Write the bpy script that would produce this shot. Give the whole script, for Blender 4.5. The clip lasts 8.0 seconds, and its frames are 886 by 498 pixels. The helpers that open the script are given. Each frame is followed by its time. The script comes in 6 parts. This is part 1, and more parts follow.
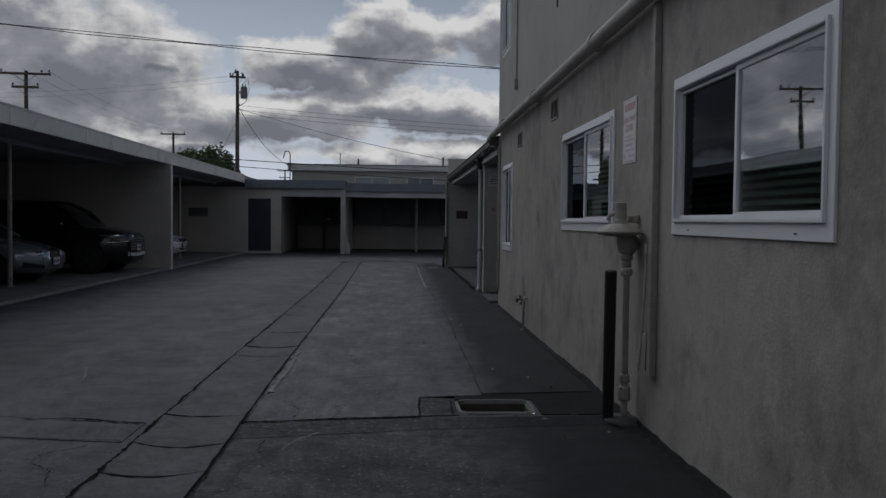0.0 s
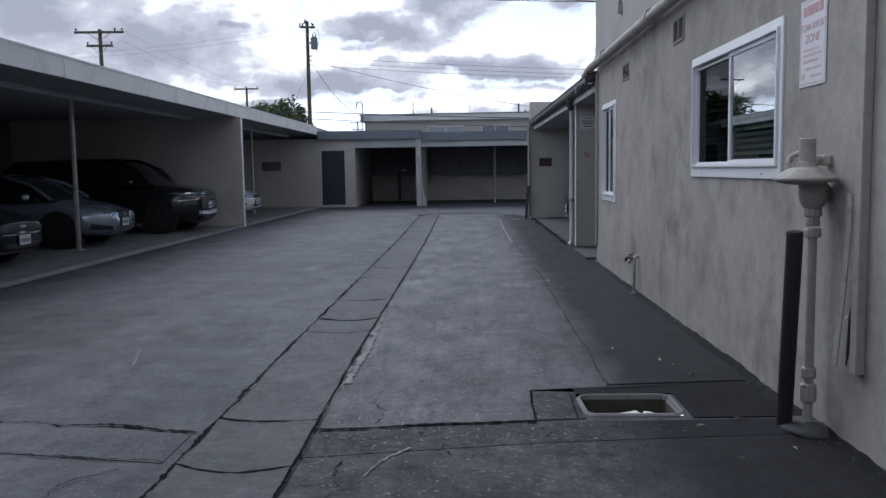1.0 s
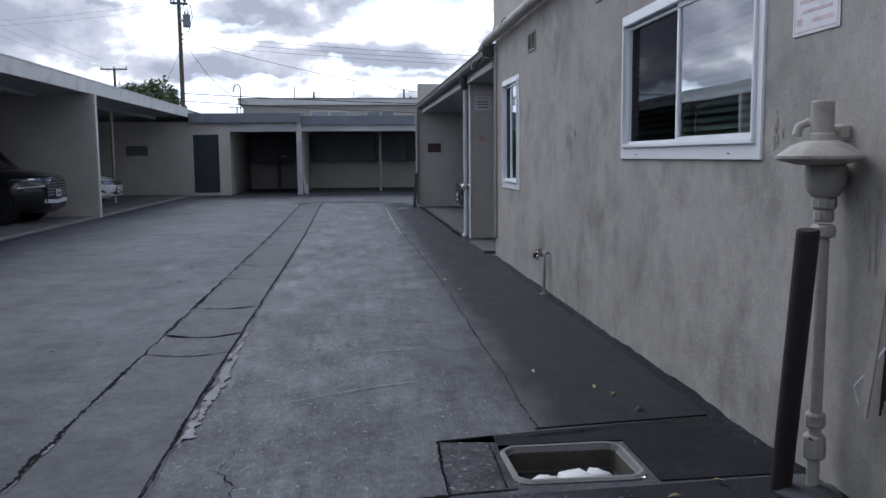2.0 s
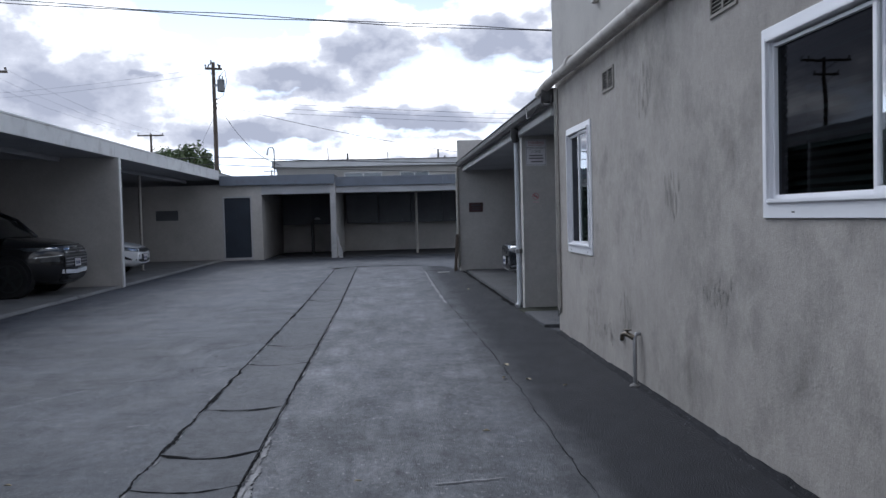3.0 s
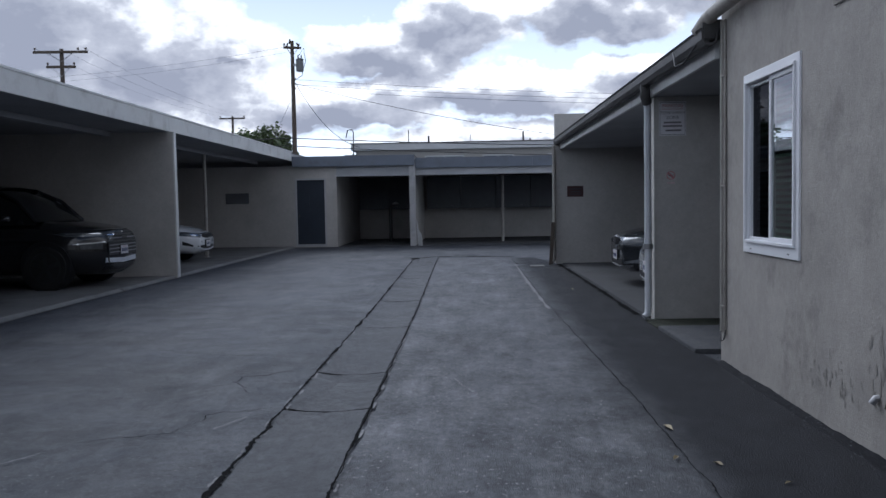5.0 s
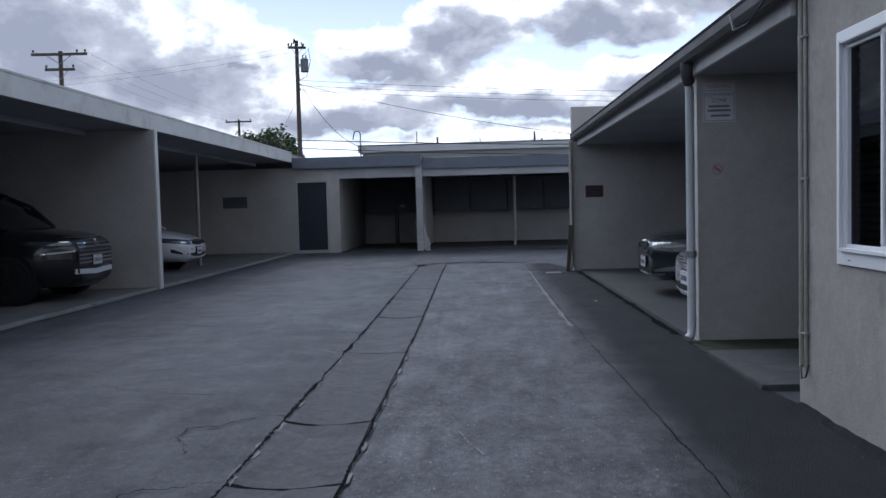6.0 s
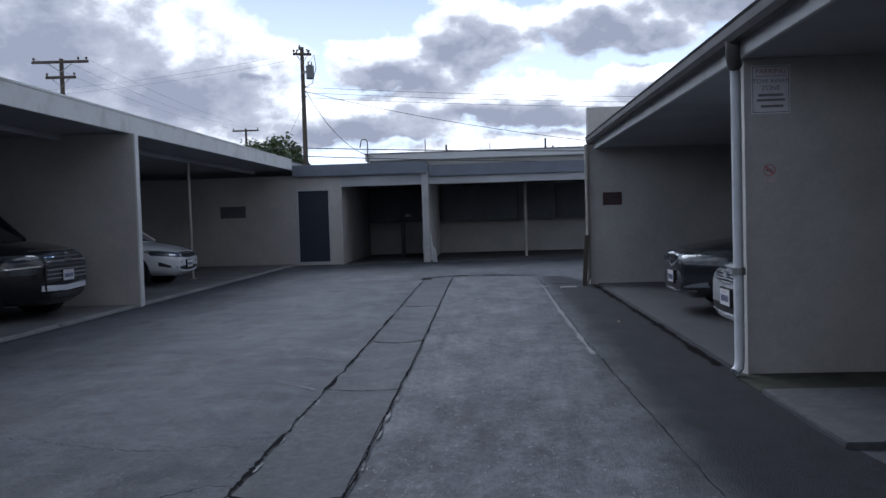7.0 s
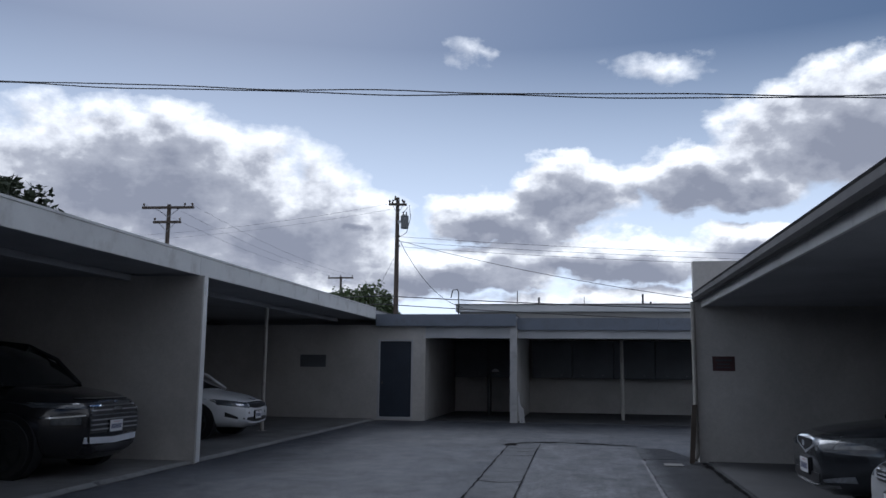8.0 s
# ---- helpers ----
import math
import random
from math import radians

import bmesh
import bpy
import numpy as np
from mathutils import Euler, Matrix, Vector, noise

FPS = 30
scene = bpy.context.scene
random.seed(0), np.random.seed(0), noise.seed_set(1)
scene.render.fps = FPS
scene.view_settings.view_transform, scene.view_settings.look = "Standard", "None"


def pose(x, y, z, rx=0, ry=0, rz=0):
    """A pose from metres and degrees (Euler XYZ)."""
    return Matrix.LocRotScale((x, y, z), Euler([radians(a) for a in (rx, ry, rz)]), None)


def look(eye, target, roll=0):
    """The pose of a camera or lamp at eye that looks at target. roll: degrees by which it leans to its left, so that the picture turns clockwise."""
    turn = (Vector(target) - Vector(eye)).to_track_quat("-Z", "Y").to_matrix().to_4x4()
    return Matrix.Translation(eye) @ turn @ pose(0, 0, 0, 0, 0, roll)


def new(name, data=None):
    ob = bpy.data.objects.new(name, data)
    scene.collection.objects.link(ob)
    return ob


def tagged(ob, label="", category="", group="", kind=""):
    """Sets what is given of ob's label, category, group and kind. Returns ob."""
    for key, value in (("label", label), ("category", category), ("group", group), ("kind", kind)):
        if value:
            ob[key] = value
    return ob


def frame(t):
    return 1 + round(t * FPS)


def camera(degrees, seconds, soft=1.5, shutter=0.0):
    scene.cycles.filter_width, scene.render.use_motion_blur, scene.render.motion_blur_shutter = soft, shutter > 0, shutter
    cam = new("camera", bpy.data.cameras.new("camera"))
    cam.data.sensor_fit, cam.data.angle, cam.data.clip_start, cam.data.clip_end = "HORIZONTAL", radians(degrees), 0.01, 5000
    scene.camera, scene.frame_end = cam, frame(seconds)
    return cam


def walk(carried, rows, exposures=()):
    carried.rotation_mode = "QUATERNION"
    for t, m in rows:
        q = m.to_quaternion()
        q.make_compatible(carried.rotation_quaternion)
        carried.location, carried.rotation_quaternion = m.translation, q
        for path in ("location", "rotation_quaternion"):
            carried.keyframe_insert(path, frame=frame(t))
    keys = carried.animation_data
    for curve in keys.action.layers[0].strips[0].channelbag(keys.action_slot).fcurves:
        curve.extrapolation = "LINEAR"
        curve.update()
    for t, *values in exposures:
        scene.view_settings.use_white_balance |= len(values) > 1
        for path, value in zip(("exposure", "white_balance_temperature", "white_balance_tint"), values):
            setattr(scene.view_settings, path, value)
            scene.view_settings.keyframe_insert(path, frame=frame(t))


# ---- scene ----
cam = camera(56.8, 8.0)
PATH = [
    (0, (0.171, 0.797, 1.442), (0.284, 2.793, 1.373), 0.6),
    (0.5, (0.018, 1.438, 1.437), (-0.069, 3.423, 1.214), -0.5),
    (1, (-0.011, 2.147, 1.45), (-0.079, 4.136, 1.258), -0.9),
    (1.5, (-0.009, 2.911, 1.403), (0.111, 4.894, 1.172), -0.3),
    (1.7, (-0.006, 3.138, 1.383), (0.191, 5.113, 1.139), -0.1),
    (2.8, (-0.067, 4.819, 1.413), (0.145, 6.806, 1.317), -1.2),
    (3, (-0.104, 5.058, 1.413), (0.029, 7.052, 1.334), -1.5),
    (3.5, (-0.203, 5.764, 1.411), (-0.259, 7.762, 1.348), -1.4),
    (4, (-0.247, 6.442, 1.387), (-0.343, 8.437, 1.301), -0.9),
    (4.2, (-0.252, 6.654, 1.394), (-0.331, 8.65, 1.294), -1.1),
    (5.5, (-0.227, 8.379, 1.396), (-0.287, 10.375, 1.286), -1.0),
    (6, (-0.211, 9.128, 1.384), (-0.299, 11.123, 1.282), -1.5),
    (6.5, (-0.173, 9.75, 1.385), (-0.265, 11.744, 1.269), -1.3),
    (7, (-0.173, 10.384, 1.382), (-0.286, 12.379, 1.303), -1.7),
    (7.5, (-0.18, 10.963, 1.404), (-0.415, 12.95, 1.39), -1.9),
    (7.7, (-0.204, 11.255, 1.417), (-0.5, 13.232, 1.458), -0.9),
    (8, (-0.15, 11.704, 1.492), (-0.481, 13.655, 1.782), 0.6),
]

EXPOSURES = [(0.0, -0.32, 6100, 10), (0.5, 0.6, 5850, 10), (1.0, 1.15, 5750, 10), (1.7, 1.25, 5700, 10), (3.0, 1.3, 5700, 10), (3.5, 0.85, 5700, 10),
             (5.5, 1.0, 5550, 10), (7.0, 0.95, 5500, 10), (8.0, 0.6, 5600, 10)]
walk(cam, [(t, look(eye, target, roll)) for t, eye, target, roll in PATH], EXPOSURES)

# ---------------------------------------------------------------- world and sun
SUN_AZ, SUN_EL = -28.0, 46.0


def build_world():
    w = bpy.data.worlds.new("sky")
    w.use_nodes = True
    scene.world = w
    nt = w.node_tree
    nt.nodes.clear()
    N, L = nt.nodes.new, nt.links.new

    def math_node(op, a, b=None, clamp=False):
        n = N("ShaderNodeMath")
        n.operation, n.use_clamp = op, clamp
        for k, v in enumerate((a, b)):
            if v is None:
                continue
            if isinstance(v, (int, float)):
                n.inputs[k].default_value = v
            else:
                L(v, n.inputs[k])
        return n.outputs[0]

    out, bg = N("ShaderNodeOutputWorld"), N("ShaderNodeBackground")
    sky = N("ShaderNodeTexSky")
    sky.sky_type, sky.sun_disc = "NISHITA", False
    sky.sun_elevation, sky.sun_rotation = radians(SUN_EL), radians(SUN_AZ)
    sky.air_density, sky.dust_density, sky.ozone_density = 1.0, 1.2, 1.5
    tc, sep = N("ShaderNodeTexCoord"), N("ShaderNodeSeparateXYZ")
    L(tc.outputs["Generated"], sep.inputs[0])
    az = math_node("MULTIPLY", math_node("ARCTAN2", sep.outputs[0], sep.outputs[1]), 57.2958)
    el = math_node("MULTIPLY", math_node("ARCSINE", sep.outputs[2]), 57.2958)
    ae = N("ShaderNodeCombineXYZ")
    L(az, ae.inputs[0])
    L(el, ae.inputs[1])

    def noise_at(scale, detail, rough, src, sx=1.0, sy=1.0):
        mp = N("ShaderNodeMapping")
        mp.inputs["Scale"].default_value = (sx, sy, 1.0)
        L(src, mp.inputs[0])
        n = N("ShaderNodeTexNoise")
        n.inputs["Scale"].default_value, n.inputs["Detail"].default_value, n.inputs["Roughness"].default_value = scale, detail, rough
        L(mp.outputs[0], n.inputs["Vector"])
        return n

    def vec(op, p, q):
        n = N("ShaderNodeVectorMath")
        n.operation = op
        for k, v in enumerate((p, q)):
            if isinstance(v, tuple):
                n.inputs[k].default_value = v
            elif v is not None:
                L(v, n.inputs[k])
        return n.outputs["Value"] if op == "LENGTH" else n.outputs[0]

    # cloud masses: heading, elevation, half width, half height in degrees; the air stirs their outline
    CLOUDS = [(-30, 12.0, 13, 5.2), (-21, 9.5, 9, 4.6), (-42, 9, 12, 5), (-5.5, 10.8, 5.5, 2.0), (-0.8, 12.2, 4.6, 2.7), (9.0, 13.0, 7, 2.3), (18.0, 15.5, 9, 4.0), (2, 7.8, 11, 1.9), (-9, 7.0, 9, 1.8), (6, 4.4, 14, 1.5),
              (26, 10, 9, 4), (14, 8.6, 7, 1.4), (-16.0, 10.4, 1.7, 0.9), (-33, 26, 3.2, 1.4),
              (-16, 5.2, 8, 1.3), (-24, 6.2, 7, 1.8)]

    # thin wisps higher up, with a weight for their density
    THIN = [(-8.0, 21.6, 3.0, 1.4, 0.20), (5.8, 20.2, 6.0, 1.5, 0.22), (-33.0, 25.2, 3.2, 1.5, 0.26)]

    def density(p):
        stir = noise_at(0.26, 6, 0.56, p, 0.8, 1.25)
        q = vec("ADD", vec("MULTIPLY", vec("SUBTRACT", stir.outputs["Color"], (0.5, 0.5, 0.5)), (6.5, 4.6, 0.0)), p)
        dens = None
        for a, e, hw, hh in CLOUDS:
            r = vec("LENGTH", vec("MULTIPLY", vec("SUBTRACT", q, (a, e, 0)), (1 / hw, 1 / hh, 0)), None)
            d = math_node("SUBTRACT", 1.15, r, True)
            dens = d if dens is None else math_node("MAXIMUM", dens, d)
        for a, e, hw, hh, weight in THIN:
            r = vec("LENGTH", vec("MULTIPLY", vec("SUBTRACT", q, (a, e, 0)), (1 / hw, 1 / hh, 0)), None)
            dens = math_node("MAXIMUM", dens, math_node("MULTIPLY", math_node("SUBTRACT", 1.0, r, True), weight))
        puff = noise_at(0.36, 7, 0.57, p, 0.85, 1.2)
        amp = math_node("ADD", math_node("MULTIPLY", dens, 3.2, True), 0.12)
        return math_node("ADD", dens, math_node("MULTIPLY", math_node("MULTIPLY", math_node("SUBTRACT", puff.outputs["Fac"], 0.5), 0.95), math_node("MINIMUM", amp, 1.0)))

    d_here = density(ae.outputs[0])
    d_above = density(vec("ADD", ae.outputs[0], (0.25, 0.9, 0.0)))
    # scattered clouds over the rest of the sky
    rest = noise_at(2.4, 7, 0.6, tc.outputs["Generated"], 1.0, 1.0)
    side = math_node("MULTIPLY", math_node("SUBTRACT", math_node("ABSOLUTE", az), 40.0), 0.1, True)
    d2 = math_node("MULTIPLY", math_node("MULTIPLY", math_node("SUBTRACT", rest.outputs["Fac"], 0.45), 4.0, True), side)
    dens2 = math_node("MAXIMUM", d_here, d2)
    alpha = N("ShaderNodeValToRGB")
    alpha.color_ramp.elements[0].position, alpha.color_ramp.elements[1].position = 0.06, 0.30
    L(dens2, alpha.inputs[0])
    lit = math_node("SUBTRACT", d_here, d_above)
    thick = math_node("MULTIPLY", math_node("SUBTRACT", dens2, 0.16), 0.95)
    t1 = math_node("SUBTRACT", math_node("ADD", thick, 0.16), math_node("MULTIPLY", lit, 1.2))
    curl = noise_at(0.60, 7, 0.56, ae.outputs[0], 0.85, 1.2)
    t1 = math_node("ADD", t1, math_node("MULTIPLY", math_node("SUBTRACT", curl.outputs["Fac"], 0.5), 0.75))
    tone = N("ShaderNodeValToRGB")
    r = tone.color_ramp
    r.elements[0].position, r.elements[0].color = 0.0, (0.95, 0.91, 0.855, 1)
    r.elements[1].position, r.elements[1].color = 0.90, (0.23, 0.232, 0.26, 1)
    for pos, col in ((0.22, (0.72, 0.69, 0.66, 1)), (0.50, (0.37, 0.362, 0.375, 1))):
        r.elements.new(pos).color = col
    L(t1, tone.inputs[0])
    # thin haze towards the horizon
    haze = math_node("MULTIPLY", math_node("SUBTRACT", 22.0, el), 0.046, True)
    scale = N("ShaderNodeVectorMath")
    scale.operation = "SCALE"
    L(sky.outputs[0], scale.inputs[0])
    scale.inputs["Scale"].default_value = SKY_GAIN
    hz = N("ShaderNodeMix")
    hz.data_type = "RGBA"
    L(haze, hz.inputs[0])
    L(scale.outputs[0], hz.inputs[6])
    hz.inputs[7].default_value = (0.84, 0.89, 0.97, 1)
    mix = N("ShaderNodeMix")
    mix.data_type = "RGBA"
    L(alpha.outputs[0], mix.inputs[0])
    L(hz.outputs[2], mix.inputs[6])
    sd = N("ShaderNodeVectorMath")
    sd.operation = "DOT_PRODUCT"
    sa, se = radians(SUN_AZ), radians(SUN_EL)
    sd.inputs[1].default_value = (math.sin(sa) * math.cos(se), math.cos(sa) * math.cos(se), math.sin(se))
    L(tc.outputs["Generated"], sd.inputs[0])
    near_sun = N("ShaderNodeMapRange")
    near_sun.interpolation_type = "SMOOTHSTEP"
    for k, v in (("From Min", -0.8), ("From Max", 0.75), ("To Min", 0.80), ("To Max", 1.0)):
        near_sun.inputs[k].default_value = v
    L(sd.outputs["Value"], near_sun.inputs["Value"])
    cloud = N("ShaderNodeVectorMath")
    cloud.operation = "SCALE"
    L(tone.outputs[0], cloud.inputs[0])
    L(near_sun.outputs[0], cloud.inputs["Scale"])
    L(cloud.outputs[0], mix.inputs[7])
    L(mix.outputs[2], bg.inputs[0])
    bg.inputs[1].default_value = SKY_STRENGTH
    L(bg.outputs[0], out.inputs[0])


SKY_GAIN, SKY_STRENGTH = 0.036, 0.86
build_world()
sun = new("sun", bpy.data.lights.new("sun", "SUN"))
sun.data.energy, sun.data.angle, sun.data.color = 0.75, radians(40), (1.0, 0.98, 0.96)
a, e = radians(SUN_AZ), radians(SUN_EL)
sun.matrix_world = look((0, 0, 30), (-math.sin(a) * math.cos(e), -math.cos(a) * math.cos(e), 30 - math.sin(e)))

# ---------------------------------------------------------------- materials


def material(name, base, rough=0.8, metal=0.0, vary=0.25, grain=40.0, blotch=1.2, bump=0.2, bump_scale=120.0, dirt=None, dirt_amount=0.0,
             dirt_scale=0.8, spec=0.5, coat=0.0, stretch=(1, 1, 1), per_object=0.0, speck=None, speck_scale=220.0, streak=None, streak_amount=0.0, mottle=0.0, edge=None, gloss_vary=0.0):
    """A surface with variation at two scales, stains of a second colour and fine relief, in metres."""
    m = bpy.data.materials.new(name)
    m.use_nodes = True
    nt = m.node_tree
    N, L = nt.nodes.new, nt.links.new
    b = nt.nodes["Principled BSDF"]
    b.inputs["Metallic"].default_value = metal
    b.inputs["Specular IOR Level"].default_value = spec
    b.inputs["Coat Weight"].default_value = coat
    tc, mp = N("ShaderNodeTexCoord"), N("ShaderNodeMapping")
    mp.inputs["Scale"].default_value = stretch
    L(tc.outputs["Object"], mp.inputs[0])

    def nz(scale, detail=5, r=0.6):
        n = N("ShaderNodeTexNoise")
        n.inputs["Scale"].default_value, n.inputs["Detail"].default_value, n.inputs["Roughness"].default_value = scale, detail, r
        L(mp.outputs[0], n.inputs["Vector"])
        return n.outputs["Fac"]

    def mixc(fac, c1, c2, blend="MIX"):
        n = N("ShaderNodeMix")
        n.data_type, n.blend_type = "RGBA", blend
        for k, v in ((0, fac), (6, c1), (7, c2)):
            if isinstance(v, (int, float)):
                n.inputs[k].default_value = v
            elif isinstance(v, tuple):
                n.inputs[k].default_value = (*v, 1)
            else:
                L(v, n.inputs[k])
        return n.outputs[2]

    def ramp(f, lo, hi):
        n = N("ShaderNodeMapRange")
        n.inputs["From Min"].default_value, n.inputs["From Max"].default_value = lo, hi
        L(f, n.inputs["Value"])
        return n.outputs[0]

    dark = tuple(c * (1 - vary) for c in base)
    lite = tuple(min(1, c * (1 + vary)) for c in base)
    c = mixc(ramp(nz(blotch), 0.3, 0.7), dark, lite)
    g = ramp(nz(grain, 3), 0.3, 0.7)
    c = mixc(0.5, c, mixc(g, tuple(x * (1 - vary) for x in (1, 1, 1)), tuple(min(1.0, x * (1 + vary)) for x in (1, 1, 1))), "MULTIPLY")
    if dirt:
        c = mixc(ramp(nz(dirt_scale, 7, 0.7), 0.62 - 0.25 * dirt_amount, 0.8 - 0.15 * dirt_amount), c, dirt)
    if streak:
        sm = N("ShaderNodeMapping")
        sm.inputs["Scale"].default_value = streak[1]
        L(tc.outputs["Object"], sm.inputs[0])
        sn = N("ShaderNodeTexNoise")
        sn.inputs["Scale"].default_value, sn.inputs["Detail"].default_value, sn.inputs["Roughness"].default_value = 1.0, 8, 0.72
        L(sm.outputs[0], sn.inputs["Vector"])
        c = mixc(ramp(sn.outputs["Fac"], 0.47, 0.50 + 0.17 / max(streak_amount, 0.1)), c, streak[0])
    if mottle:
        for sc, k in ((3.2, 0.8), (13.0, 1.0), (38.0, 0.8)):
            c = mixc(1.0, c, mixc(ramp(nz(sc, 6, 0.7), 0.32, 0.68), (1 - mottle * k,) * 3, (1 + mottle * k,) * 3), "MULTIPLY")
    if speck:
        c = mixc(ramp(nz(speck_scale, 2, 0.5), 0.64, 0.74), c, speck)
    if edge:
        # a second surface that sets in unevenly along x: its colour and the limits of the passage
        sx, ad = N("ShaderNodeSeparateXYZ"), N("ShaderNodeMath")
        L(tc.outputs["Object"], sx.inputs[0])
        ad.operation = "MULTIPLY_ADD"
        L(nz(2.2, 8, 0.7), ad.inputs[0])
        ad.inputs[1].default_value = 0.55
        L(sx.outputs[0], ad.inputs[2])
        over = ramp(ad.outputs[0], edge[1] + 0.275, edge[2] + 0.275)
        c = mixc(over, c, mixc(ramp(nz(7.0, 6, 0.7), 0.3, 0.7), tuple(x * 0.75 for x in edge[0]), tuple(x * 1.3 for x in edge[0])))
    if per_object:
        oi = N("ShaderNodeObjectInfo")
        c = mixc(per_object, c, mixc(oi.outputs["Random"], dark, lite))
    L(c, b.inputs["Base Color"])
    rr = N("ShaderNodeMapRange")
    rr.inputs["To Min"].default_value, rr.inputs["To Max"].default_value = max(0.02, rough - 0.12), min(1, rough + 0.1)
    L(nz(blotch * 3), rr.inputs["Value"])
    L(rr.outputs[0], b.inputs["Roughness"])
    if gloss_vary:
        gv = N("ShaderNodeMapRange")
        gv.inputs["From Min"].default_value, gv.inputs["From Max"].default_value = 0.3, 0.7
        gv.inputs["To Min"].default_value, gv.inputs["To Max"].default_value = spec * (1 - gloss_vary), spec * (1 + gloss_vary)
        L(nz(2.6, 9, 0.74), gv.inputs["Value"])
        level = gv.outputs[0]
        if edge:
            sm2 = N("ShaderNodeMix")
            L(over, sm2.inputs[0])
            L(level, sm2.inputs[2])
            sm2.inputs[3].default_value = 0.10
            level = sm2.outputs[0]
        L(level, b.inputs["Specular IOR Level"])
    if bump:
        bp = N("ShaderNodeBump")
        bp.inputs["Strength"].default_value, bp.inputs["Distance"].default_value = bump, 0.01
        L(nz(bump_scale, 4, 0.65), bp.inputs["Height"])
        L(bp.outputs[0], b.inputs["Normal"])
    return m


def glass_pane(name, tint=(0.75, 0.85, 0.8), ior=1.55, gloss=(0.95, 0.97, 1.0)):
    m = bpy.data.materials.new(name)
    m.use_nodes = True
    nt = m.node_tree
    nt.nodes.clear()
    N, L = nt.nodes.new, nt.links.new
    out, mix, fr, tr, gl = (N("ShaderNode" + k) for k in ("OutputMaterial", "MixShader", "Fresnel", "BsdfTransparent", "BsdfGlossy"))
    fr.inputs["IOR"].default_value = ior
    tr.inputs[0].default_value = (*tint, 1)
    gl.inputs["Roughness"].default_value = 0.01
    gl.inputs["Color"].default_value = (*gloss, 1)
    tc, n, bp = N("ShaderNodeTexCoord"), N("ShaderNodeTexNoise"), N("ShaderNodeBump")
    L(tc.outputs["Object"], n.inputs["Vector"])
    n.inputs["Scale"].default_value = 1.6
    bp.inputs["Strength"].default_value, bp.inputs["Distance"].default_value = 0.05, 0.02
    L(n.outputs["Fac"], bp.inputs["Height"])
    L(bp.outputs[0], gl.inputs["Normal"])
    L(fr.outputs[0], mix.inputs[0])
    L(tr.outputs[0], mix.inputs[1])
    L(gl.outputs[0], mix.inputs[2])
    L(mix.outputs[0], out.inputs[0])
    return m


M = {}
STRIP = (0.022, 0.023, 0.027)
M["asphalt"] = material("asphalt", (0.058, 0.064, 0.077), 0.60, vary=0.3, grain=90, blotch=0.5, bump=1.0, bump_scale=110, dirt=(0.034, 0.036, 0.042), dirt_amount=0.4, dirt_scale=0.7, spec=0.30,
                        speck=(0.24, 0.24, 0.245), speck_scale=48, streak=((0.110, 0.115, 0.127), (0.9, 0.3, 1)), streak_amount=0.75, mottle=0.27, gloss_vary=0.7)
M["asphalt_worn"] = material("asphalt_worn", (0.088, 0.092, 0.102), 0.56, vary=0.35, grain=70, blotch=0.9, bump=1.0, bump_scale=100, dirt=(0.040, 0.042, 0.047), dirt_amount=0.5, dirt_scale=1.1, stretch=(1, 0.6, 1), spec=0.28,
                             speck=(0.28, 0.28, 0.285), speck_scale=45, streak=((0.142, 0.146, 0.156), (2.6, 0.7, 1)), streak_amount=0.95, mottle=0.34, gloss_vary=0.75, edge=(STRIP, 0.62, 1.12))
M["asphalt_dark"] = material("asphalt_dark", STRIP, 0.75, vary=0.3, grain=110, blotch=0.9, bump=1.0, bump_scale=120, dirt=(0.018, 0.018, 0.021), dirt_amount=0.4, dirt_scale=0.9,
                             speck=(0.08, 0.08, 0.084), speck_scale=100, spec=0.10, mottle=0.2)
M["asphalt_near"] = material("asphalt_near", (0.046, 0.048, 0.054), 0.60, vary=0.4, grain=70, blotch=1.3, bump=1.0, bump_scale=100, dirt=(0.024, 0.025, 0.029), dirt_amount=0.5, dirt_scale=1.4, spec=0.22,
                             streak=((0.125, 0.128, 0.135), (1.3, 1.0, 1)), streak_amount=0.6, speck=(0.26, 0.26, 0.265), speck_scale=42, mottle=0.45, gloss_vary=0.8, edge=(STRIP, 0.55, 1.15))
M["asphalt_coarse"] = material("asphalt_coarse", (0.050, 0.052, 0.058), 0.75, vary=0.4, grain=60, blotch=2.0, bump=1.0, bump_scale=60, dirt=(0.095, 0.097, 0.103), dirt_amount=0.35, dirt_scale=9, spec=0.25,
                               speck=(0.34, 0.34, 0.345), speck_scale=36, mottle=0.48, gloss_vary=0.4, edge=(STRIP, 0.5, 1.1))
M["chip"] = material("chip", (0.26, 0.262, 0.27), 0.85, vary=0.3, grain=60, blotch=6, bump=0.5, spec=0.25)
M["tar"] = material("tar", (0.008, 0.008, 0.009), 0.95, vary=0.3, bump=0.3, spec=0.05)
M["concrete"] = material("concrete", (0.082, 0.086, 0.095), 0.62, vary=0.28, grain=60, blotch=1.1, bump=0.8, dirt=(0.045, 0.047, 0.052), dirt_amount=0.45, dirt_scale=1.3, per_object=0.2, spec=0.25,
                         streak=((0.095, 0.098, 0.104), (2.2, 0.35, 1)), streak_amount=0.7, speck=(0.03, 0.03, 0.032), speck_scale=50, mottle=0.3, gloss_vary=0.6)
M["box_lining"] = material("box_lining", (0.065, 0.056, 0.048), 0.9, vary=0.3, blotch=6, bump=0.5)
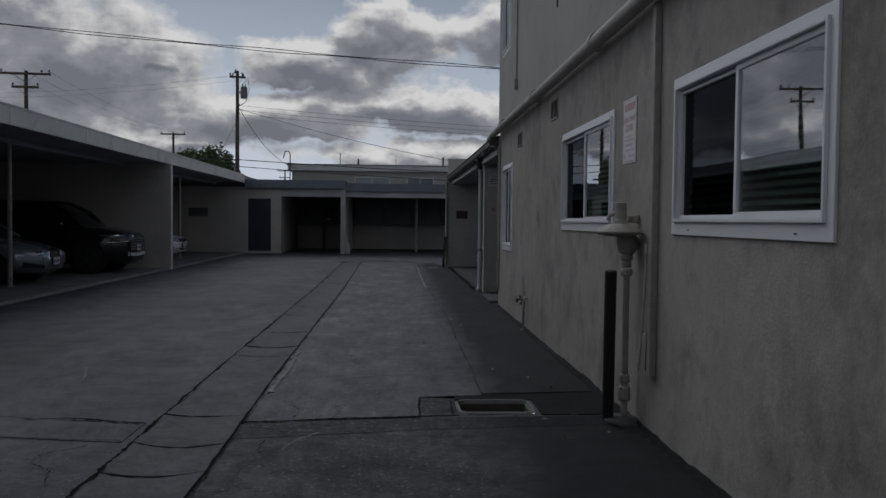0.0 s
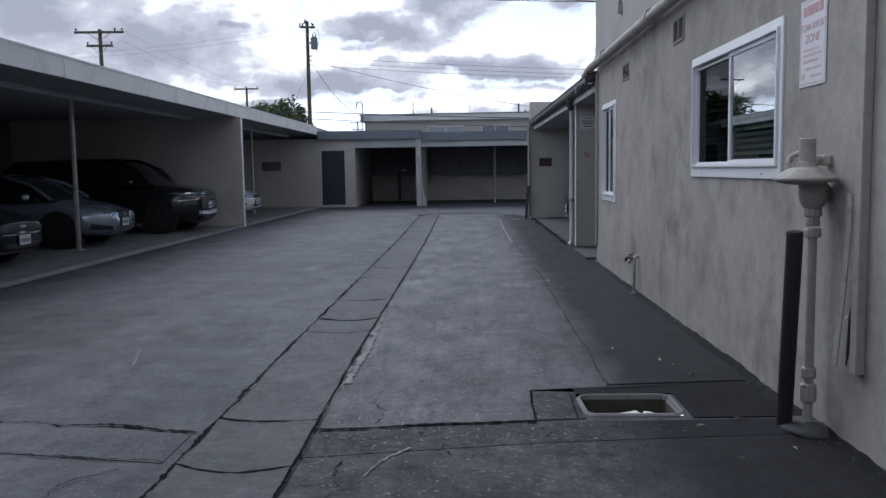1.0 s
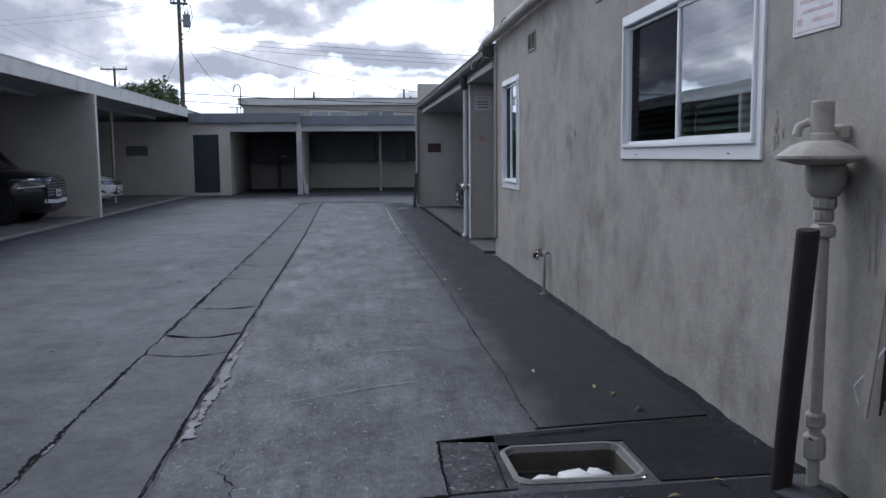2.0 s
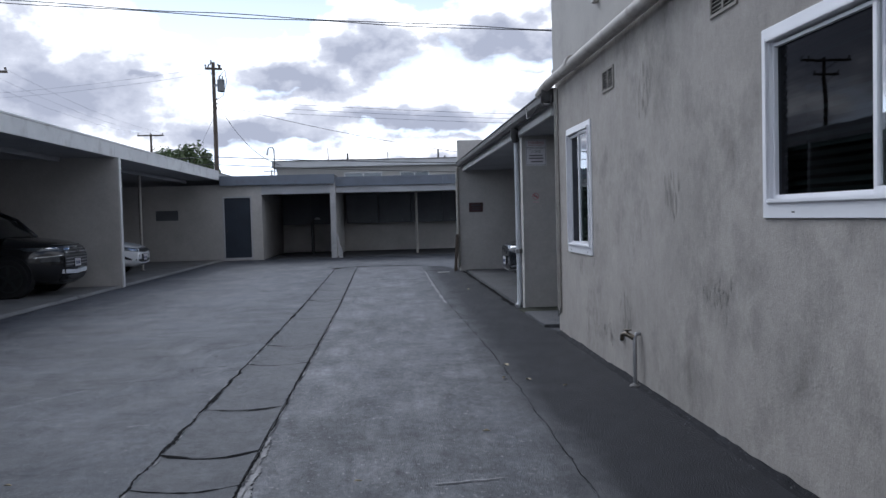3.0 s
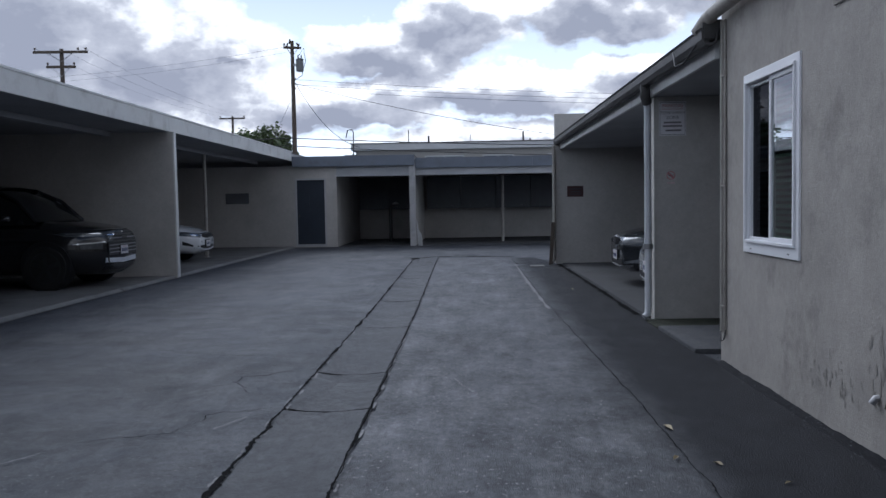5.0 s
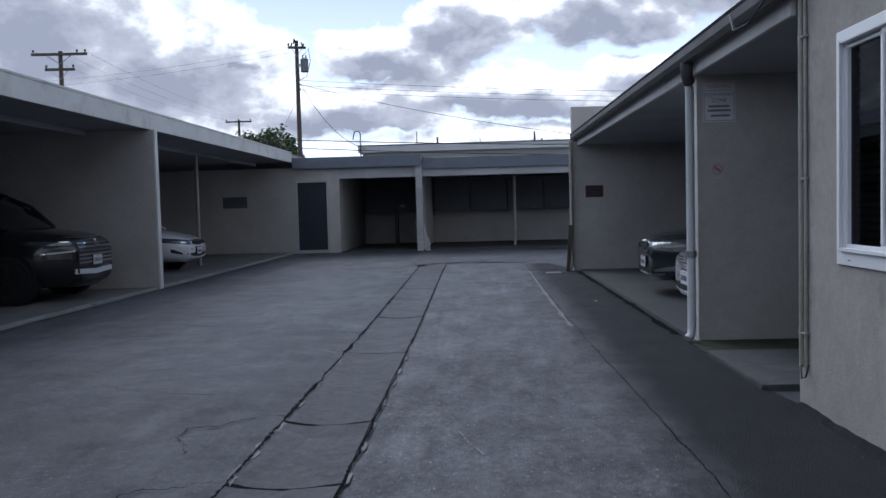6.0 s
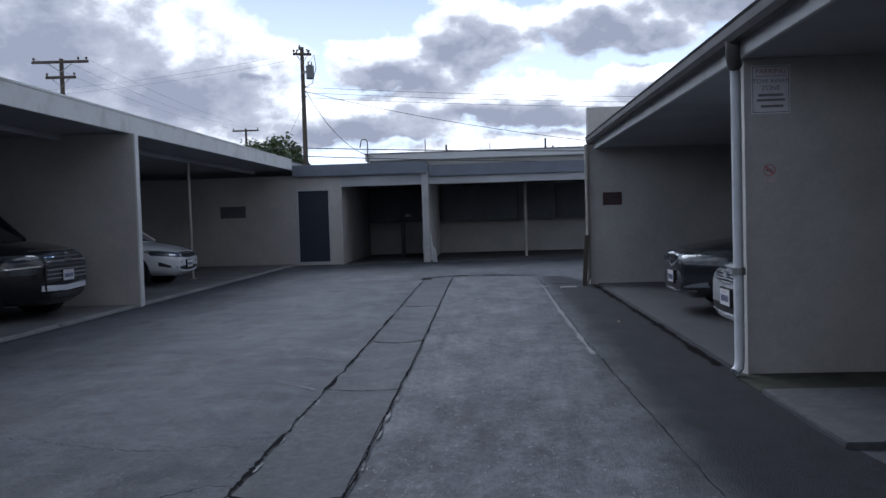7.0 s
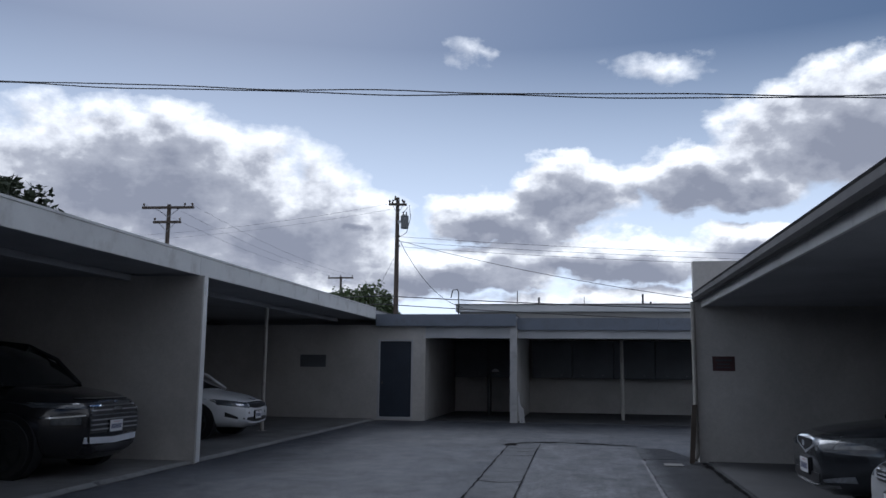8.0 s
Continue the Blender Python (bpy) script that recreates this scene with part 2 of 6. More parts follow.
M["concrete_slab"] = material("concrete_slab", (0.15, 0.148, 0.146), 0.85, vary=0.2, grain=50, blotch=0.8, bump=0.3, dirt=(0.06, 0.057, 0.054), dirt_amount=0.45, dirt_scale=0.9)
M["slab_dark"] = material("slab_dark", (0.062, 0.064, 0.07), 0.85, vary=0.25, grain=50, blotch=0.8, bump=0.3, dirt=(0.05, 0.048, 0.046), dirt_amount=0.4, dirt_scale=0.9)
M["concrete_pale"] = material("concrete_pale", (0.21, 0.208, 0.205), 0.85, vary=0.2, bump=0.4, dirt=(0.13, 0.128, 0.125), dirt_amount=0.5, dirt_scale=7)
M["stucco"] = material("stucco", (0.38, 0.36, 0.335), 0.9, vary=0.12, grain=22, blotch=0.8, bump=0.32, bump_scale=60, dirt=(0.165, 0.157, 0.148), dirt_amount=0.52, dirt_scale=1.5, mottle=0.06, spec=0.25, stretch=(1, 1, 0.85),
                       streak=((0.30, 0.285, 0.267), (1.1, 1.1, 0.7)), streak_amount=0.7)
# tone of the wall's water marks and of the regulator's painted shadow
M["smear"] = material("smear", (0.292, 0.277, 0.258), 0.9, vary=0.15, grain=22, blotch=6, bump=0.3, bump_scale=60, spec=0.25)
M["stucco_grey"] = material("stucco_grey", (0.40, 0.39, 0.37), 0.9, vary=0.10, grain=25, blotch=0.6, bump=0.55, bump_scale=75, dirt=(0.3, 0.29, 0.28), dirt_amount=0.4, dirt_scale=0.8, spec=0.25)
M["stucco_carport"] = material("stucco_carport", (0.50, 0.485, 0.465), 0.9, vary=0.12, grain=25, blotch=0.7, bump=0.5, bump_scale=75, dirt=(0.38, 0.37, 0.355), dirt_amount=0.45, dirt_scale=0.8, mottle=0.05, spec=0.25)
M["soffit"] = material("soffit", (0.45, 0.46, 0.48), 0.9, vary=0.12, blotch=0.8, bump=0.2)
M["white_paint"] = material("white_paint", (0.70, 0.70, 0.69), 0.55, vary=0.07, blotch=1.5, bump=0.1, dirt=(0.5, 0.49, 0.47), dirt_amount=0.4, dirt_scale=2.5)
M["painted_trim"] = material("painted_trim", (0.42, 0.42, 0.43), 0.6, vary=0.1, blotch=1.5, bump=0.1, dirt=(0.3, 0.3, 0.3), dirt_amount=0.4, dirt_scale=2.5)
M["blue_fascia"] = material("blue_fascia", (0.15, 0.172, 0.215), 0.6, vary=0.1, blotch=1.2, bump=0.1, dirt=(0.11, 0.12, 0.145), dirt_amount=0.4, dirt_scale=2)
M["vinyl"] = material("vinyl", (0.80, 0.81, 0.84), 0.4, vary=0.03, bump=0.03)
M["roof_felt"] = material("roof_felt", (0.16, 0.155, 0.15), 0.9, vary=0.2, bump=0.5)
M["gutter_dark"] = material("gutter_dark", (0.06, 0.058, 0.058), 0.5, vary=0.2, bump=0.1)
M["painted_pipe"] = material("painted_pipe", (0.36, 0.34, 0.31), 0.55, vary=0.12, blotch=4, bump=0.15, dirt=(0.2, 0.18, 0.16), dirt_amount=0.4, dirt_scale=7)
M["white_pipe"] = material("white_pipe", (0.66, 0.68, 0.72), 0.45, vary=0.06, blotch=3, bump=0.08, dirt=(0.45, 0.45, 0.45), dirt_amount=0.3, dirt_scale=5)
M["bollard_brown"] = material("bollard_brown", (0.022, 0.015, 0.016), 0.6, vary=0.3, blotch=5, bump=0.3, dirt=(0.05, 0.03, 0.028), dirt_amount=0.2, dirt_scale=9)
M["galvanised"] = material("galvanised", (0.34, 0.34, 0.35), 0.45, 0.7, vary=0.15, blotch=6, bump=0.1)
M["brass_dull"] = material("brass_dull", (0.13, 0.11, 0.085), 0.5, 0.8, vary=0.2)
M["dark_hole"] = material("dark_hole", (0.02, 0.02, 0.02), 0.9, bump=0)
M["vent_metal"] = material("vent_metal", (0.26, 0.245, 0.22), 0.7, vary=0.1, bump=0.1)
# dark board tone that puts the carports' deep shade into the colour
M["dark_boards"] = material("dark_boards", (0.13, 0.127, 0.125), 0.85, vary=0.3, grain=20, blotch=1.2, bump=0.4, stretch=(1, 6, 0.6))
M["door_blue"] = material("door_blue", (0.022, 0.032, 0.05), 0.5, vary=0.15, blotch=1.5, bump=0.08)
M["cabinet_dark"] = material("cabinet_dark", (0.12, 0.127, 0.14), 0.7, vary=0.2, blotch=1.0, bump=0.15)
M["sign_white"] = material("sign_white", (0.72, 0.71, 0.74), 0.4, vary=0.05, blotch=4, bump=0.02, dirt=(0.55, 0.5, 0.52), dirt_amount=0.4, dirt_scale=5)
M["sign_red"] = material("sign_red", (0.48, 0.20, 0.22), 0.5, vary=0.25, blotch=14, bump=0)
M["sign_red_faded"] = material("sign_red_faded", (0.62, 0.48, 0.50), 0.5, vary=0.2, blotch=14, bump=0)
M["sign_red_worn"] = material("sign_red_worn", (0.54, 0.33, 0.355), 0.5, vary=0.3, blotch=18, bump=0)
M["sign_grey"] = material("sign_grey", (0.22, 0.21, 0.23), 0.5, vary=0.25, blotch=14, bump=0)
M["sign_maroon"] = material("sign_maroon", (0.06, 0.025, 0.026), 0.5, vary=0.2, blotch=6, bump=0)
M["sign_dark"] = material("sign_dark", (0.05, 0.05, 0.06), 0.5, vary=0.2, bump=0)
M["wood_pole"] = material("wood_pole", (0.10, 0.08, 0.065), 0.85, vary=0.25, grain=12, blotch=2, bump=0.5, bump_scale=30, stretch=(4, 4, 0.3))
M["transformer_grey"] = material("transformer_grey", (0.16, 0.17, 0.18), 0.5, vary=0.1, bump=0.05)
M["ceramic"] = material("ceramic", (0.09, 0.07, 0.06), 0.3, vary=0.2, bump=0)
M["cable"] = material("cable", (0.03, 0.03, 0.034), 0.6, vary=0.1, bump=0)
M["moss"] = material("moss", (0.035, 0.040, 0.026), 0.95, vary=0.5, grain=40, blotch=6, bump=1.0, bump_scale=60)
M["leaf"] = material("leaf", (0.08, 0.115, 0.042), 0.6, vary=0.4, grain=3, blotch=1.0, bump=0)
M["leaf_far"] = material("leaf_far", (0.05, 0.065, 0.035), 0.6, vary=0.4, grain=3, blotch=0.8, bump=0)
M["bark"] = material("bark", (0.11, 0.085, 0.065), 0.9, vary=0.3, bump=0.6, bump_scale=20)
M["leaf_dry"] = material("leaf_dry", (0.32, 0.27, 0.17), 0.7, vary=0.3, bump=0.1, per_object=0.6)
M["leaf_green"] = material("leaf_green", (0.14, 0.22, 0.06), 0.6, vary=0.3, bump=0.1)
M["rubbish_white"] = material("rubbish_white", (0.62, 0.62, 0.62), 0.6, vary=0.15, blotch=12, bump=0.4, bump_scale=30)
M["far_wall"] = material("far_wall", (0.36, 0.35, 0.33), 0.9, vary=0.08, blotch=0.4, bump=0.1)
M["far_trim"] = material("far_trim", (0.55, 0.56, 0.57), 0.7, vary=0.08, blotch=0.6, bump=0)
M["blind"] = material("blind", (0.20, 0.33, 0.27), 0.6, vary=0.08, bump=0)
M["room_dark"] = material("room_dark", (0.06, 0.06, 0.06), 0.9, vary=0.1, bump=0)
M["screen_mesh"] = material("screen_mesh", (0.025, 0.027, 0.032), 0.35, vary=0.2, blotch=2, bump=0.05, spec=0.5)
M["glass"] = glass_pane("glass", (0.72, 0.88, 0.80), 6.5)
M["screen_glass"] = glass_pane("screen_glass", (0.045, 0.05, 0.058), 1.5, (0.30, 0.31, 0.34))
M["glass_far"] = material("glass_far", (0.10, 0.13, 0.15), 0.08, vary=0.1, bump=0, spec=0.8)
M["car_glass"] = material("car_glass", (0.012, 0.014, 0.016), 0.06, vary=0.1, bump=0, spec=0.8)
M["tyre"] = material("tyre", (0.018, 0.018, 0.019), 0.8, vary=0.2, bump=0.3)
M["rim"] = material("rim", (0.07, 0.072, 0.075), 0.4, 0.8, vary=0.1, bump=0)
M["chrome"] = material("chrome", (0.75, 0.77, 0.8), 0.12, 1.0, vary=0.03, bump=0)
M["black_trim"] = material("black_trim", (0.014, 0.014, 0.016), 0.45, vary=0.2, bump=0.1)
M["headlamp"] = material("headlamp", (0.34, 0.36, 0.39), 0.12, 0.35, vary=0.25, blotch=25, bump=0.1, bump_scale=60, coat=0.8)
M["headlamp_dark"] = material("headlamp_dark", (0.10, 0.11, 0.12), 0.12, 0.3, vary=0.3, blotch=25, bump=0.1, bump_scale=60, coat=0.8)
M["plate_white"] = material("plate_white", (0.68, 0.68, 0.70), 0.45, vary=0.05, bump=0)
M["plate_mark"] = material("plate_mark", (0.06, 0.07, 0.16), 0.5, vary=0.1, bump=0)
for nm, col, mt in (("car_black", (0.012, 0.012, 0.014), 0.0), ("car_black_gloss", (0.008, 0.009, 0.012), 0.0), ("car_silver_blue", (0.34, 0.38, 0.45), 0.6),
                    ("car_white", (0.82, 0.83, 0.85), 0.0), ("car_grey_dark", (0.045, 0.05, 0.058), 0.5), ("car_pearl", (0.62, 0.63, 0.66), 0.1)):
    M[nm] = material(nm, col, 0.24, mt, vary=0.05, blotch=1.5, bump=0.0, coat=0.7)

# ---------------------------------------------------------------- helpers of this scene
WORLD = {}


def thing(name, at, label, category, group="", kind=""):
    ob = new(name)
    ob.empty_display_size = 0.2
    ob.matrix_basis = Matrix.Translation(at)
    WORLD[ob] = Matrix.Translation(at)
    return tagged(ob, label, category, group, kind)


def mesh_of(bm, mat, smooth=None):
    me = bpy.data.meshes.new("mesh")
    bmesh.ops.recalc_face_normals(bm, faces=bm.faces[:])
    bm.to_mesh(me)
    bm.free()
    for m in (mat if isinstance(mat, (list, tuple)) else [mat]):
        me.materials.append(M[m])
    if smooth:
        me.shade_smooth()
        if smooth is not True:
            me.set_sharp_from_angle(angle=radians(smooth))
    return me


def part(name, bm, mat, parent, label="", smooth=None):
    """Links a bmesh, given in world coordinates, as one mesh under a thing or part."""
    bm.transform(WORLD[parent].inverted())
    ob = new(name, mesh_of(bm, mat, smooth))
    ob.parent = parent
    WORLD[ob] = WORLD[parent].copy()
    return tagged(ob, label)


def setting(name, bm, mat, label, category, kind="structure", smooth=None):
    ob = new(name, mesh_of(bm, mat, smooth))
    WORLD[ob] = Matrix.Identity(4)
    return tagged(ob, label, category, "", kind)


def box(bm, x0, x1, y0, y1, z0, z1, bevel=0.0):
    b = bm if not bevel else bmesh.new()
    vs = [b.verts.new((x, y, z)) for x in (x0, x1) for y in (y0, y1) for z in (z0, z1)]
    for f in ((0, 1, 3, 2), (4, 6, 7, 5), (0, 4, 5, 1), (2, 3, 7, 6), (0, 2, 6, 4), (1, 5, 7, 3)):
        b.faces.new([vs[k] for k in f])
    if bevel:
        bmesh.ops.recalc_face_normals(b, faces=b.faces[:])
        bmesh.ops.bevel(b, geom=b.edges[:], offset=bevel, segments=2, affect="EDGES")
        join(bm, b)
    return bm


def join(bm, b):
    table = {v: bm.verts.new(v.co) for v in b.verts}
    for f in b.faces:
        bm.faces.new([table[v] for v in f.verts]).material_index = f.material_index
    b.free()


def tube(bm, pts, r, seg=10, cap=True):
    """A round pipe along points; r is one radius or one for each point."""
    pts = [Vector(p) for p in pts]
    rs = [r] * len(pts) if isinstance(r, (int, float)) else r
    rings, up = [], None
    for k, p in enumerate(pts):
        d = (pts[min(k + 1, len(pts) - 1)] - pts[max(k - 1, 0)]).normalized()
        if up is None:
            up = d.orthogonal().normalized()
        up = (up - d * up.dot(d)).normalized()
        side = d.cross(up)
        rings.append([bm.verts.new(p + (up * math.cos(q) + side * math.sin(q)) * rs[k]) for q in (2 * math.pi * j / seg for j in range(seg))])
    for a, b in zip(rings, rings[1:]):
        for j in range(seg):
            bm.faces.new((a[j], a[(j + 1) % seg], b[(j + 1) % seg], b[j]))
    if cap:
        bm.faces.new(rings[0])
        bm.faces.new(rings[-1])
    return bm


def lathe(bm, centre, profile, seg=24):
    """A turned body: profile of (radius, height) from bottom to top."""
    c = Vector(centre)
    rings = [[bm.verts.new(c + Vector((r * math.cos(q), r * math.sin(q), z))) for q in (2 * math.pi * j / seg for j in range(seg))] for r, z in profile]
    for a, b in zip(rings, rings[1:]):
        for j in range(seg):
            bm.faces.new((a[j], a[(j + 1) % seg], b[(j + 1) % seg], b[j]))
    bm.faces.new(rings[0])
    bm.faces.new(rings[-1])
    return bm


def wall_sheet(bm, place, us, vs, thick, holes):
    """A wall of real thickness with openings. place(u, v, depth) gives the point; us, vs are its limits; holes are (u0, u1, v0, v1)."""
    gu = sorted({*us, *(h[0] for h in holes), *(h[1] for h in holes)})
    gv = sorted({*vs, *(h[2] for h in holes), *(h[3] for h in holes)})

    def solid(i, j):
        if not (0 <= i < len(gu) - 1 and 0 <= j < len(gv) - 1):
            return False
        u, v = (gu[i] + gu[i + 1]) / 2, (gv[j] + gv[j + 1]) / 2
        return not any(h[0] < u < h[1] and h[2] < v < h[3] for h in holes)

    cache = {}

    def vert(i, j, d):
        if (i, j, d) not in cache:
            cache[i, j, d] = bm.verts.new(place(gu[i], gv[j], d))
        return cache[i, j, d]

    for i in range(len(gu) - 1):
        for j in range(len(gv) - 1):
            if not solid(i, j):
                continue
            for d in (0, thick):
                bm.faces.new([vert(i, j, d), vert(i + 1, j, d), vert(i + 1, j + 1, d), vert(i, j + 1, d)])
            for ni, nj, e in ((i - 1, j, ((i, j), (i, j + 1))), (i + 1, j, ((i + 1, j), (i + 1, j + 1))), (i, j - 1, ((i, j), (i + 1, j))), (i, j + 1, ((i, j + 1), (i + 1, j + 1)))):
                if not solid(ni, nj):
                    bm.faces.new([vert(*e[0], 0), vert(*e[1], 0), vert(*e[1], thick), vert(*e[0], thick)])
    return bm


def text_mesh(body, size, mat, m, parent, name="lettering"):
    cu = bpy.data.curves.new("words", "FONT")
    cu.body, cu.size, cu.align_x, cu.align_y, cu.extrude = body, size, "CENTER", "CENTER", 0.0006
    tmp = bpy.data.objects.new("words", cu)
    me = bpy.data.meshes.new_from_object(tmp)
    bpy.data.objects.remove(tmp)
    me.materials.clear()
    me.materials.append(M[mat])
    ob = new(name, me)
    ob.parent = parent
    ob.matrix_basis = WORLD[parent].inverted() @ m
    return ob


def ragged_strip(bm, pts, width, z=0.004, step=0.06, wobble=0.012, seed=1, lo=0.25):
    """A crack or tar seam: a thin uneven strip along a line on the ground."""
    rnd = random.Random(seed)
    pts = [Vector((*p, 0)) for p in pts]
    line = []
    for a, b in zip(pts, pts[1:]):
        n = max(2, int((b - a).length / step))
        line += [a.lerp(b, k / n) for k in range(n)]
    line.append(pts[-1])
    prev = None
    for k, p in enumerate(line):
        d = (line[min(k + 1, len(line) - 1)] - line[max(k - 1, 0)]).normalized()
        n = Vector((-d.y, d.x, 0))
        c = p + n * (wobble * noise.noise(Vector((p.x * 4 + seed, p.y * 4, seed))) * 2 + rnd.uniform(-1, 1) * wobble * 0.5)
        w = width * max(lo, 0.6 + 0.9 * noise.noise(Vector((p.x * 2.3, p.y * 2.3 + seed, 3.1))) + rnd.uniform(-0.45, 0.45))
        row = [bm.verts.new(c + n * w / 2 + Vector((0, 0, z))), bm.verts.new(c - n * w / 2 + Vector((0, 0, z)))]
        if prev:
            bm.faces.new((prev[0], prev[1], row[1], row[0]))
        prev = row
    return bm


# ---------------------------------------------------------------- ground
BOX = (0.66, 1.22, 6.86, 7.27)  # opening of the meter box
SWALE = (-1.515, -0.918)


def swale_shift(y):
    """The swale leans a little to the west over its far end and to the east near the street."""
    return -0.085 * min(1.0, max(0.0, (y - 18.0) / 9.0)) + 0.03 * min(1.0, max(0.0, (8.5 - y) / 3.0))


WALL_X = 1.9
LEFT_X = -6.15
BACK_Y = 35.4


def build_ground():
    far = 900.0
    xs = [-far, -60, -20, BOX[0], BOX[1], 20, 60, far]
    ys = [-far, -60, -20, BOX[2], BOX[3], 45, 90, far]
    bm = bmesh.new()
    vs = {(i, j): bm.verts.new((x, y, 0)) for i, x in enumerate(xs) for j, y in enumerate(ys)}
    for i in range(len(xs) - 1):
        for j in range(len(ys) - 1):
            if (i, j) != (3, 3):
                bm.faces.new((vs[i, j], vs[i + 1, j], vs[i + 1, j + 1], vs[i, j + 1]))
    setting("ground", bm, "asphalt", "weathered grey asphalt driveway court with faint stains", "ground")

    def lane(name, outline, z, mat, label):
        b = bmesh.new()
        top = [b.verts.new((x, y, z)) for x, y in outline]
        low = [b.verts.new((x, y, -0.01)) for x, y in outline]
        bmesh.ops.triangulate(b, faces=[b.faces.new(top)])
        for k in range(len(top)):
            b.faces.new((top[k], top[k - 1], low[k - 1], low[k]))
        setting(name, b, mat, label, "pavement")

    lane("pavement_lane", [(-0.985, 6.62), (0.345, 6.76), (0.36, 7.42), (0.88, 7.50), (0.93, 13.1), (0.83, 19.0), (0.86, 28.7), (-0.985, 28.7)], 0.005, "asphalt_worn",
         "worn patchy asphalt lane between swale and dark strip")
    lane("pavement_strip", [(0.88, 7.54), (1.9, 7.64), (1.9, 14.62), (1.86, 15.0), (1.86, 26.1), (1.4, 28.4), (0.86, 28.4), (0.83, 19.0), (0.93, 13.1)], 0.009, "asphalt_worn",
         "dark fresh asphalt strip along the building wall")
    lane("pavement_near", [(-0.97, -4.0), (1.9, -4.0), (1.9, 6.52), (1.39, 6.47), (0.3, 6.36), (-0.88, 6.13)], 0.006, "asphalt_near",
         "worn dark asphalt in front of the trench patch")
    lane("pavement_trench", [(-0.95, 6.16), (0.3, 6.38), (1.39, 6.49), (1.9, 6.54), (1.9, 6.80), (0.35, 6.735), (-0.95, 6.60)], 0.003, "asphalt_coarse",
         "coarse asphalt trench patch across the driveway")
    lane("pavement_trench_side", [(-1.58, 6.10), (-1.58, 6.58), (-2.8, 6.77), (-4.4, 6.80), (-6.1, 6.9), (-6.1, 6.5), (-4.2, 6.38), (-2.5, 6.26)], 0.004, "asphalt",
         "grey asphalt trench patch beside the swale")
    lane("pavement_box_far", [(0.646, 7.315), (1.26, 7.315), (1.9, 7.315), (1.9, 7.62), (0.9, 7.495), (0.646, 7.455)], 0.007, "asphalt_dark", "dark asphalt behind the meter box")
    lane("pavement_box_side", [(1.265, 6.81), (1.9, 6.82), (1.9, 7.313), (1.265, 7.313)], 0.007, "asphalt_dark", "dark asphalt beside the meter box")
    lane("pavement_patch", [(0.352, 6.775), (0.645, 6.80), (0.645, 7.36), (0.366, 7.395)], 0.0065, "asphalt_coarse", "small square rough patch beside the meter box")


def build_fillet():
    """The asphalt's ragged edge where it laps up against the building's foot."""
    bm = bmesh.new()
    prev = None
    for k in range(420):
        y = -4.0 + 18.6 * k / 419
        n1, n2 = noise.noise(Vector((y * 1.3, 4, 1))), noise.noise(Vector((y * 7.0, 2, 8)))
        row = [bm.verts.new(p) for p in ((1.82 + 0.03 * n2, y, 0.004), (1.87, y, 0.016 + 0.006 * n2), (1.897, y, 0.035 + 0.02 * n1 + 0.012 * n2), (1.91, y, 0.0))]
        if prev:
            for i in range(3):
                bm.faces.new((prev[i], prev[i + 1], row[i + 1], row[i]))
        prev = row
    setting("pavement_fillet", bm, "asphalt_dark", "ragged dark asphalt edge at the building's foot", "pavement")


JOINTS = [-3.0, 0.8, 3.6, 5.42, 6.04, 6.80, 9.42, 10.05, 11.22, 13.12, 14.36, 16.88, 19.4, 23.0, 26.4, 27.2, 27.9, 28.3]


def joint_bow(y, u):
    """How far a swale joint bows towards the street at the share u of its width."""
    k = JOINTS.index(y)
    return -(0.05 + 0.03 * math.sin(k * 2.1)) * math.sin(math.pi * u) + 0.03 * u * math.sin(k)


def build_swale():
    sw = thing("swale", (-1.27, 14, 0), "long shallow concrete drainage swale with cracked joints", "drain", kind="structure")
    joints = JOINTS
    rnd = random.Random(5)
    for a, b in zip(joints, joints[1:]):
        bm = bmesh.new()
        nx, ny = 6, max(3, int((b - a) / 0.25))
        tilt = rnd.uniform(-0.003, 0.003)
        grid = {}
        for i in range(nx + 1):
            for j in range(ny + 1):
                x = SWALE[0] + 0.014 + (SWALE[1] - SWALE[0] - 0.028) * i / nx
                u = i / nx
                y = a + (b - a) * j / ny
                x += swale_shift(y)
                if j == 0:
                    y += 0.004 + joint_bow(a, u)
                if j == ny:
                    y += -0.004 + joint_bow(b, u)
                if i in (0, nx):
                    x += 0.012 * noise.noise(Vector((i, y * 4, 2)))
                z = 0.016 - 0.012 * math.sin(math.pi * u) + tilt * (2 * j / ny - 1)
                grid[i, j] = bm.verts.new((x, y, z))
        for i in range(nx):
            for j in range(ny):
                bm.faces.new((grid[i, j], grid[i + 1, j], grid[i + 1, j + 1], grid[i, j + 1]))
        rim = [grid[i, 0] for i in range(nx + 1)] + [grid[nx, j] for j in range(1, ny + 1)] + [grid[i, ny] for i in range(nx - 1, -1, -1)] + [grid[0, j] for j in range(ny - 1, 0, -1)]
        low = [bm.verts.new((v.co.x, v.co.y, -0.02)) for v in rim]
        for k in range(len(rim)):
            bm.faces.new((rim[k - 1], rim[k], low[k], low[k - 1]))
        part("slab", bm, "concrete", sw)
    # dark bed under the joints
    bm = bmesh.new()
    box(bm, SWALE[0] - 0.012, SWALE[1] + 0.038, -3, 18, -0.03, -0.010)
    box(bm, SWALE[0] - 0.09, SWALE[1] + 0.008, 18, 28.4, -0.03, -0.011)
    part("joint_bed", bm, "tar", sw, "black tar in the joints")


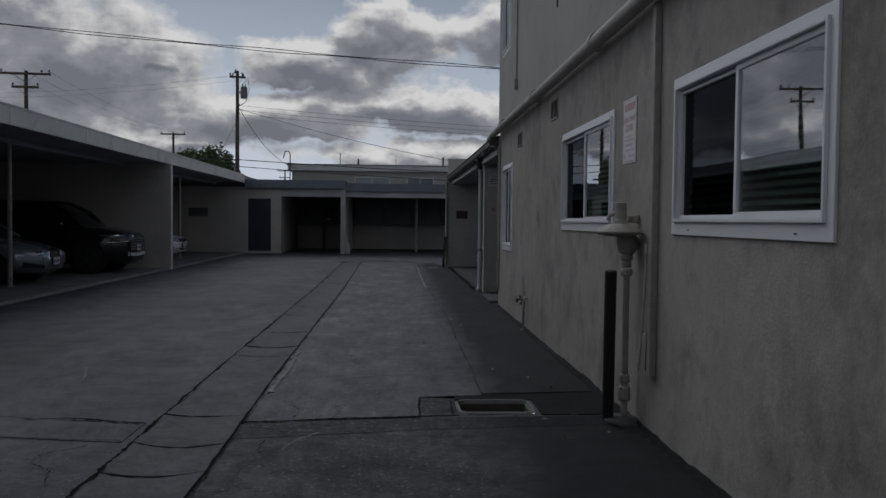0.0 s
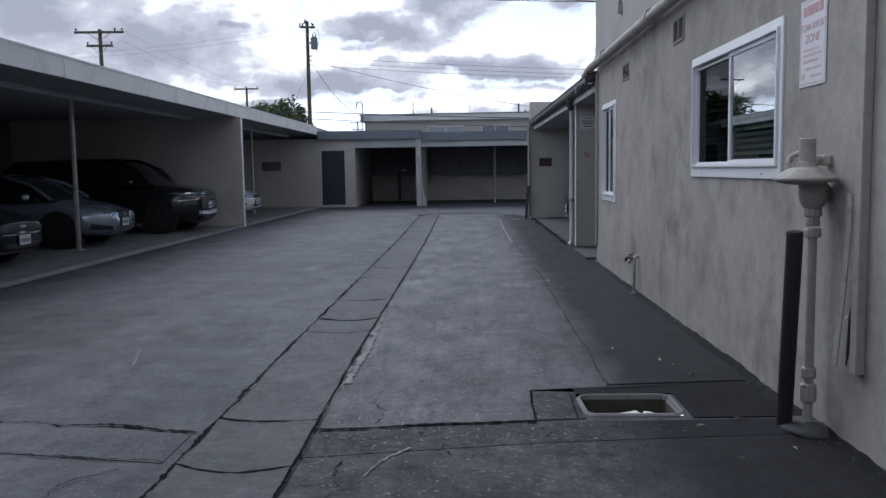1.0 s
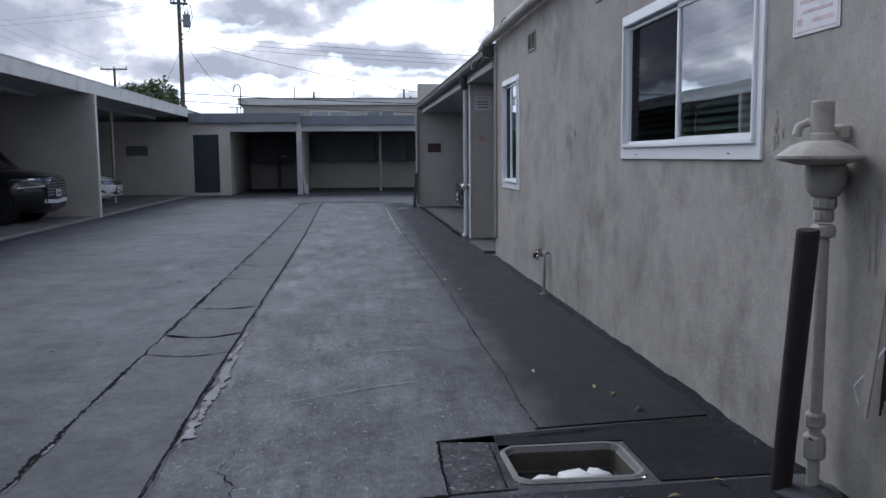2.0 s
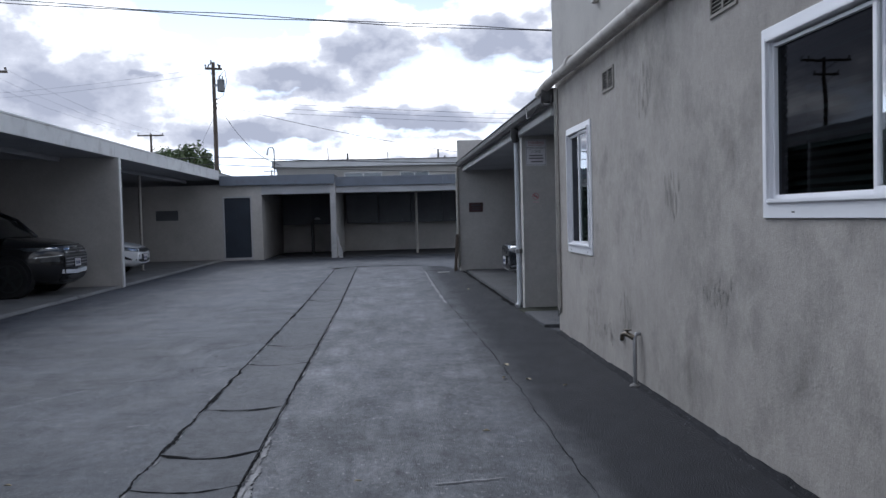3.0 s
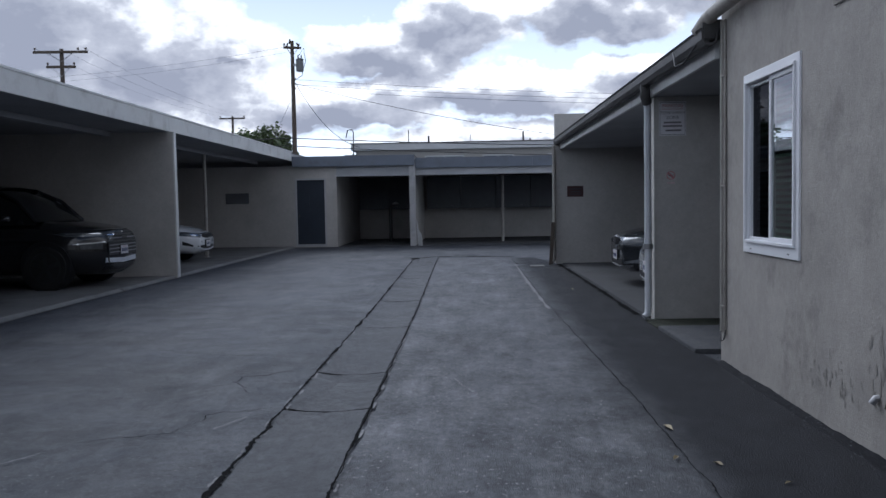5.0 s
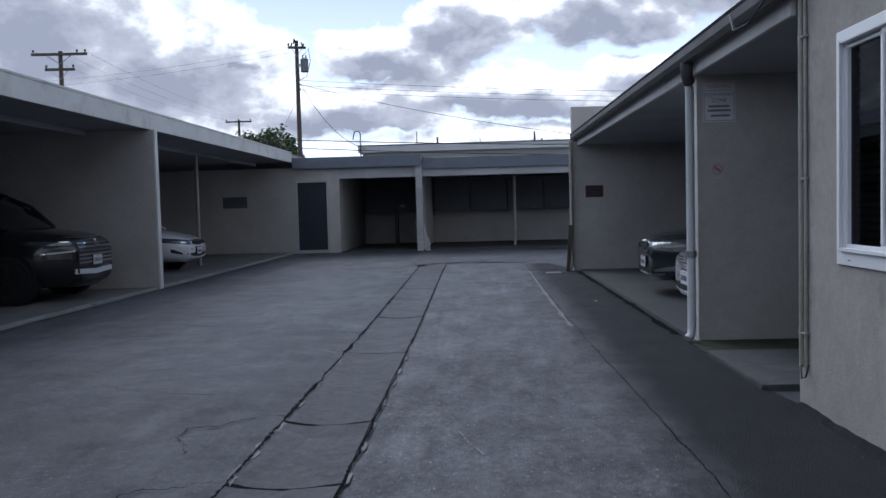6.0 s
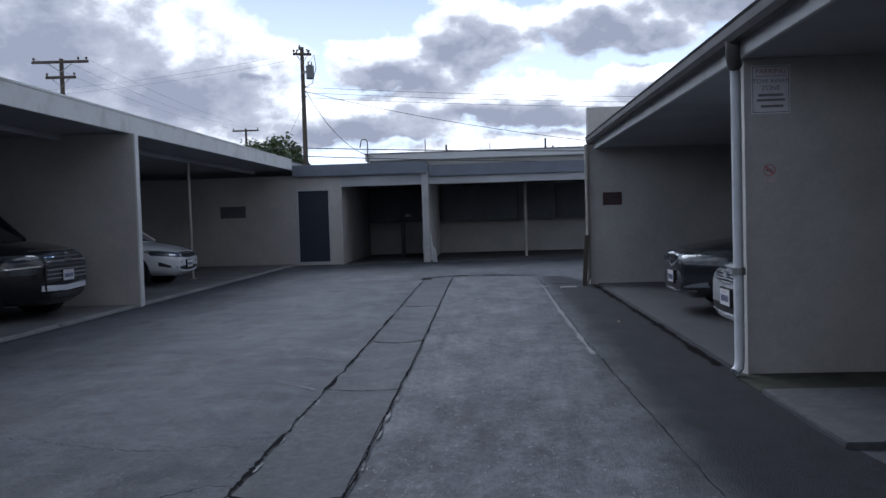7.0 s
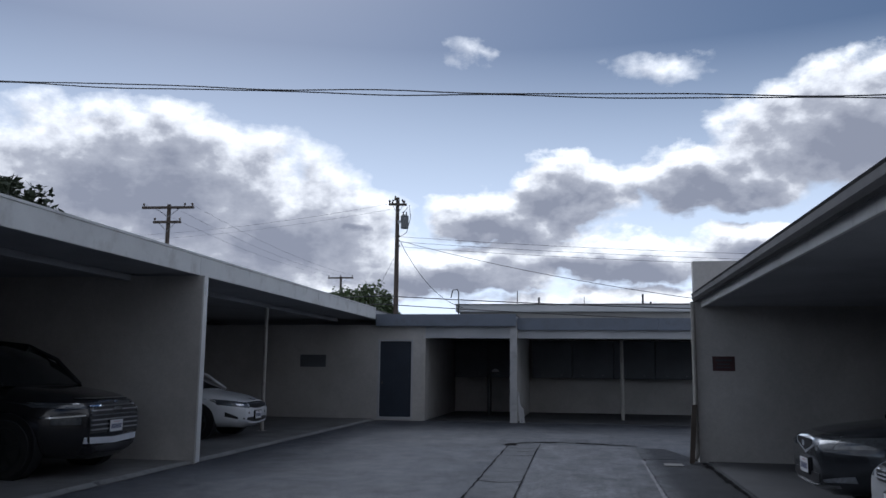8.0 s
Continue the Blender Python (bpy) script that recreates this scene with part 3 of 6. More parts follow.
def build_cracks():
    def crack(name, pts, width, label, seed, wobble=0.012, z=0.011, mat="tar"):
        bm = ragged_strip(bmesh.new(), pts, width, z, 0.022, wobble, seed)
        setting(name, bm, mat, label, "crack")

    crack("crack_swale_west", [(SWALE[0] + swale_shift(y), y) for y in (-3, 4, 5.5, 8.5, 10, 18, 22, 27, 28.7)], 0.037, "ragged black crack along the swale edge", 3, 0.010, 0.0205)
    crack("crack_swale_east", [(SWALE[1] + swale_shift(y), y) for y in (-3, 5.5, 8.5, 12, 18, 24, 27, 28.7)], 0.019, "thin black crack along the swale edge", 4, 0.008, 0.0205)
    for k, y in enumerate(JOINTS[1:-1]):
        bm = ragged_strip(bmesh.new(), [(SWALE[0] + swale_shift(y) + (SWALE[1] - SWALE[0]) * u, y + joint_bow(y, u)) for u in (0, 0.167, 0.333, 0.5, 0.667, 0.833, 1.0)], 0.036, 0.0, 0.035, 0.008, 60 + k)
        for v in bm.verts:
            u = (v.co.x - SWALE[0] - swale_shift(y)) / (SWALE[1] - SWALE[0])
            v.co.z = 0.0205 - 0.012 * math.sin(math.pi * min(1.0, max(0.0, u)))
        setting("crack_joint", bm, "tar", "curved black joint across the swale", "crack")
    crack("crack_seam_west", [(-1.55, 6.59), (-1.9, 6.66), (-2.8, 6.78), (-4.2, 6.80), (-6.1, 6.9)], 0.035, "black tar seam across the driveway", 6, 0.02)
    crack("crack_seam_west_low", [(-1.55, 6.1), (-2.5, 6.25), (-4.2, 6.38), (-6.1, 6.5)], 0.014, "thin dark seam across the driveway", 7, 0.02)
    crack("crack_seam_east", [(-0.95, 6.58), (-0.5, 6.66), (0.35, 6.745)], 0.036, "black open seam at the lane's end", 8, 0.012)
    crack("crack_patch", [(0.35, 6.74), (0.345, 7.0), (0.375, 7.38), (0.7, 7.40), (1.2, 7.48), (1.6, 7.53)], 0.012, "black crack round the concrete patch", 9, 0.010, 0.013)
    crack("crack_patch_side", [(0.60, 6.80), (0.605, 7.35)], 0.010, "dark joint beside the meter box", 19, 0.008, 0.013)
    crack("crack_lane_end", [(-1.62, 28.3), (-1.58, 28.75), (-1.3, 29.1), (-0.6, 29.3), (0.2, 29.1), (0.9, 28.85)], 0.20, "wide black tar seam at the lane's far end", 10, 0.02)
    crack("crack_strip", [(0.89, 7.5), (0.93, 13.1), (0.83, 19.0), (0.86, 28.4)], 0.008, "dark irregular edge of the asphalt strip", 11, 0.009)
    crack("crack_strip_end", [(0.83, 26.0), (0.86, 26.4), (1.3, 26.42), (1.7, 26.4)], 0.06, "dark crack round a utility cover", 12, 0.02)
    # wide black strip along the edge of the side carport's floor
    crack("crack_slab_edge", [(1.80, 17.6), (1.81, 20.0), (1.80, 23.0), (1.79, 26.0)], 0.10, "dark damp joint along the carport floor", 43, 0.014, 0.013)
    crack("crack_web", [(-1.75, 6.0), (-1.95, 5.85), (-1.92, 5.6), (-2.1, 5.4), (-2.05, 5.1)], 0.010, "fine branching crack in the asphalt", 13, 0.03)
    crack("crack_web_side", [(-1.93, 5.62), (-1.75, 5.45), (-1.68, 5.2)], 0.008, "fine branching crack in the asphalt", 14, 0.03)
    crack("crack_web_east", [(-0.6, 6.7), (-0.52, 6.95), (-0.66, 7.15), (-0.6, 7.4)], 0.008, "fine branching crack in the lane", 15, 0.03)
    crack("crack_web_near", [(-0.7, 6.1), (-0.62, 5.8), (-0.7, 5.4)], 0.008, "fine crack in the near asphalt", 16, 0.03)
    crack("crack_court", [(-1.6, 13.2), (-2.0, 13.0), (-2.1, 12.6), (-2.6, 12.4)], 0.010, "fine crack in the court", 17, 0.04)
    crack("crack_court_far", [(-1.6, 15.3), (-2.4, 15.2), (-3.4, 15.6)], 0.008, "fine crack in the court", 18, 0.04)
    crack("crack_court_long", [(-4.9, 19.5), (-4.0, 19.1), (-3.2, 18.8), (-2.3, 18.5), (-1.55, 18.15)], 0.010, "long fine crack across the court", 20, 0.03)
    crack("crack_court_fork", [(-1.55, 14.52), (-1.7, 14.52), (-1.9, 14.28), (-2.13, 14.26), (-2.1, 14.0), (-1.9, 13.7)], 0.011, "fine forked crack beside the swale", 21, 0.03)
    for k, (x0, y0, x1, y1) in enumerate(((-2.6, 8.2, -2.75, 8.7), (-2.91, 18.63, -2.72, 18.62), (-2.47, 20.59, -1.81, 20.51), (-1.97, 17.23, -1.70, 17.12), (-2.03, 17.29, -1.62, 16.9), (-0.37, 14.08, -0.22, 13.6),
                                          (-1.85, 12.67, -1.72, 12.95), (-1.95, 10.83, -1.8, 10.86), (-0.62, 8.05, 0.35, 8.5), (0.1, 9.3, 0.5, 9.36), (-3.2, 11.4, -2.7, 12.2), (-0.55, 5.9, -0.35, 6.3), (0.15, 15.6, 0.3, 15.62))):
        crack("scuff", [(x0, y0), ((x0 + x1) / 2, (y0 + y1) / 2 + 0.01), (x1, y1)], 0.016, "pale scuff mark on the asphalt", 30 + k, 0.012, 0.0125, "chip")
    for k, (x, y0, y1, w) in enumerate(((SWALE[0] + 0.022, 12.5, 18.0, 0.022), (SWALE[0] - 0.020, 11.0, 14.5, 0.014), (SWALE[1] + 0.018, 11.5, 17.5, 0.020), (SWALE[1] + 0.022, 7.5, 11.0, 0.020), (SWALE[0] + 0.02, 7.0, 11.0, 0.012))):
        for j in range(int((y1 - y0) / 0.55)):
            yc = y0 + 0.55 * j + 0.3 * noise.noise(Vector((j * 1.7, k, 5)))
            ln = 0.12 + 0.25 * abs(noise.noise(Vector((j * 2.9, k, 9))))
            sx = x + swale_shift(yc)
            crack("edge_chip", [(sx, yc), (sx, yc + ln * 0.5), (sx, yc + ln)], w, "pale chipped concrete edge along the swale crack", 90 + 20 * k + j, 0.006, 0.0198, "chip")
    crack("edge_pale", [(-0.87, 7.6), (-0.865, 8.6), (-0.89, 10.2)], 0.075, "pale worn edge beside the swale", 41, 0.010, 0.012, "chip")
    crack("edge_pale_strip", [(0.80, 18.3), (0.795, 20.2), (0.80, 23.0), (0.83, 26.2)], 0.065, "pale worn edge of the dark strip", 42, 0.006, 0.0125, "chip")


def build_meter_box():
    bx = thing("meter_box", ((BOX[0] + BOX[1]) / 2, (BOX[2] + BOX[3]) / 2, 0), "open concrete meter box without lid, rubbish inside", "meter box")
    x0, x1, y0, y1 = BOX
    bm = bmesh.new()
    ring = []
    prof = ((0.022, 0.004), (0.008, 0.016), (-0.006, 0.015), (-0.012, -0.012), (-0.02, -0.016))
    n = 6

    def loop(off, z):
        r0 = 0.07 + off
        pts = []
        for cx, cy, a0 in ((x1 - 0.07, y1 - 0.07, 0), (x0 + 0.07, y1 - 0.07, 90), (x0 + 0.07, y0 + 0.07, 180), (x1 - 0.07, y0 + 0.07, 270)):
            for k in range(n + 1):
                q = radians(a0 + 90 * k / n)
                r = r0 + 0.010 * noise.noise(Vector((cx * 9 + k * 0.8, cy * 9 + a0, off * 20)))
                pts.append(bm.verts.new((cx + r * math.cos(q), cy + r * math.sin(q), z)))
        return pts
    ring = [loop(o, z) for o, z in prof]
    for a, b in zip(ring, ring[1:]):
        for k in range(len(a)):
            bm.faces.new((a[k - 1], a[k], b[k], b[k - 1]))
    part("rim", bm, "concrete_pale", bx, "chipped pale concrete rim", smooth=35)
    bm = bmesh.new()
    ring = [loop(-0.019, -0.012), loop(-0.022, -0.10), loop(-0.035, -0.11), loop(-0.04, -0.30)]
    for a, b in zip(ring, ring[1:]):
        for k in range(len(a)):
            bm.faces.new((a[k - 1], a[k], b[k], b[k - 1]))
    bm.faces.new(ring[-1])
    part("lining", bm, "box_lining", bx, "dirty brown box lining", smooth=35)
    for k, (cx, cy, r) in enumerate(((0.82, 7.03, 0.062), (0.97, 7.05, 0.085), (1.07, 7.09, 0.055))):
        b = bmesh.new()
        bmesh.ops.create_icosphere(b, subdivisions=2, radius=r)
        for v in b.verts:
            v.co *= 1 + 0.5 * noise.noise(v.co * 26 + Vector((k, 0, 0)))
            v.co = Vector((v.co.x * 1.1, v.co.y, v.co.z * 0.5)) + Vector((cx, cy, -0.075))
        ob = new("crumpled_bag", mesh_of(b, "rubbish_white", True))
        tagged(ob, "crumpled white rubbish lying in the meter box", "rubbish", "rubbish in the meter box")
    b = bmesh.new()
    box(b, 0.705, 1.175, 6.905, 7.225, -0.299, -0.10)
    tagged(new("box_soil", mesh_of(b, "asphalt_dark")), "dark soil filling the meter box", "soil")


build_ground()
build_fillet()
build_swale()
build_cracks()
build_meter_box()

# ---------------------------------------------------------------- apartment building beside the driveway


def build_window(parent, y0, y1, z0, z1, blinds=True, sill=0.10):
    """A white sliding window in the wall at WALL_X: fixed pane at the low-y half, screened sash at the other."""
    X = WALL_X
    ym = (y0 + y1) / 2 + 0.02 * (y1 - y0)
    t = 0.075
    bm = bmesh.new()
    # flat flange with mitred look, proud of the stucco
    rings = []
    for x, e in ((X + 0.05, 0.0), (X - 0.011, 0.0), (X - 0.014, 0.003)):
        rings.append([bm.verts.new((x, y, z)) for y, z in ((y0 + e, z0 + e), (y1 - e, z0 + e), (y1 - e, z1 - e), (y0 + e, z1 - e))])
    for x, e in ((X - 0.014, 0.003), (X - 0.011, 0.0), (X + 0.05, 0.0)):
        rings.append([bm.verts.new((x, y, z)) for y, z in ((y0 + t - e, z0 + sill - e), (y1 - t + e, z0 + sill - e), (y1 - t + e, z1 - t + e), (y0 + t - e, z1 - t + e))])
    for p, q in zip(rings, rings[1:] + rings[:1]):
        for k in range(4):
            bm.faces.new((p[k - 1], p[k], q[k], q[k - 1]))
    bmesh.ops.recalc_face_normals(bm, faces=bm.faces[:])
    win = part("window", bm, "vinyl", parent, "white vinyl sliding window with a dark screen")
    i0, i1, k0, k1 = y0 + t, y1 - t, z0 + sill, z1 - t
    # raised inner lip of the frame, with weep holes in the sill
    bm = bmesh.new()
    for a, b, c, d in ((i0 - 0.022, i0, k0 - 0.022, k1 + 0.022), (i1, i1 + 0.022, k0 - 0.022, k1 + 0.022), (i0, i1, k1, k1 + 0.022), (i0, i1, k0 - 0.022, k0)):
        box(bm, X - 0.030, X - 0.012, a, b, c, d, 0.003)
    part("frame_lip", bm, "vinyl", win)
    for yy in (y0 + 0.16 * (y1 - y0), y0 + 0.84 * (y1 - y0)):
        bm = bmesh.new()
        box(bm, X - 0.0165, X - 0.0135, yy - 0.014, yy + 0.014, z0 + 0.028, z0 + 0.034)
        part("weep_hole", bm, "dark_hole", win)
    bm = bmesh.new()
    s = 0.032
    for a, b, c, d in ((i0, i0 + s, k0 + s, k1 - s), (ym - s, ym, k0 + s, k1 - s), (i0, ym, k1 - s, k1), (i0, ym, k0, k0 + s)):
        box(bm, X - 0.006, X + 0.03, a, b, c, d, 0.003)
    part("fixed_frame", bm, "vinyl", win)
    bm = bmesh.new()
    for a, b, c, d in ((ym, ym + 0.02, k0, k1), (i1 - 0.02, i1, k0, k1), (ym + 0.02, i1 - 0.02, k1 - 0.03, k1 - 0.012), (ym + 0.02, i1 - 0.02, k0, k0 + 0.02)):
        box(bm, X + 0.008, X + 0.045, a, b, c, d, 0.002)
    part("sash", bm, "vinyl", win)
    for nm, mt, px, a, b, c, d in (("pane", "glass", X + 0.006, i0 + s - 0.004, ym - s + 0.004, k0 + s - 0.004, k1 - s + 0.004),
                                   ("screen_pane", "screen_glass", X + 0.030, ym + 0.016, i1 - 0.016, k0 + 0.016, k1 - 0.016)):
        me = bpy.data.meshes.new("mesh")
        o = WORLD[win].translation
        me.from_pydata([(px - o.x, y - o.y, z - o.z) for y, z in ((b, c), (a, c), (a, d), (b, d))], [], [(0, 1, 2, 3)])
        me.materials.append(M[mt])
        pane = new(nm, me)
        pane.parent, pane.visible_shadow = win, False
        if me.polygons[0].normal.x > 0:
            me.flip_normals()
    if blinds:
        z, n = k0 + 0.02, 0
        bm = bmesh.new()
        while z < k1 - 0.03:
            vs = [bm.verts.new(p) for p in ((X + 0.060, i0 + 0.01, z), (X + 0.060, i1 - 0.01, z), (X + 0.073, i1 - 0.01, z + 0.026), (X + 0.073, i0 + 0.01, z + 0.026))]
            bm.faces.new(vs)
            z += 0.044
        bmesh.ops.solidify(bm, geom=bm.faces[:], thickness=0.002)
        tagged(part("blind", bm, "blind", win, "closed green-grey slatted blind"), kind="stuff")
    return win


def build_apartment():
    X, Y1 = WALL_X, 14.62
    ab = thing("apartment_building", (X + 3, 5, 0), "two-storey stucco apartment building with white sliding windows", "building")
    wins = [(3.93, 5.84, 1.37, 2.33), (7.25, 9.29, 1.36, 2.345), (12.97, 14.03, 0.99, 2.33)]
    ups = [(13.32, 14.34, 4.08, 5.35)]

    def holes(ws):
        return [(a + 0.02, b - 0.02, c + 0.02, d - 0.02) for a, b, c, d in ws]
    bm = bmesh.new()
    wall_sheet(bm, lambda u, v, d: (X + d, u, v), (-6.0, Y1), (-0.05, 3.02), 0.22, holes(wins))
    part("wall", bm, "stucco", ab, "beige-grey stucco with dark stains")
    bm = bmesh.new()
    wall_sheet(bm, lambda u, v, d: (X - 0.02 + d, u, v), (-6.0, Y1 + 0.02), (3.10, 6.9), 0.24, holes(ups))
    part("upper_wall", bm, "stucco_grey", ab, "grey stucco upper storey")
    bm = bmesh.new()
    box(bm, X - 0.035, X + 0.2, -6.0, Y1 + 0.03, 3.02, 3.10, 0.008)
    part("belt", bm, "stucco_grey", ab)
    # remaining sides, floors and roof
    bm = bmesh.new()
    box(bm, X + 0.22, X + 9, Y1 - 0.22, Y1, -0.05, 3.02)
    box(bm, X + 0.22, X + 9, Y1 - 0.22, Y1, 3.1, 6.9)
    box(bm, X + 0.22, X + 9, -6, -5.8, -0.05, 6.9)
    box(bm, X + 8.8, X + 9, -5.8, Y1 - 0.22, -0.05, 6.9)
    part("side_wall", bm, "stucco", ab)
    bm = bmesh.new()
    box(bm, X - 0.3, X + 9.3, -6.3, Y1 + 0.3, 6.9, 7.1)
    part("roof", bm, "roof_felt", ab)
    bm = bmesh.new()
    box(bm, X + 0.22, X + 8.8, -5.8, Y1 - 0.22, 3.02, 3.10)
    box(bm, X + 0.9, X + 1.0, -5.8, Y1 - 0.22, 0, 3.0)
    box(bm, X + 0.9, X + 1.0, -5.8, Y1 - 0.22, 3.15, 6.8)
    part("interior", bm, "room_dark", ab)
    for a, b, c, d in wins:
        build_window(ab, a, b, c, d)
    for a, b, c, d in ups:
        build_window(ab, a, b, c, d)
    # louvred wall vents
    for y0, y1, z0, z1 in ((9.60, 9.98, 2.57, 2.79), (12.13, 12.50, 2.50, 2.70)):
        bm = bmesh.new()
        for a, b, c, d in ((y0, y0 + 0.02, z0, z1), (y1 - 0.02, y1, z0, z1), (y0 + 0.02, y1 - 0.02, z0, z0 + 0.02), (y0 + 0.02, y1 - 0.02, z1 - 0.02, z1),
                           ((y0 + y1) / 2 - 0.01, (y0 + y1) / 2 + 0.01, z0 + 0.02, z1 - 0.02)):
            box(bm, X - 0.012, X + 0.004, a, b, c, d)
        v = part("vent", bm, "vent_metal", ab, "painted louvred wall vent")
        bm = bmesh.new()
        box(bm, X - 0.004, X + 0.002, y0 + 0.02, y1 - 0.02, z0 + 0.02, z1 - 0.02)
        part("opening", bm, "dark_hole", v)
        z = z0 + 0.03
        while z < z1 - 0.03:
            bm = bmesh.new()
            q = [bm.verts.new(p) for p in ((X - 0.012, y0 + 0.02, z), (X - 0.012, y1 - 0.02, z), (X - 0.004, y1 - 0.02, z + 0.012), (X - 0.004, y0 + 0.02, z + 0.012))]
            bm.faces.new(q)
            bmesh.ops.solidify(bm, geom=bm.faces[:], thickness=0.003)
            part("slat", bm, "vent_metal", v)
            z += 0.024
    return ab


def build_wall_smears_shade():
    """Dirty water marks on the stucco: thin uneven films, each a bundle of short vertical runs; by the gas regulator
    partly its painted shadow.
    """
    rnd = random.Random(17)
    # the marks near y 6.4 and 7.1 also paint in the regulator's shadow
    for y, z, w, h in ((11.25, 2.42, 0.42, 0.34), (10.75, 1.62, 0.28, 0.42), (11.9, 0.55, 0.30, 0.30), (9.9, 0.9, 0.24, 0.22), (6.38, 1.18, 0.16, 0.30), (7.1, 1.55, 0.10, 0.16), (12.5, 0.35, 0.5, 0.16)):
        bm = bmesh.new()
        for k in range(int(26 * w / 0.3)):
            yy = y + rnd.gauss(0, 0.32) * w
            zt = z + rnd.gauss(0, 0.30) * h
            ln, hw = h * rnd.uniform(0.10, 0.45), rnd.uniform(0.004, 0.013)
            pts = []
            for j in range(5):
                u = j / 4
                ww = hw * math.sin(math.pi * (0.12 + 0.76 * u)) * rnd.uniform(0.6, 1.2)
                pts.append((yy + rnd.uniform(-0.002, 0.002), zt - ln * u, ww))
            rows = [[bm.verts.new((WALL_X - 0.0025 - 0.00001 * k, a - c, b)), bm.verts.new((WALL_X - 0.0025 - 0.00001 * k, a + c, b))] for a, b, c in pts]
            for p, q in zip(rows, rows[1:]):
                bm.faces.new((p[0], p[1], q[1], q[0]))
        setting("wall_smear", bm, "smear", "dark water marks on the stucco wall", "stain")


def build_wall_fixtures():
    X = WALL_X
    # round drain line under the upper storey
    dp = thing("drain_pipe", (X - 0.1, 9, 2.94), "thick painted horizontal drain pipe strapped to the wall", "pipe")
    bm = bmesh.new()
    tube(bm, [(X - 0.09, -5.8, 2.97), (X - 0.09, 14.3, 2.93), (X - 0.10, 14.5, 2.92), (X - 0.13, 14.62, 2.88), (X - 0.17, 14.72, 2.80)], 0.058, 16)
    part("pipe", bm, "painted_pipe", dp, smooth=50)
    for y in (1.2, 4.3, 7.6, 10.6, 13.4):
        bm = bmesh.new()
        tube(bm, [(X - 0.09, y - 0.05, 2.955), (X - 0.09, y + 0.05, 2.955)], 0.066, 16)
        part("coupling", bm, "painted_pipe", dp, smooth=50)
        bm = bmesh.new()
        box(bm, X - 0.10, X - 0.002, y + 0.16, y + 0.19, 2.90, 3.02, 0.004)
        part("bracket", bm, "galvanised", dp)
    # square cable cover running down, sprung open at the foot
    cv = thing("cable_cover", (X - 0.03, 6.15, 0.4), "painted metal cable cover, bent open at its foot", "conduit")
    bm = bmesh.new()
    box(bm, X - 0.045, X - 0.001, 6.13, 6.20, 0.42, 2.90, 0.004)
    part("channel", bm, "painted_pipe", cv)
    bm = bmesh.new()
    prev = None
    for k in range(15):
        z = 1.30 - k * 0.062
        off = 0.055 * max(0, (k - 2) / 12) ** 1.5
        c = Vector((X - 0.052 - off * 0.5, 6.21 + off, z))
        row = [bm.verts.new(c + Vector(d)) for d in ((-0.004, -0.004, 0), (-0.004, 0.045, 0), (0.004, 0.045, 0), (0.004, -0.004, 0))]
        if prev:
            for q in range(4):
                bm.faces.new((prev[q - 1], prev[q], row[q], row[q - 1]))
        else:
            bm.faces.new(row)
        prev = row
    bm.faces.new(prev)
    part("loose_strip", bm, "painted_pipe", cv, "bent loose cover strip")
    for k, (dy, r) in enumerate(((0.12, 0.006), (0.14, 0.005), (0.16, 0.004))):
        bm = bmesh.new()
        tube(bm, [(X - 0.02, 6.18 + dy * 0.2, 0.85), (X - 0.03, 6.18 + dy * 0.4, 0.68), (X - 0.03, 6.18 + dy * 0.5, 0.50 - 0.03 * k)], r, 6)
        part("wire", bm, "cable", cv)
    bm = bmesh.new()
    tube(bm, [(X - 0.05, 6.22, 0.70), (X - 0.07, 6.30, 0.58), (X - 0.06, 6.37, 0.52), (X - 0.04, 6.38, 0.46), (X - 0.05, 6.33, 0.43)], 0.005, 6)
    part("white_wire", bm, "vinyl", cv, "loose white wire end", smooth=True)
    # gas riser with flat round regulator
    gx, gy = 1.80, 6.59
    gr = thing("gas_regulator", (gx, gy, 0), "painted gas riser with a round regulator beside the wall", "gas regulator")
    bm = bmesh.new()
    tube(bm, [(gx + 0.02, gy, -0.02), (gx + 0.02, gy, 1.06)], 0.025, 14)
    part("riser", bm, "painted_pipe", gr, smooth=50)
    for z, r, h in ((0.16, 0.044, 0.10), (0.29, 0.040, 0.06), (1.06, 0.046, 0.05), (1.12, 0.038, 0.05), (1.17, 0.047, 0.05)):
        bm = bmesh.new()
        lathe(bm, (gx + 0.02, gy, z), ((r * 0.86, 0), (r, 0.01), (r, h - 0.01), (r * 0.86, h)), 10)
        part("fitting", bm, "painted_pipe", gr)
    bm = bmesh.new()
    lathe(bm, (gx + 0.02, gy, 1.22), ((0.05, 0), (0.065, 0.02), (0.078, 0.06), (0.078, 0.12), (0.05, 0.14)), 20)
    part("valve_body", bm, "painted_pipe", gr, smooth=50)
    bm = bmesh.new()
    lathe(bm, (gx - 0.065, gy - 0.10, 1.345), ((0.08, 0), (0.150, 0.018), (0.158, 0.024), (0.158, 0.034), (0.150, 0.040), (0.10, 0.075), (0.06, 0.09)), 36)
    part("diaphragm_case", bm, "painted_pipe", gr, "flat round diaphragm case", smooth=40)
    bm = bmesh.new()
    lathe(bm, (gx - 0.05, gy - 0.08, 1.43), ((0.055, 0), (0.05, 0.03), (0.042, 0.035), (0.042, 0.15), (0.036, 0.155)), 18)
    part("spring_tower", bm, "painted_pipe", gr, smooth=40)
    bm = bmesh.new()
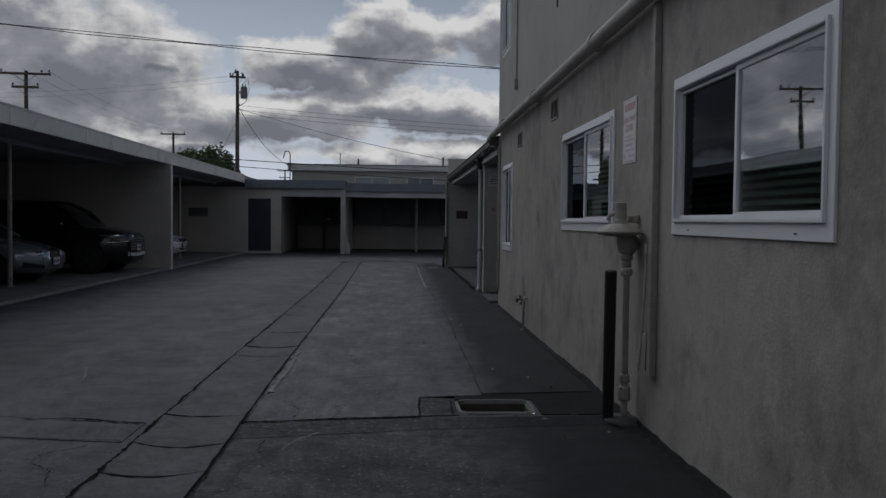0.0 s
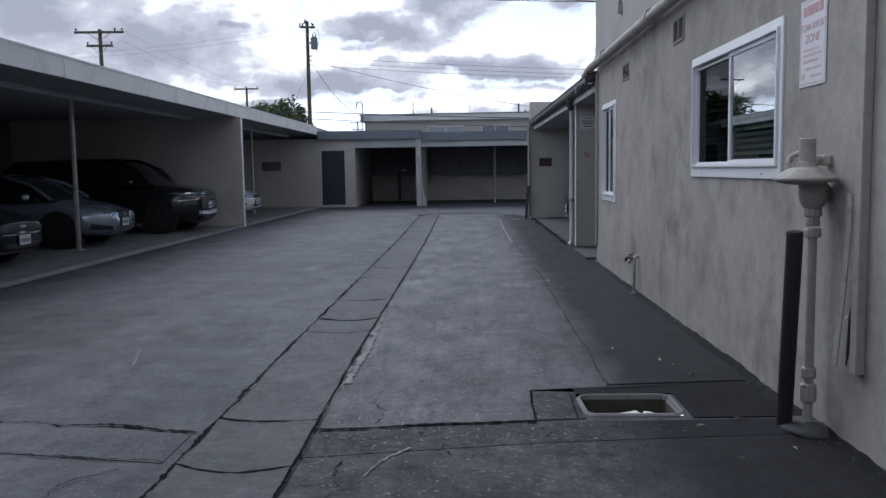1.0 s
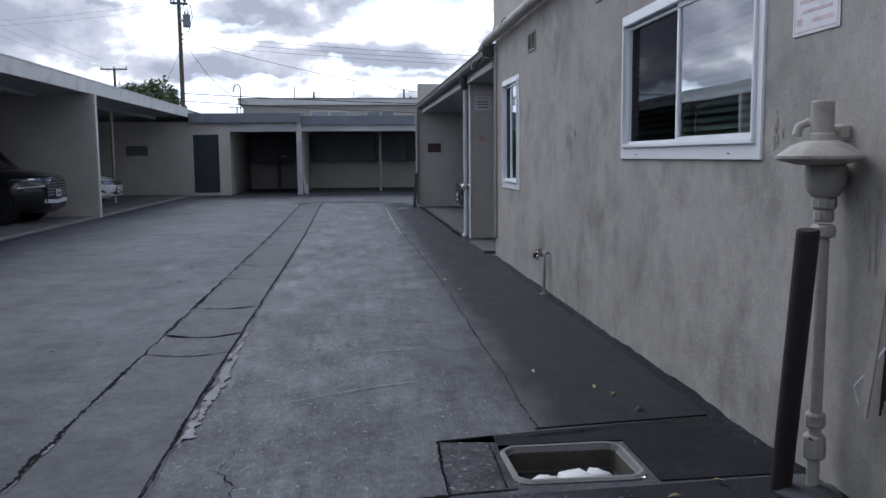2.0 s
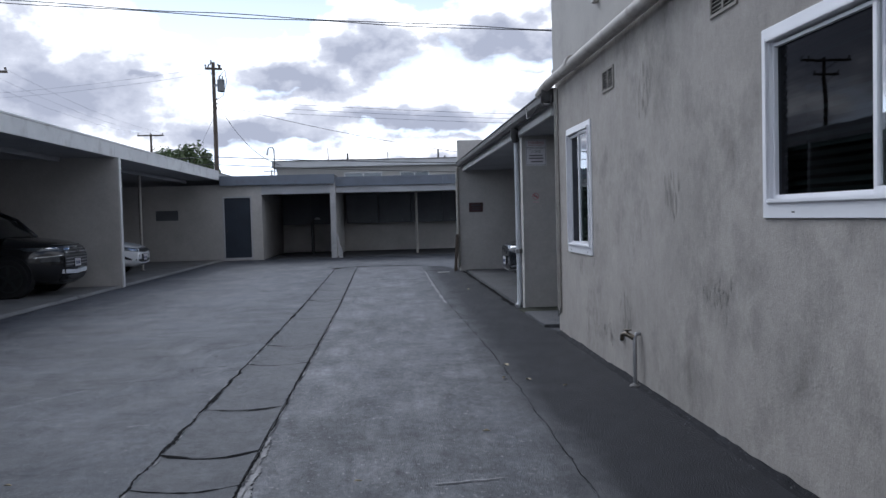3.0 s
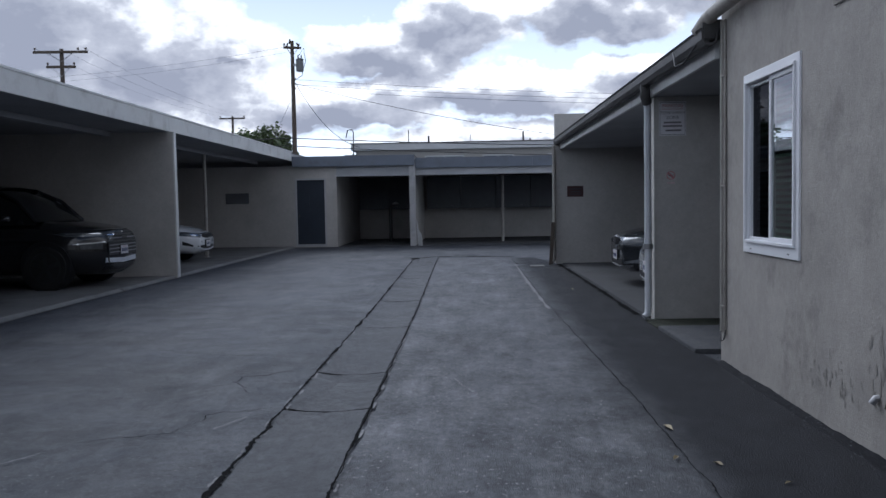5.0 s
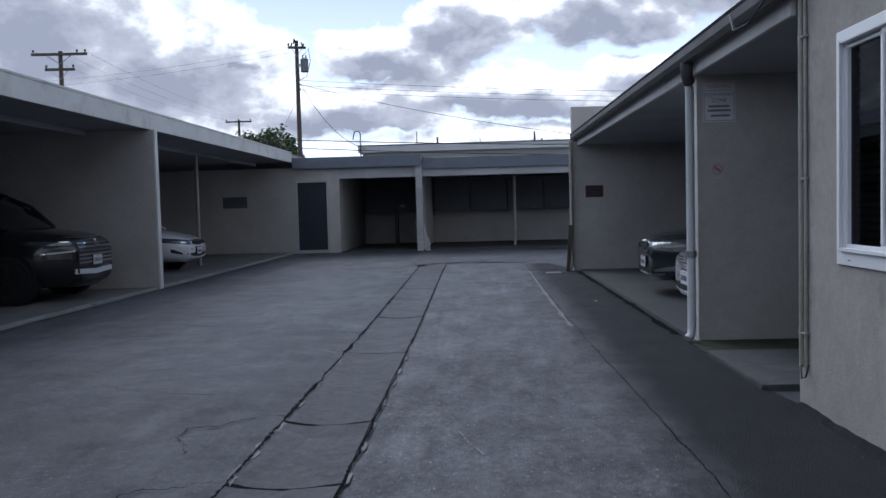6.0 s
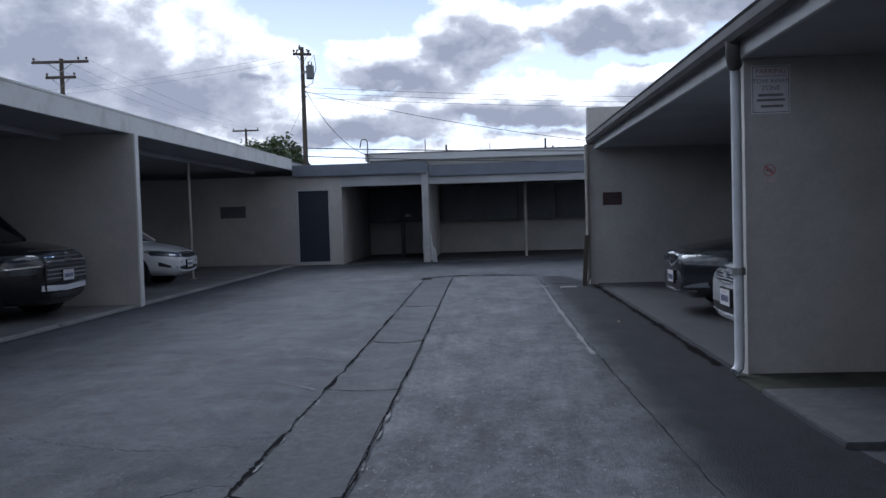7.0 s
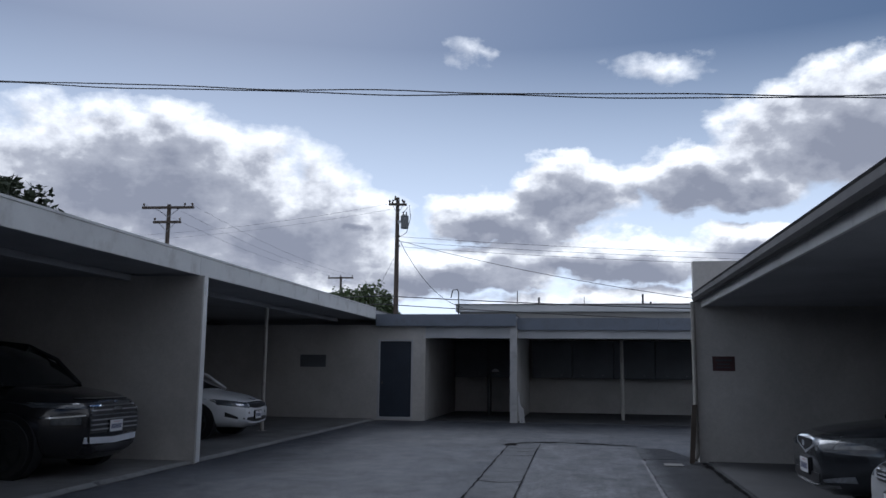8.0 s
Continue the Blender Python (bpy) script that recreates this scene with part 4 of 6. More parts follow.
    tube(bm, [(gx - 0.03, gy - 0.07, 1.50), (gx - 0.09, gy - 0.05, 1.505), (gx - 0.12, gy - 0.04, 1.49), (gx - 0.13, gy - 0.04, 1.455)], 0.017, 10)
    part("vent_elbow", bm, "painted_pipe", gr, smooth=50)
    bm = bmesh.new()
    tube(bm, [(gx + 0.02, gy, 1.47), (X + 0.0, gy, 1.47)], 0.028, 10)
    lathe(bm, (gx + 0.085, gy, 1.44), ((0.03, 0), (0.04, 0.01), (0.04, 0.05), (0.03, 0.06)), 8)
    part("outlet", bm, "painted_pipe", gr, smooth=40)
    bm = bmesh.new()
    tube(bm, [(gx - 0.02, gy - 0.03, 0.255), (gx + 0.05, gy - 0.03, 0.20), (gx + 0.06, gy + 0.02, 0.25), (gx - 0.01, gy + 0.03, 0.22)], 0.004, 5)
    part("tie_wire", bm, "cable", gr)
    bm = bmesh.new()
    b2 = bmesh.new()
    bmesh.ops.create_icosphere(b2, subdivisions=2, radius=0.16)
    for v in b2.verts:
        v.co = Vector((v.co.x * 0.9, v.co.y * 1.1, v.co.z * 0.25)) * (1 + 0.4 * noise.noise(v.co * 9)) + Vector((gx + 0.03, gy - 0.02, 0.01))
    join(bm, b2)
    part("footing", bm, "slab_dark", gr, "lumpy concrete footing", smooth=True)
    # leaning steel guard post
    bl = thing("bollard", (1.68, 6.5, 0), "dark brown steel guard post leaning before the gas riser", "bollard")
    bm = bmesh.new()
    tube(bm, [(1.72, 6.66, -0.05), (1.665, 6.43, 1.10)], 0.042, 20)
    part("post", bm, "bollard_brown", bl, smooth=50)
    bm = bmesh.new()
    tube(bm, [(1.665, 6.431, 1.098), (1.6646, 6.430, 1.106)], 0.036, 20)
    part("cap", bm, "bollard_brown", bl, smooth=40)
    # hose tap on a short riser
    tp = thing("hose_tap", (1.84, 11.5, 0), "old galvanised hose tap on a short riser by the wall", "tap")
    bm = bmesh.new()
    tube(bm, [(1.845, 11.48, -0.02), (1.845, 11.48, 0.40), (1.86, 11.49, 0.43), (1.9, 11.5, 0.43)], 0.016, 10)
    part("riser", bm, "galvanised", tp, smooth=50)
    bm = bmesh.new()
    tube(bm, [(1.845, 11.48, 0.40), (1.80, 11.56, 0.425), (1.78, 11.60, 0.41), (1.775, 11.61, 0.37)], [0.022, 0.022, 0.018, 0.016], 10)
    part("spout", bm, "brass_dull", tp, smooth=50)
    bm = bmesh.new()
    lathe(bm, (1.81, 11.54, 0.45), ((0.006, -0.03), (0.006, 0.0), (0.03, 0.004), (0.032, 0.012), (0.006, 0.016)), 12)
    part("handle", bm, "brass_dull", tp)
    bm = bmesh.new()
    lathe(bm, (1.845, 11.48, 0.0), ((0.05, -0.01), (0.045, 0.02), (0.02, 0.035)), 12)
    part("collar", bm, "concrete_slab", tp)
    bm = bmesh.new()
    tube(bm, [(1.905, 11.95, 0.34), (1.885, 11.95, 0.34), (1.87, 11.96, 0.31)], 0.02, 8)
    ob = new("pipe_stub", mesh_of(bm, "galvanised", 50))
    tagged(ob, "short rusty pipe stub in the wall", "pipe")
    # corner service conduits with junction box
    cc = thing("service_conduit", (1.86, 14.52, 0.3), "pair of painted conduits down the building corner", "conduit")
    for dy, r, x in ((0.0, 0.011, 1.886), (0.055, 0.017, 1.880)):
        bm = bmesh.new()
        tube(bm, [(x, 14.48 + dy, 0.28), (x, 14.48 + dy, 2.86)], r, 12)
        part("conduit", bm, "painted_pipe", cc, smooth=50)
    for z in (0.5, 1.5, 2.4):
        bm = bmesh.new()
        box(bm, 1.868, 1.899, 14.455, 14.565, z, z + 0.014, 0.002)
        part("strap", bm, "painted_pipe", cc)
    bm = bmesh.new()
    box(bm, 1.73, 1.90, 14.56, 14.72, 2.72, 2.88, 0.01)
    part("junction_box", bm, "gutter_dark", cc)
    bm = bmesh.new()
    tube(bm, [(1.86, 14.5, 0.30), (1.85, 14.46, 0.22), (1.86, 14.42, 0.24), (1.87, 14.40, 0.32)], 0.006, 6)
    part("wire_end", bm, "cable", cc, smooth=True)
    bm = bmesh.new()
    tube(bm, [(1.76, 14.62, 2.78), (1.66, 14.9, 2.58), (1.66, 15.2, 2.60), (1.68, 15.35, 2.75)], 0.008, 6)
    part("loose_cable", bm, "cable", cc, smooth=True)
    # thin conduits on the upper storey
    up = thing("upper_conduit", (1.85, 13.0, 3.4), "thin painted conduit on the upper storey wall", "conduit")
    bm = bmesh.new()
    tube(bm, [(1.865, 12.55, 3.42), (1.865, 12.55, 6.8)], 0.012, 8)
    part("conduit", bm, "painted_pipe", up, smooth=50)
    bm = bmesh.new()
    box(bm, 1.83, 1.88, 12.5, 12.6, 3.34, 3.48, 0.005)
    part("box", bm, "painted_pipe", up)
    bm = bmesh.new()
    tube(bm, [(1.87, 9.6, 3.75), (1.87, 9.6, 4.25), (1.87, 9.9, 4.6), (1.87, 10.6, 5.4)], 0.007, 6)
    part("cable", bm, "cable", up, smooth=True)


def wall_sign(name, m, w, h, parts, label, mat="sign_white"):
    """A flat sign. m places its middle, with local x along the sign, y up and z towards the viewer; parts are words or bars."""
    ob = new(name)
    ob.matrix_basis = m
    WORLD[ob] = m.copy()
    tagged(ob, label, "sign")
    bm = bmesh.new()
    box(bm, -w / 2, w / 2, -h / 2, h / 2, -0.003, 0.0, 0.0012)
    bm.transform(m)
    part("plate", bm, mat, ob)
    for p in parts:
        if p[0] == "text":
            _, word, size, y, mt = p
            text_mesh(word, size, mt, m @ Matrix.Translation((0, y, 0.001)), ob)
        elif p[0] == "bar":
            _, x0, x1, y0, y1, mt = p
            bm = bmesh.new()
            box(bm, x0, x1, y0, y1, 0.0002, 0.0012)
            bm.transform(m)
            part("bar", bm, mt, ob)
        elif p[0] == "frame":
            _, g, t, mt = p
            bm = bmesh.new()
            a, b = w / 2 - g, h / 2 - g
            for q in ((-a, a, b - t, b), (-a, a, -b, -b + t), (-a, -a + t, -b + t, b - t), (a - t, a, -b + t, b - t)):
                box(bm, *q, 0.0002, 0.0012)
            bm.transform(m)
            part("border", bm, mt, ob)
        elif p[0] == "ring":
            _, r, y, mt = p
            bm = bmesh.new()
            pts = [(r * math.cos(q), y + r * math.sin(q)) for q in (2 * math.pi * k / 28 for k in range(28))]
            o = [bm.verts.new((x, yy, 0.0012)) for x, yy in pts]
            i = [bm.verts.new((x * 0.8, y + (yy - y) * 0.8, 0.0012)) for x, yy in pts]
            for k in range(28):
                bm.faces.new((o[k - 1], o[k], i[k], i[k - 1]))
            s = r * 0.62
            v = [bm.verts.new(c) for c in ((-s - 0.008, y + s - 0.008, 0.0014), (-s + 0.008, y + s + 0.008, 0.0014), (s + 0.008, y - s + 0.008, 0.0014), (s - 0.008, y - s - 0.008, 0.0014))]
            bm.faces.new(v)
            bm.transform(m)
            part("ring", bm, mt, ob)
            bm = bmesh.new()
            box(bm, -r * 0.5, r * 0.45, y - 0.008, y + 0.008, 0.0002, 0.001)
            bm.transform(m)
            part("mark", bm, "sign_dark", ob)
    return ob


def build_signs():
    # sign basis on the building wall: x runs along -y, facing -x
    wall = Matrix(((0, 0, -1, WALL_X - 0.006), (-1, 0, 0, 6.835), (0, 1, 0, 2.125), (0, 0, 0, 1)))
    wall_sign("tow_sign", wall, 0.35, 0.48, [("frame", 0.012, 0.006, "sign_red_faded"), ("bar", -0.13, 0.13, 0.15, 0.205, "sign_red_worn"), ("text", "TOW AWAY", 0.062, 0.085, "sign_red_worn"), ("text", "ZONE", 0.07, 0.02, "sign_red_worn"),
              ("bar", -0.12, 0.10, -0.045, -0.035, "sign_red_faded"), ("bar", -0.12, 0.12, -0.075, -0.062, "sign_red_faded"), ("bar", -0.12, 0.08, -0.11, -0.095, "sign_red_faded"),
              ("bar", -0.10, 0.12, -0.15, -0.138, "sign_red_faded"), ("bar", -0.14, -0.10, -0.20, -0.17, "sign_red_faded"), ("bar", -0.02, 0.13, -0.195, -0.18, "sign_red_faded")],
              "faded white tow-away sign with red lettering on stucco")
    # signs facing the walk on the carport partition
    front = Matrix(((1, 0, 0, 2.13), (0, 0, -1, 17.185), (0, 1, 0, 2.33), (0, 0, 0, 1)))
    wall_sign("parking_sign", front, 0.31, 0.39, [("frame", 0.010, 0.005, "sign_grey"), ("text", "PARKING", 0.058, 0.145, "sign_red"), ("bar", -0.12, 0.12, 0.105, 0.110, "sign_red"), ("text", "TOW AWAY", 0.050, 0.065, "sign_grey"),
              ("text", "ZONE", 0.054, 0.01, "sign_grey"), ("bar", -0.10, 0.10, -0.055, -0.035, "sign_grey"), ("bar", -0.11, 0.11, -0.095, -0.075, "sign_grey"), ("bar", -0.08, 0.10, -0.145, -0.125, "sign_grey")],
              "white parking and tow-away sign on the carport wall")
    front2 = Matrix(((1, 0, 0, 2.11), (0, 0, -1, 17.185), (0, 1, 0, 1.66), (0, 0, 0, 1)))
    wall_sign("no_smoking_sign", front2, 0.13, 0.18, [("ring", 0.05, 0.02, "sign_red"), ("bar", -0.045, 0.045, -0.075, -0.055, "sign_red_faded")], "small weathered no-smoking sign on stucco", "stucco_carport")
    front3 = Matrix(((1, 0, 0, 2.18), (0, 0, -1, 26.092), (0, 1, 0, 1.63), (0, 0, 0, 1)))
    wall_sign("notice_sign", front3, 0.36, 0.24, [("bar", -0.13, 0.13, 0.04, 0.07, "sign_dark"), ("bar", -0.10, 0.10, -0.02, 0.005, "sign_dark"), ("bar", -0.12, 0.12, -0.07, -0.05, "sign_dark")],
              "dark maroon notice sign on the carport wall", "sign_maroon")
    front4 = Matrix(((1, 0, 0, -8.1), (0, 0, -1, 35.492), (0, 1, 0, 1.70), (0, 0, 0, 1)))
    wall_sign("notice_board", front4, 0.8, 0.36, [("frame", 0.01, 0.02, "cabinet_dark")], "dark grey panel on the carport wall", "cabinet_dark")


build_apartment()
build_wall_smears_shade()
build_wall_fixtures()
build_signs()

# ---------------------------------------------------------------- carports


def post(parent, x, y, z0, z1, r=0.045):
    bm = bmesh.new()
    tube(bm, [(x, y, z0), (x, y, z1)], r, 14)
    p = part("post", bm, "painted_pipe", parent, smooth=50)
    bm = bmesh.new()
    box(bm, x - 0.08, x + 0.08, y - 0.08, y + 0.08, z0, z0 + 0.012)
    part("base_plate", bm, "painted_pipe", p)


def build_west_carport():
    x, back, y0, y1 = LEFT_X, -12.3, -3.0, 41.0
    cp = thing("carport", (-9, 18, 0), "long flat-roofed stucco carport with white fascia and open stalls", "carport", "carports round the court")
    bm = bmesh.new()
    box(bm, back, x - 0.045, y0, y1, 2.96, 3.20)
    part("roof", bm, "soffit", cp)
    bm = bmesh.new()
    box(bm, back, x - 0.03, y0, y1, 3.20, 3.235)
    part("roof_cover", bm, "roof_felt", cp)
    ys = [y0, 2.2, 8.4, 14.6, 17.9, 23.9, 29.9, BACK_Y - 0.12]
    for a, b in zip(ys, ys[1:]):
        bm = bmesh.new()
        box(bm, x - 0.045, x, a + 0.002, b - 0.002, 2.935, 3.235, 0.004)
        f = part("fascia_board", bm, "white_paint", cp)
        bm = bmesh.new()
        box(bm, x - 0.02, x + 0.014, a + 0.001, b - 0.001, 3.237, 3.272, 0.003)
        part("drip_edge", bm, "white_paint", f, "thin metal drip edge")
    bm = bmesh.new()
    box(bm, -7.46, -7.34, y0, BACK_Y, 2.86, 2.955, 0.006)
    part("beam", bm, "soffit", cp)
    for px, y in ((-7.40, 4.0), (-7.40, 11.2), (-7.40, 17.3), (-7.40, 29.9)):
        post(cp, px, y, 0.05, 2.86)
    for y in (-2.8, 23.83):
        bm = bmesh.new()
        box(bm, back, x + 0.06, y + 0.06, y + 0.18, 0.0, 2.93)
        w = part("partition_wall", bm, "stucco_carport", cp)
        bm = bmesh.new()
        box(bm, x + 0.06, x + 0.09, y + 0.05, y + 0.19, 0.02, 2.93, 0.004)
        part("corner_trim", bm, "white_paint", w, "white painted wall end")
    # unseen back wall, its dark colour standing for the shade deep in the stalls
    bm = bmesh.new()
    box(bm, back - 0.2, back, y0, y1, 0, 3.2)
    part("back_wall", bm, "dark_boards", cp, "dark boarded back wall")
    # floor
    fl = thing("carport_slab", (-9, 16, 0), "stained concrete carport floor slabs", "floor", kind="structure")
    cuts = [-3.0, 3.0, 8.2, 13.4, 18.6, 23.9, 29.2, 35.3]
    for k, (a, b) in enumerate(zip(cuts, cuts[1:])):
        bm = bmesh.new()
        rnd = random.Random(k)
        n = 12
        top = [bm.verts.new((-6.17 + 0.025 * noise.noise(Vector((yy * 1.7, 0, 4))) + rnd.uniform(-0.006, 0.006), yy, 0.05)) for yy in (a + 0.006 + (b - a - 0.012) * j / n for j in range(n + 1))]
        edge = [bm.verts.new((v.co.x + 0.05, v.co.y, 0.0)) for v in top]
        inn = [bm.verts.new((back, b - 0.006, 0.05)), bm.verts.new((back, a + 0.006, 0.05))]
        bm.faces.new(top + inn)
        for j in range(n):
            bm.faces.new((top[j], top[j + 1], edge[j + 1], edge[j]))
        sp = part("slab", bm, "concrete_slab", fl)
        bm = bmesh.new()
        n = 60
        rows = []
        for j in range(n + 1):
            yy = a + 0.01 + (b - a - 0.02) * j / n
            xe = -6.165 + 0.025 * noise.noise(Vector((yy * 1.7, 0, 4)))
            w = 0.05 + 0.045 * noise.noise(Vector((yy * 2.3, 7, k))) + rnd.uniform(-0.012, 0.012)
            rag = 0.018 * noise.noise(Vector((yy * 6.0, 2, k)))
            rows.append([bm.verts.new(p) for p in ((xe - max(w, 0.012), yy, 0.0505), (xe - 0.004, yy, 0.056 + 0.2 * rag), (xe + 0.05 + rag, yy, 0.012))])
        for p, q in zip(rows, rows[1:]):
            for i in range(2):
                bm.faces.new((p[i], p[i + 1], q[i + 1], q[i]))
        bmesh.ops.recalc_face_normals(bm, faces=bm.faces[:])
        part("lip", bm, "concrete_pale", sp, "pale ragged concrete edge")
    return cp


def build_back_carport():
    cp = thing("carport", (-2, 38, 0), "flat-roofed carport across the court's end with storage cabinets", "carport", "carports round the court")
    y = BACK_Y
    deep = 41.4
    bm = bmesh.new()
    box(bm, LEFT_X + 0.05, -2.02, y - 0.05, deep, 2.78, 3.04)
    box(bm, -2.02, 9.0, y + 0.35, deep, 2.68, 2.95)
    part("roof", bm, "soffit", cp)
    bm = bmesh.new()
    box(bm, LEFT_X + 0.02, -2.0, y - 0.09, deep, 3.045, 3.075)
    box(bm, -2.0, 9.0, y + 0.30, deep, 2.955, 2.985)
    part("roof_cover", bm, "roof_felt", cp)
    for x0, x1, yy, z0, z1 in ((LEFT_X + 0.004, -2.0, y - 0.1, 2.73, 3.08), (-2.0, 2.0, y + 0.29, 2.64, 2.99), (2.004, 9.0, y + 0.29, 2.64, 2.99)):
        bm = bmesh.new()
        box(bm, x0, x1 - 0.003, yy, yy + 0.045, z0, z1, 0.004)
        part("fascia_board", bm, "blue_fascia", cp, "blue-grey painted fascia board")
    # door wall
    bm = bmesh.new()
    wall_sheet(bm, lambda u, v, d: (u, y + 0.1 + d, v), (-12.3, -4.68), (0, 2.77), 0.18, [(-6.10, -5.05, 0.10, 2.34)])
    wall = part("front_wall", bm, "stucco_carport", cp)
    bm = bmesh.new()
    for a, b, c, d in ((-6.10, -6.05, 0.10, 2.34), (-5.10, -5.05, 0.10, 2.34), (-6.05, -5.10, 2.29, 2.34), (-6.10, -5.05, 0.04, 0.10)):
        box(bm, a, b, y + 0.085, y + 0.2, c, d, 0.004)
    dr = part("door_frame", bm, "soffit", cp)
    bm = bmesh.new()
    box(bm, -6.05, -5.10, y + 0.15, y + 0.19, 0.10, 2.29, 0.003)
    for c, d in ((0.25, 1.0), (1.15, 2.1)):
        for a, b in ((-5.97, -5.62), (-5.53, -5.18)):
            box(bm, a, b, y + 0.143, y + 0.15, c, d, 0.003)
    part("door", bm, "door_blue", dr, "dark blue panelled door")
    bm = bmesh.new()
    tube(bm, [(-5.98, y + 0.15, 1.08), (-5.98, y + 0.10, 1.08)], 0.022, 10)
    part("knob", bm, "brass_dull", dr)
    bm = bmesh.new()
    box(bm, -4.86, -4.68, y + 0.28, deep, 0, 2.77)
    part("side_wall", bm, "stucco_carport", cp)
    for x0, x1, yy, z0, z1 in ((-4.68, -2.18, y + 0.1, 2.39, 2.775), (-2.0, 9.0, y + 0.4, 2.40, 2.675)):
        bm = bmesh.new()
        box(bm, x0, x1, yy, yy + 0.14, z0, z1, 0.005)
        part("header", bm, "soffit", cp)
    bm = bmesh.new()
    box(bm, -2.18, -2.00, y + 0.02, deep, 0, 2.77)
    w = part("partition_wall", bm, "stucco_carport", cp)
    bm = bmesh.new()
    box(bm, -2.19, -1.99, y - 0.01, y + 0.02, 0.0, 2.80, 0.004)
    part("corner_trim", bm, "painted_trim", w, "pale painted wall end")
    bm = bmesh.new()
    box(bm, -12.3, 9.0, deep, deep + 0.2, 0, 3.0)
    part("back_wall", bm, "stucco_carport", cp)
    post(cp, 1.05, 37.6, 0.0, 2.66, 0.05)
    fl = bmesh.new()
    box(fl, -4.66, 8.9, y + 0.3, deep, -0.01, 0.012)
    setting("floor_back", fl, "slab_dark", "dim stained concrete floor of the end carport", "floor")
    # hanging storage cabinets
    for k, (x0, x1) in enumerate(((-4.6, -3.4), (-3.38, -2.20), (-1.86, -0.5), (-0.48, 0.9), (0.92, 2.3), (2.32, 3.7), (3.72, 5.1))):
        c = thing("storage_cabinet", ((x0 + x1) / 2, deep - 0.35, 1.25), "dark wooden carport storage cabinet hung on the back wall", "cabinet", "storage cabinets in the end carport")
        bm = bmesh.new()
        box(bm, x0, x1, deep - 0.7, deep - 0.002, 1.22, 2.5, 0.006)
        part("body", bm, "cabinet_dark", c)
        for a, b in ((x0 + 0.03, (x0 + x1) / 2 - 0.006), ((x0 + x1) / 2 + 0.006, x1 - 0.03)):
            bm = bmesh.new()
            box(bm, a, b, deep - 0.722, deep - 0.701, 1.26, 2.46, 0.004)
            d = part("door", bm, "cabinet_dark", c)
            bm = bmesh.new()
            box(bm, (a + b) / 2 - 0.04, (a + b) / 2 + 0.04, deep - 0.735, deep - 0.722, 1.32, 1.335)
            part("handle", bm, "galvanised", d)
    # tools and boards leaning on the partition
    for k, (x, w, h, lean) in enumerate(((-1.92, 0.05, 0.85, 0.06), (-1.86, 0.035, 0.50, 0.05), (-1.82, 0.05, 0.42, 0.04))):
        bm = bmesh.new()
        v = [(x + w, y + 0.03), (x, y + 0.03), (x, y + 0.055), (x + w, y + 0.055)]
        lo = [bm.verts.new((px, py, 0.0)) for px, py in v]
        hi = [bm.verts.new((px - lean, py, h)) for px, py in v]
        bm.faces.new(lo)
        bm.faces.new(hi)
        for j in range(4):
            bm.faces.new((lo[j - 1], lo[j], hi[j], hi[j - 1]))
        tagged(new("leaning_board", mesh_of(bm, "painted_trim")), "pale thin board leaning on the carport wall", "board", "boards leaning on the wall")
    hl = thing("standpipe", (-3.0, 39.2, 0), "dark standpipe with a pale cap inside the end carport", "pipe")
    bm = bmesh.new()
    tube(bm, [(-3.2, 39.2, 0), (-3.2, 39.2, 1.35)], 0.07, 12)
    part("pipe", bm, "gutter_dark", hl, smooth=50)
    bm = bmesh.new()
    lathe(bm, (-3.0, 39.2, 1.42), ((0.13, 0), (0.10, 0.06), (0.03, 0.10)), 14)
    part("cap", bm, "white_paint", hl, "pale conical cap")
    bm = bmesh.new()
    tube(bm, [(-3.2, 39.2, 1.30), (-3.2, 39.2, 1.36), (-3.08, 39.2, 1.40), (-3.0, 39.2, 1.43)], 0.03, 8)
    part("arm", bm, "gutter_dark", hl)
    return cp


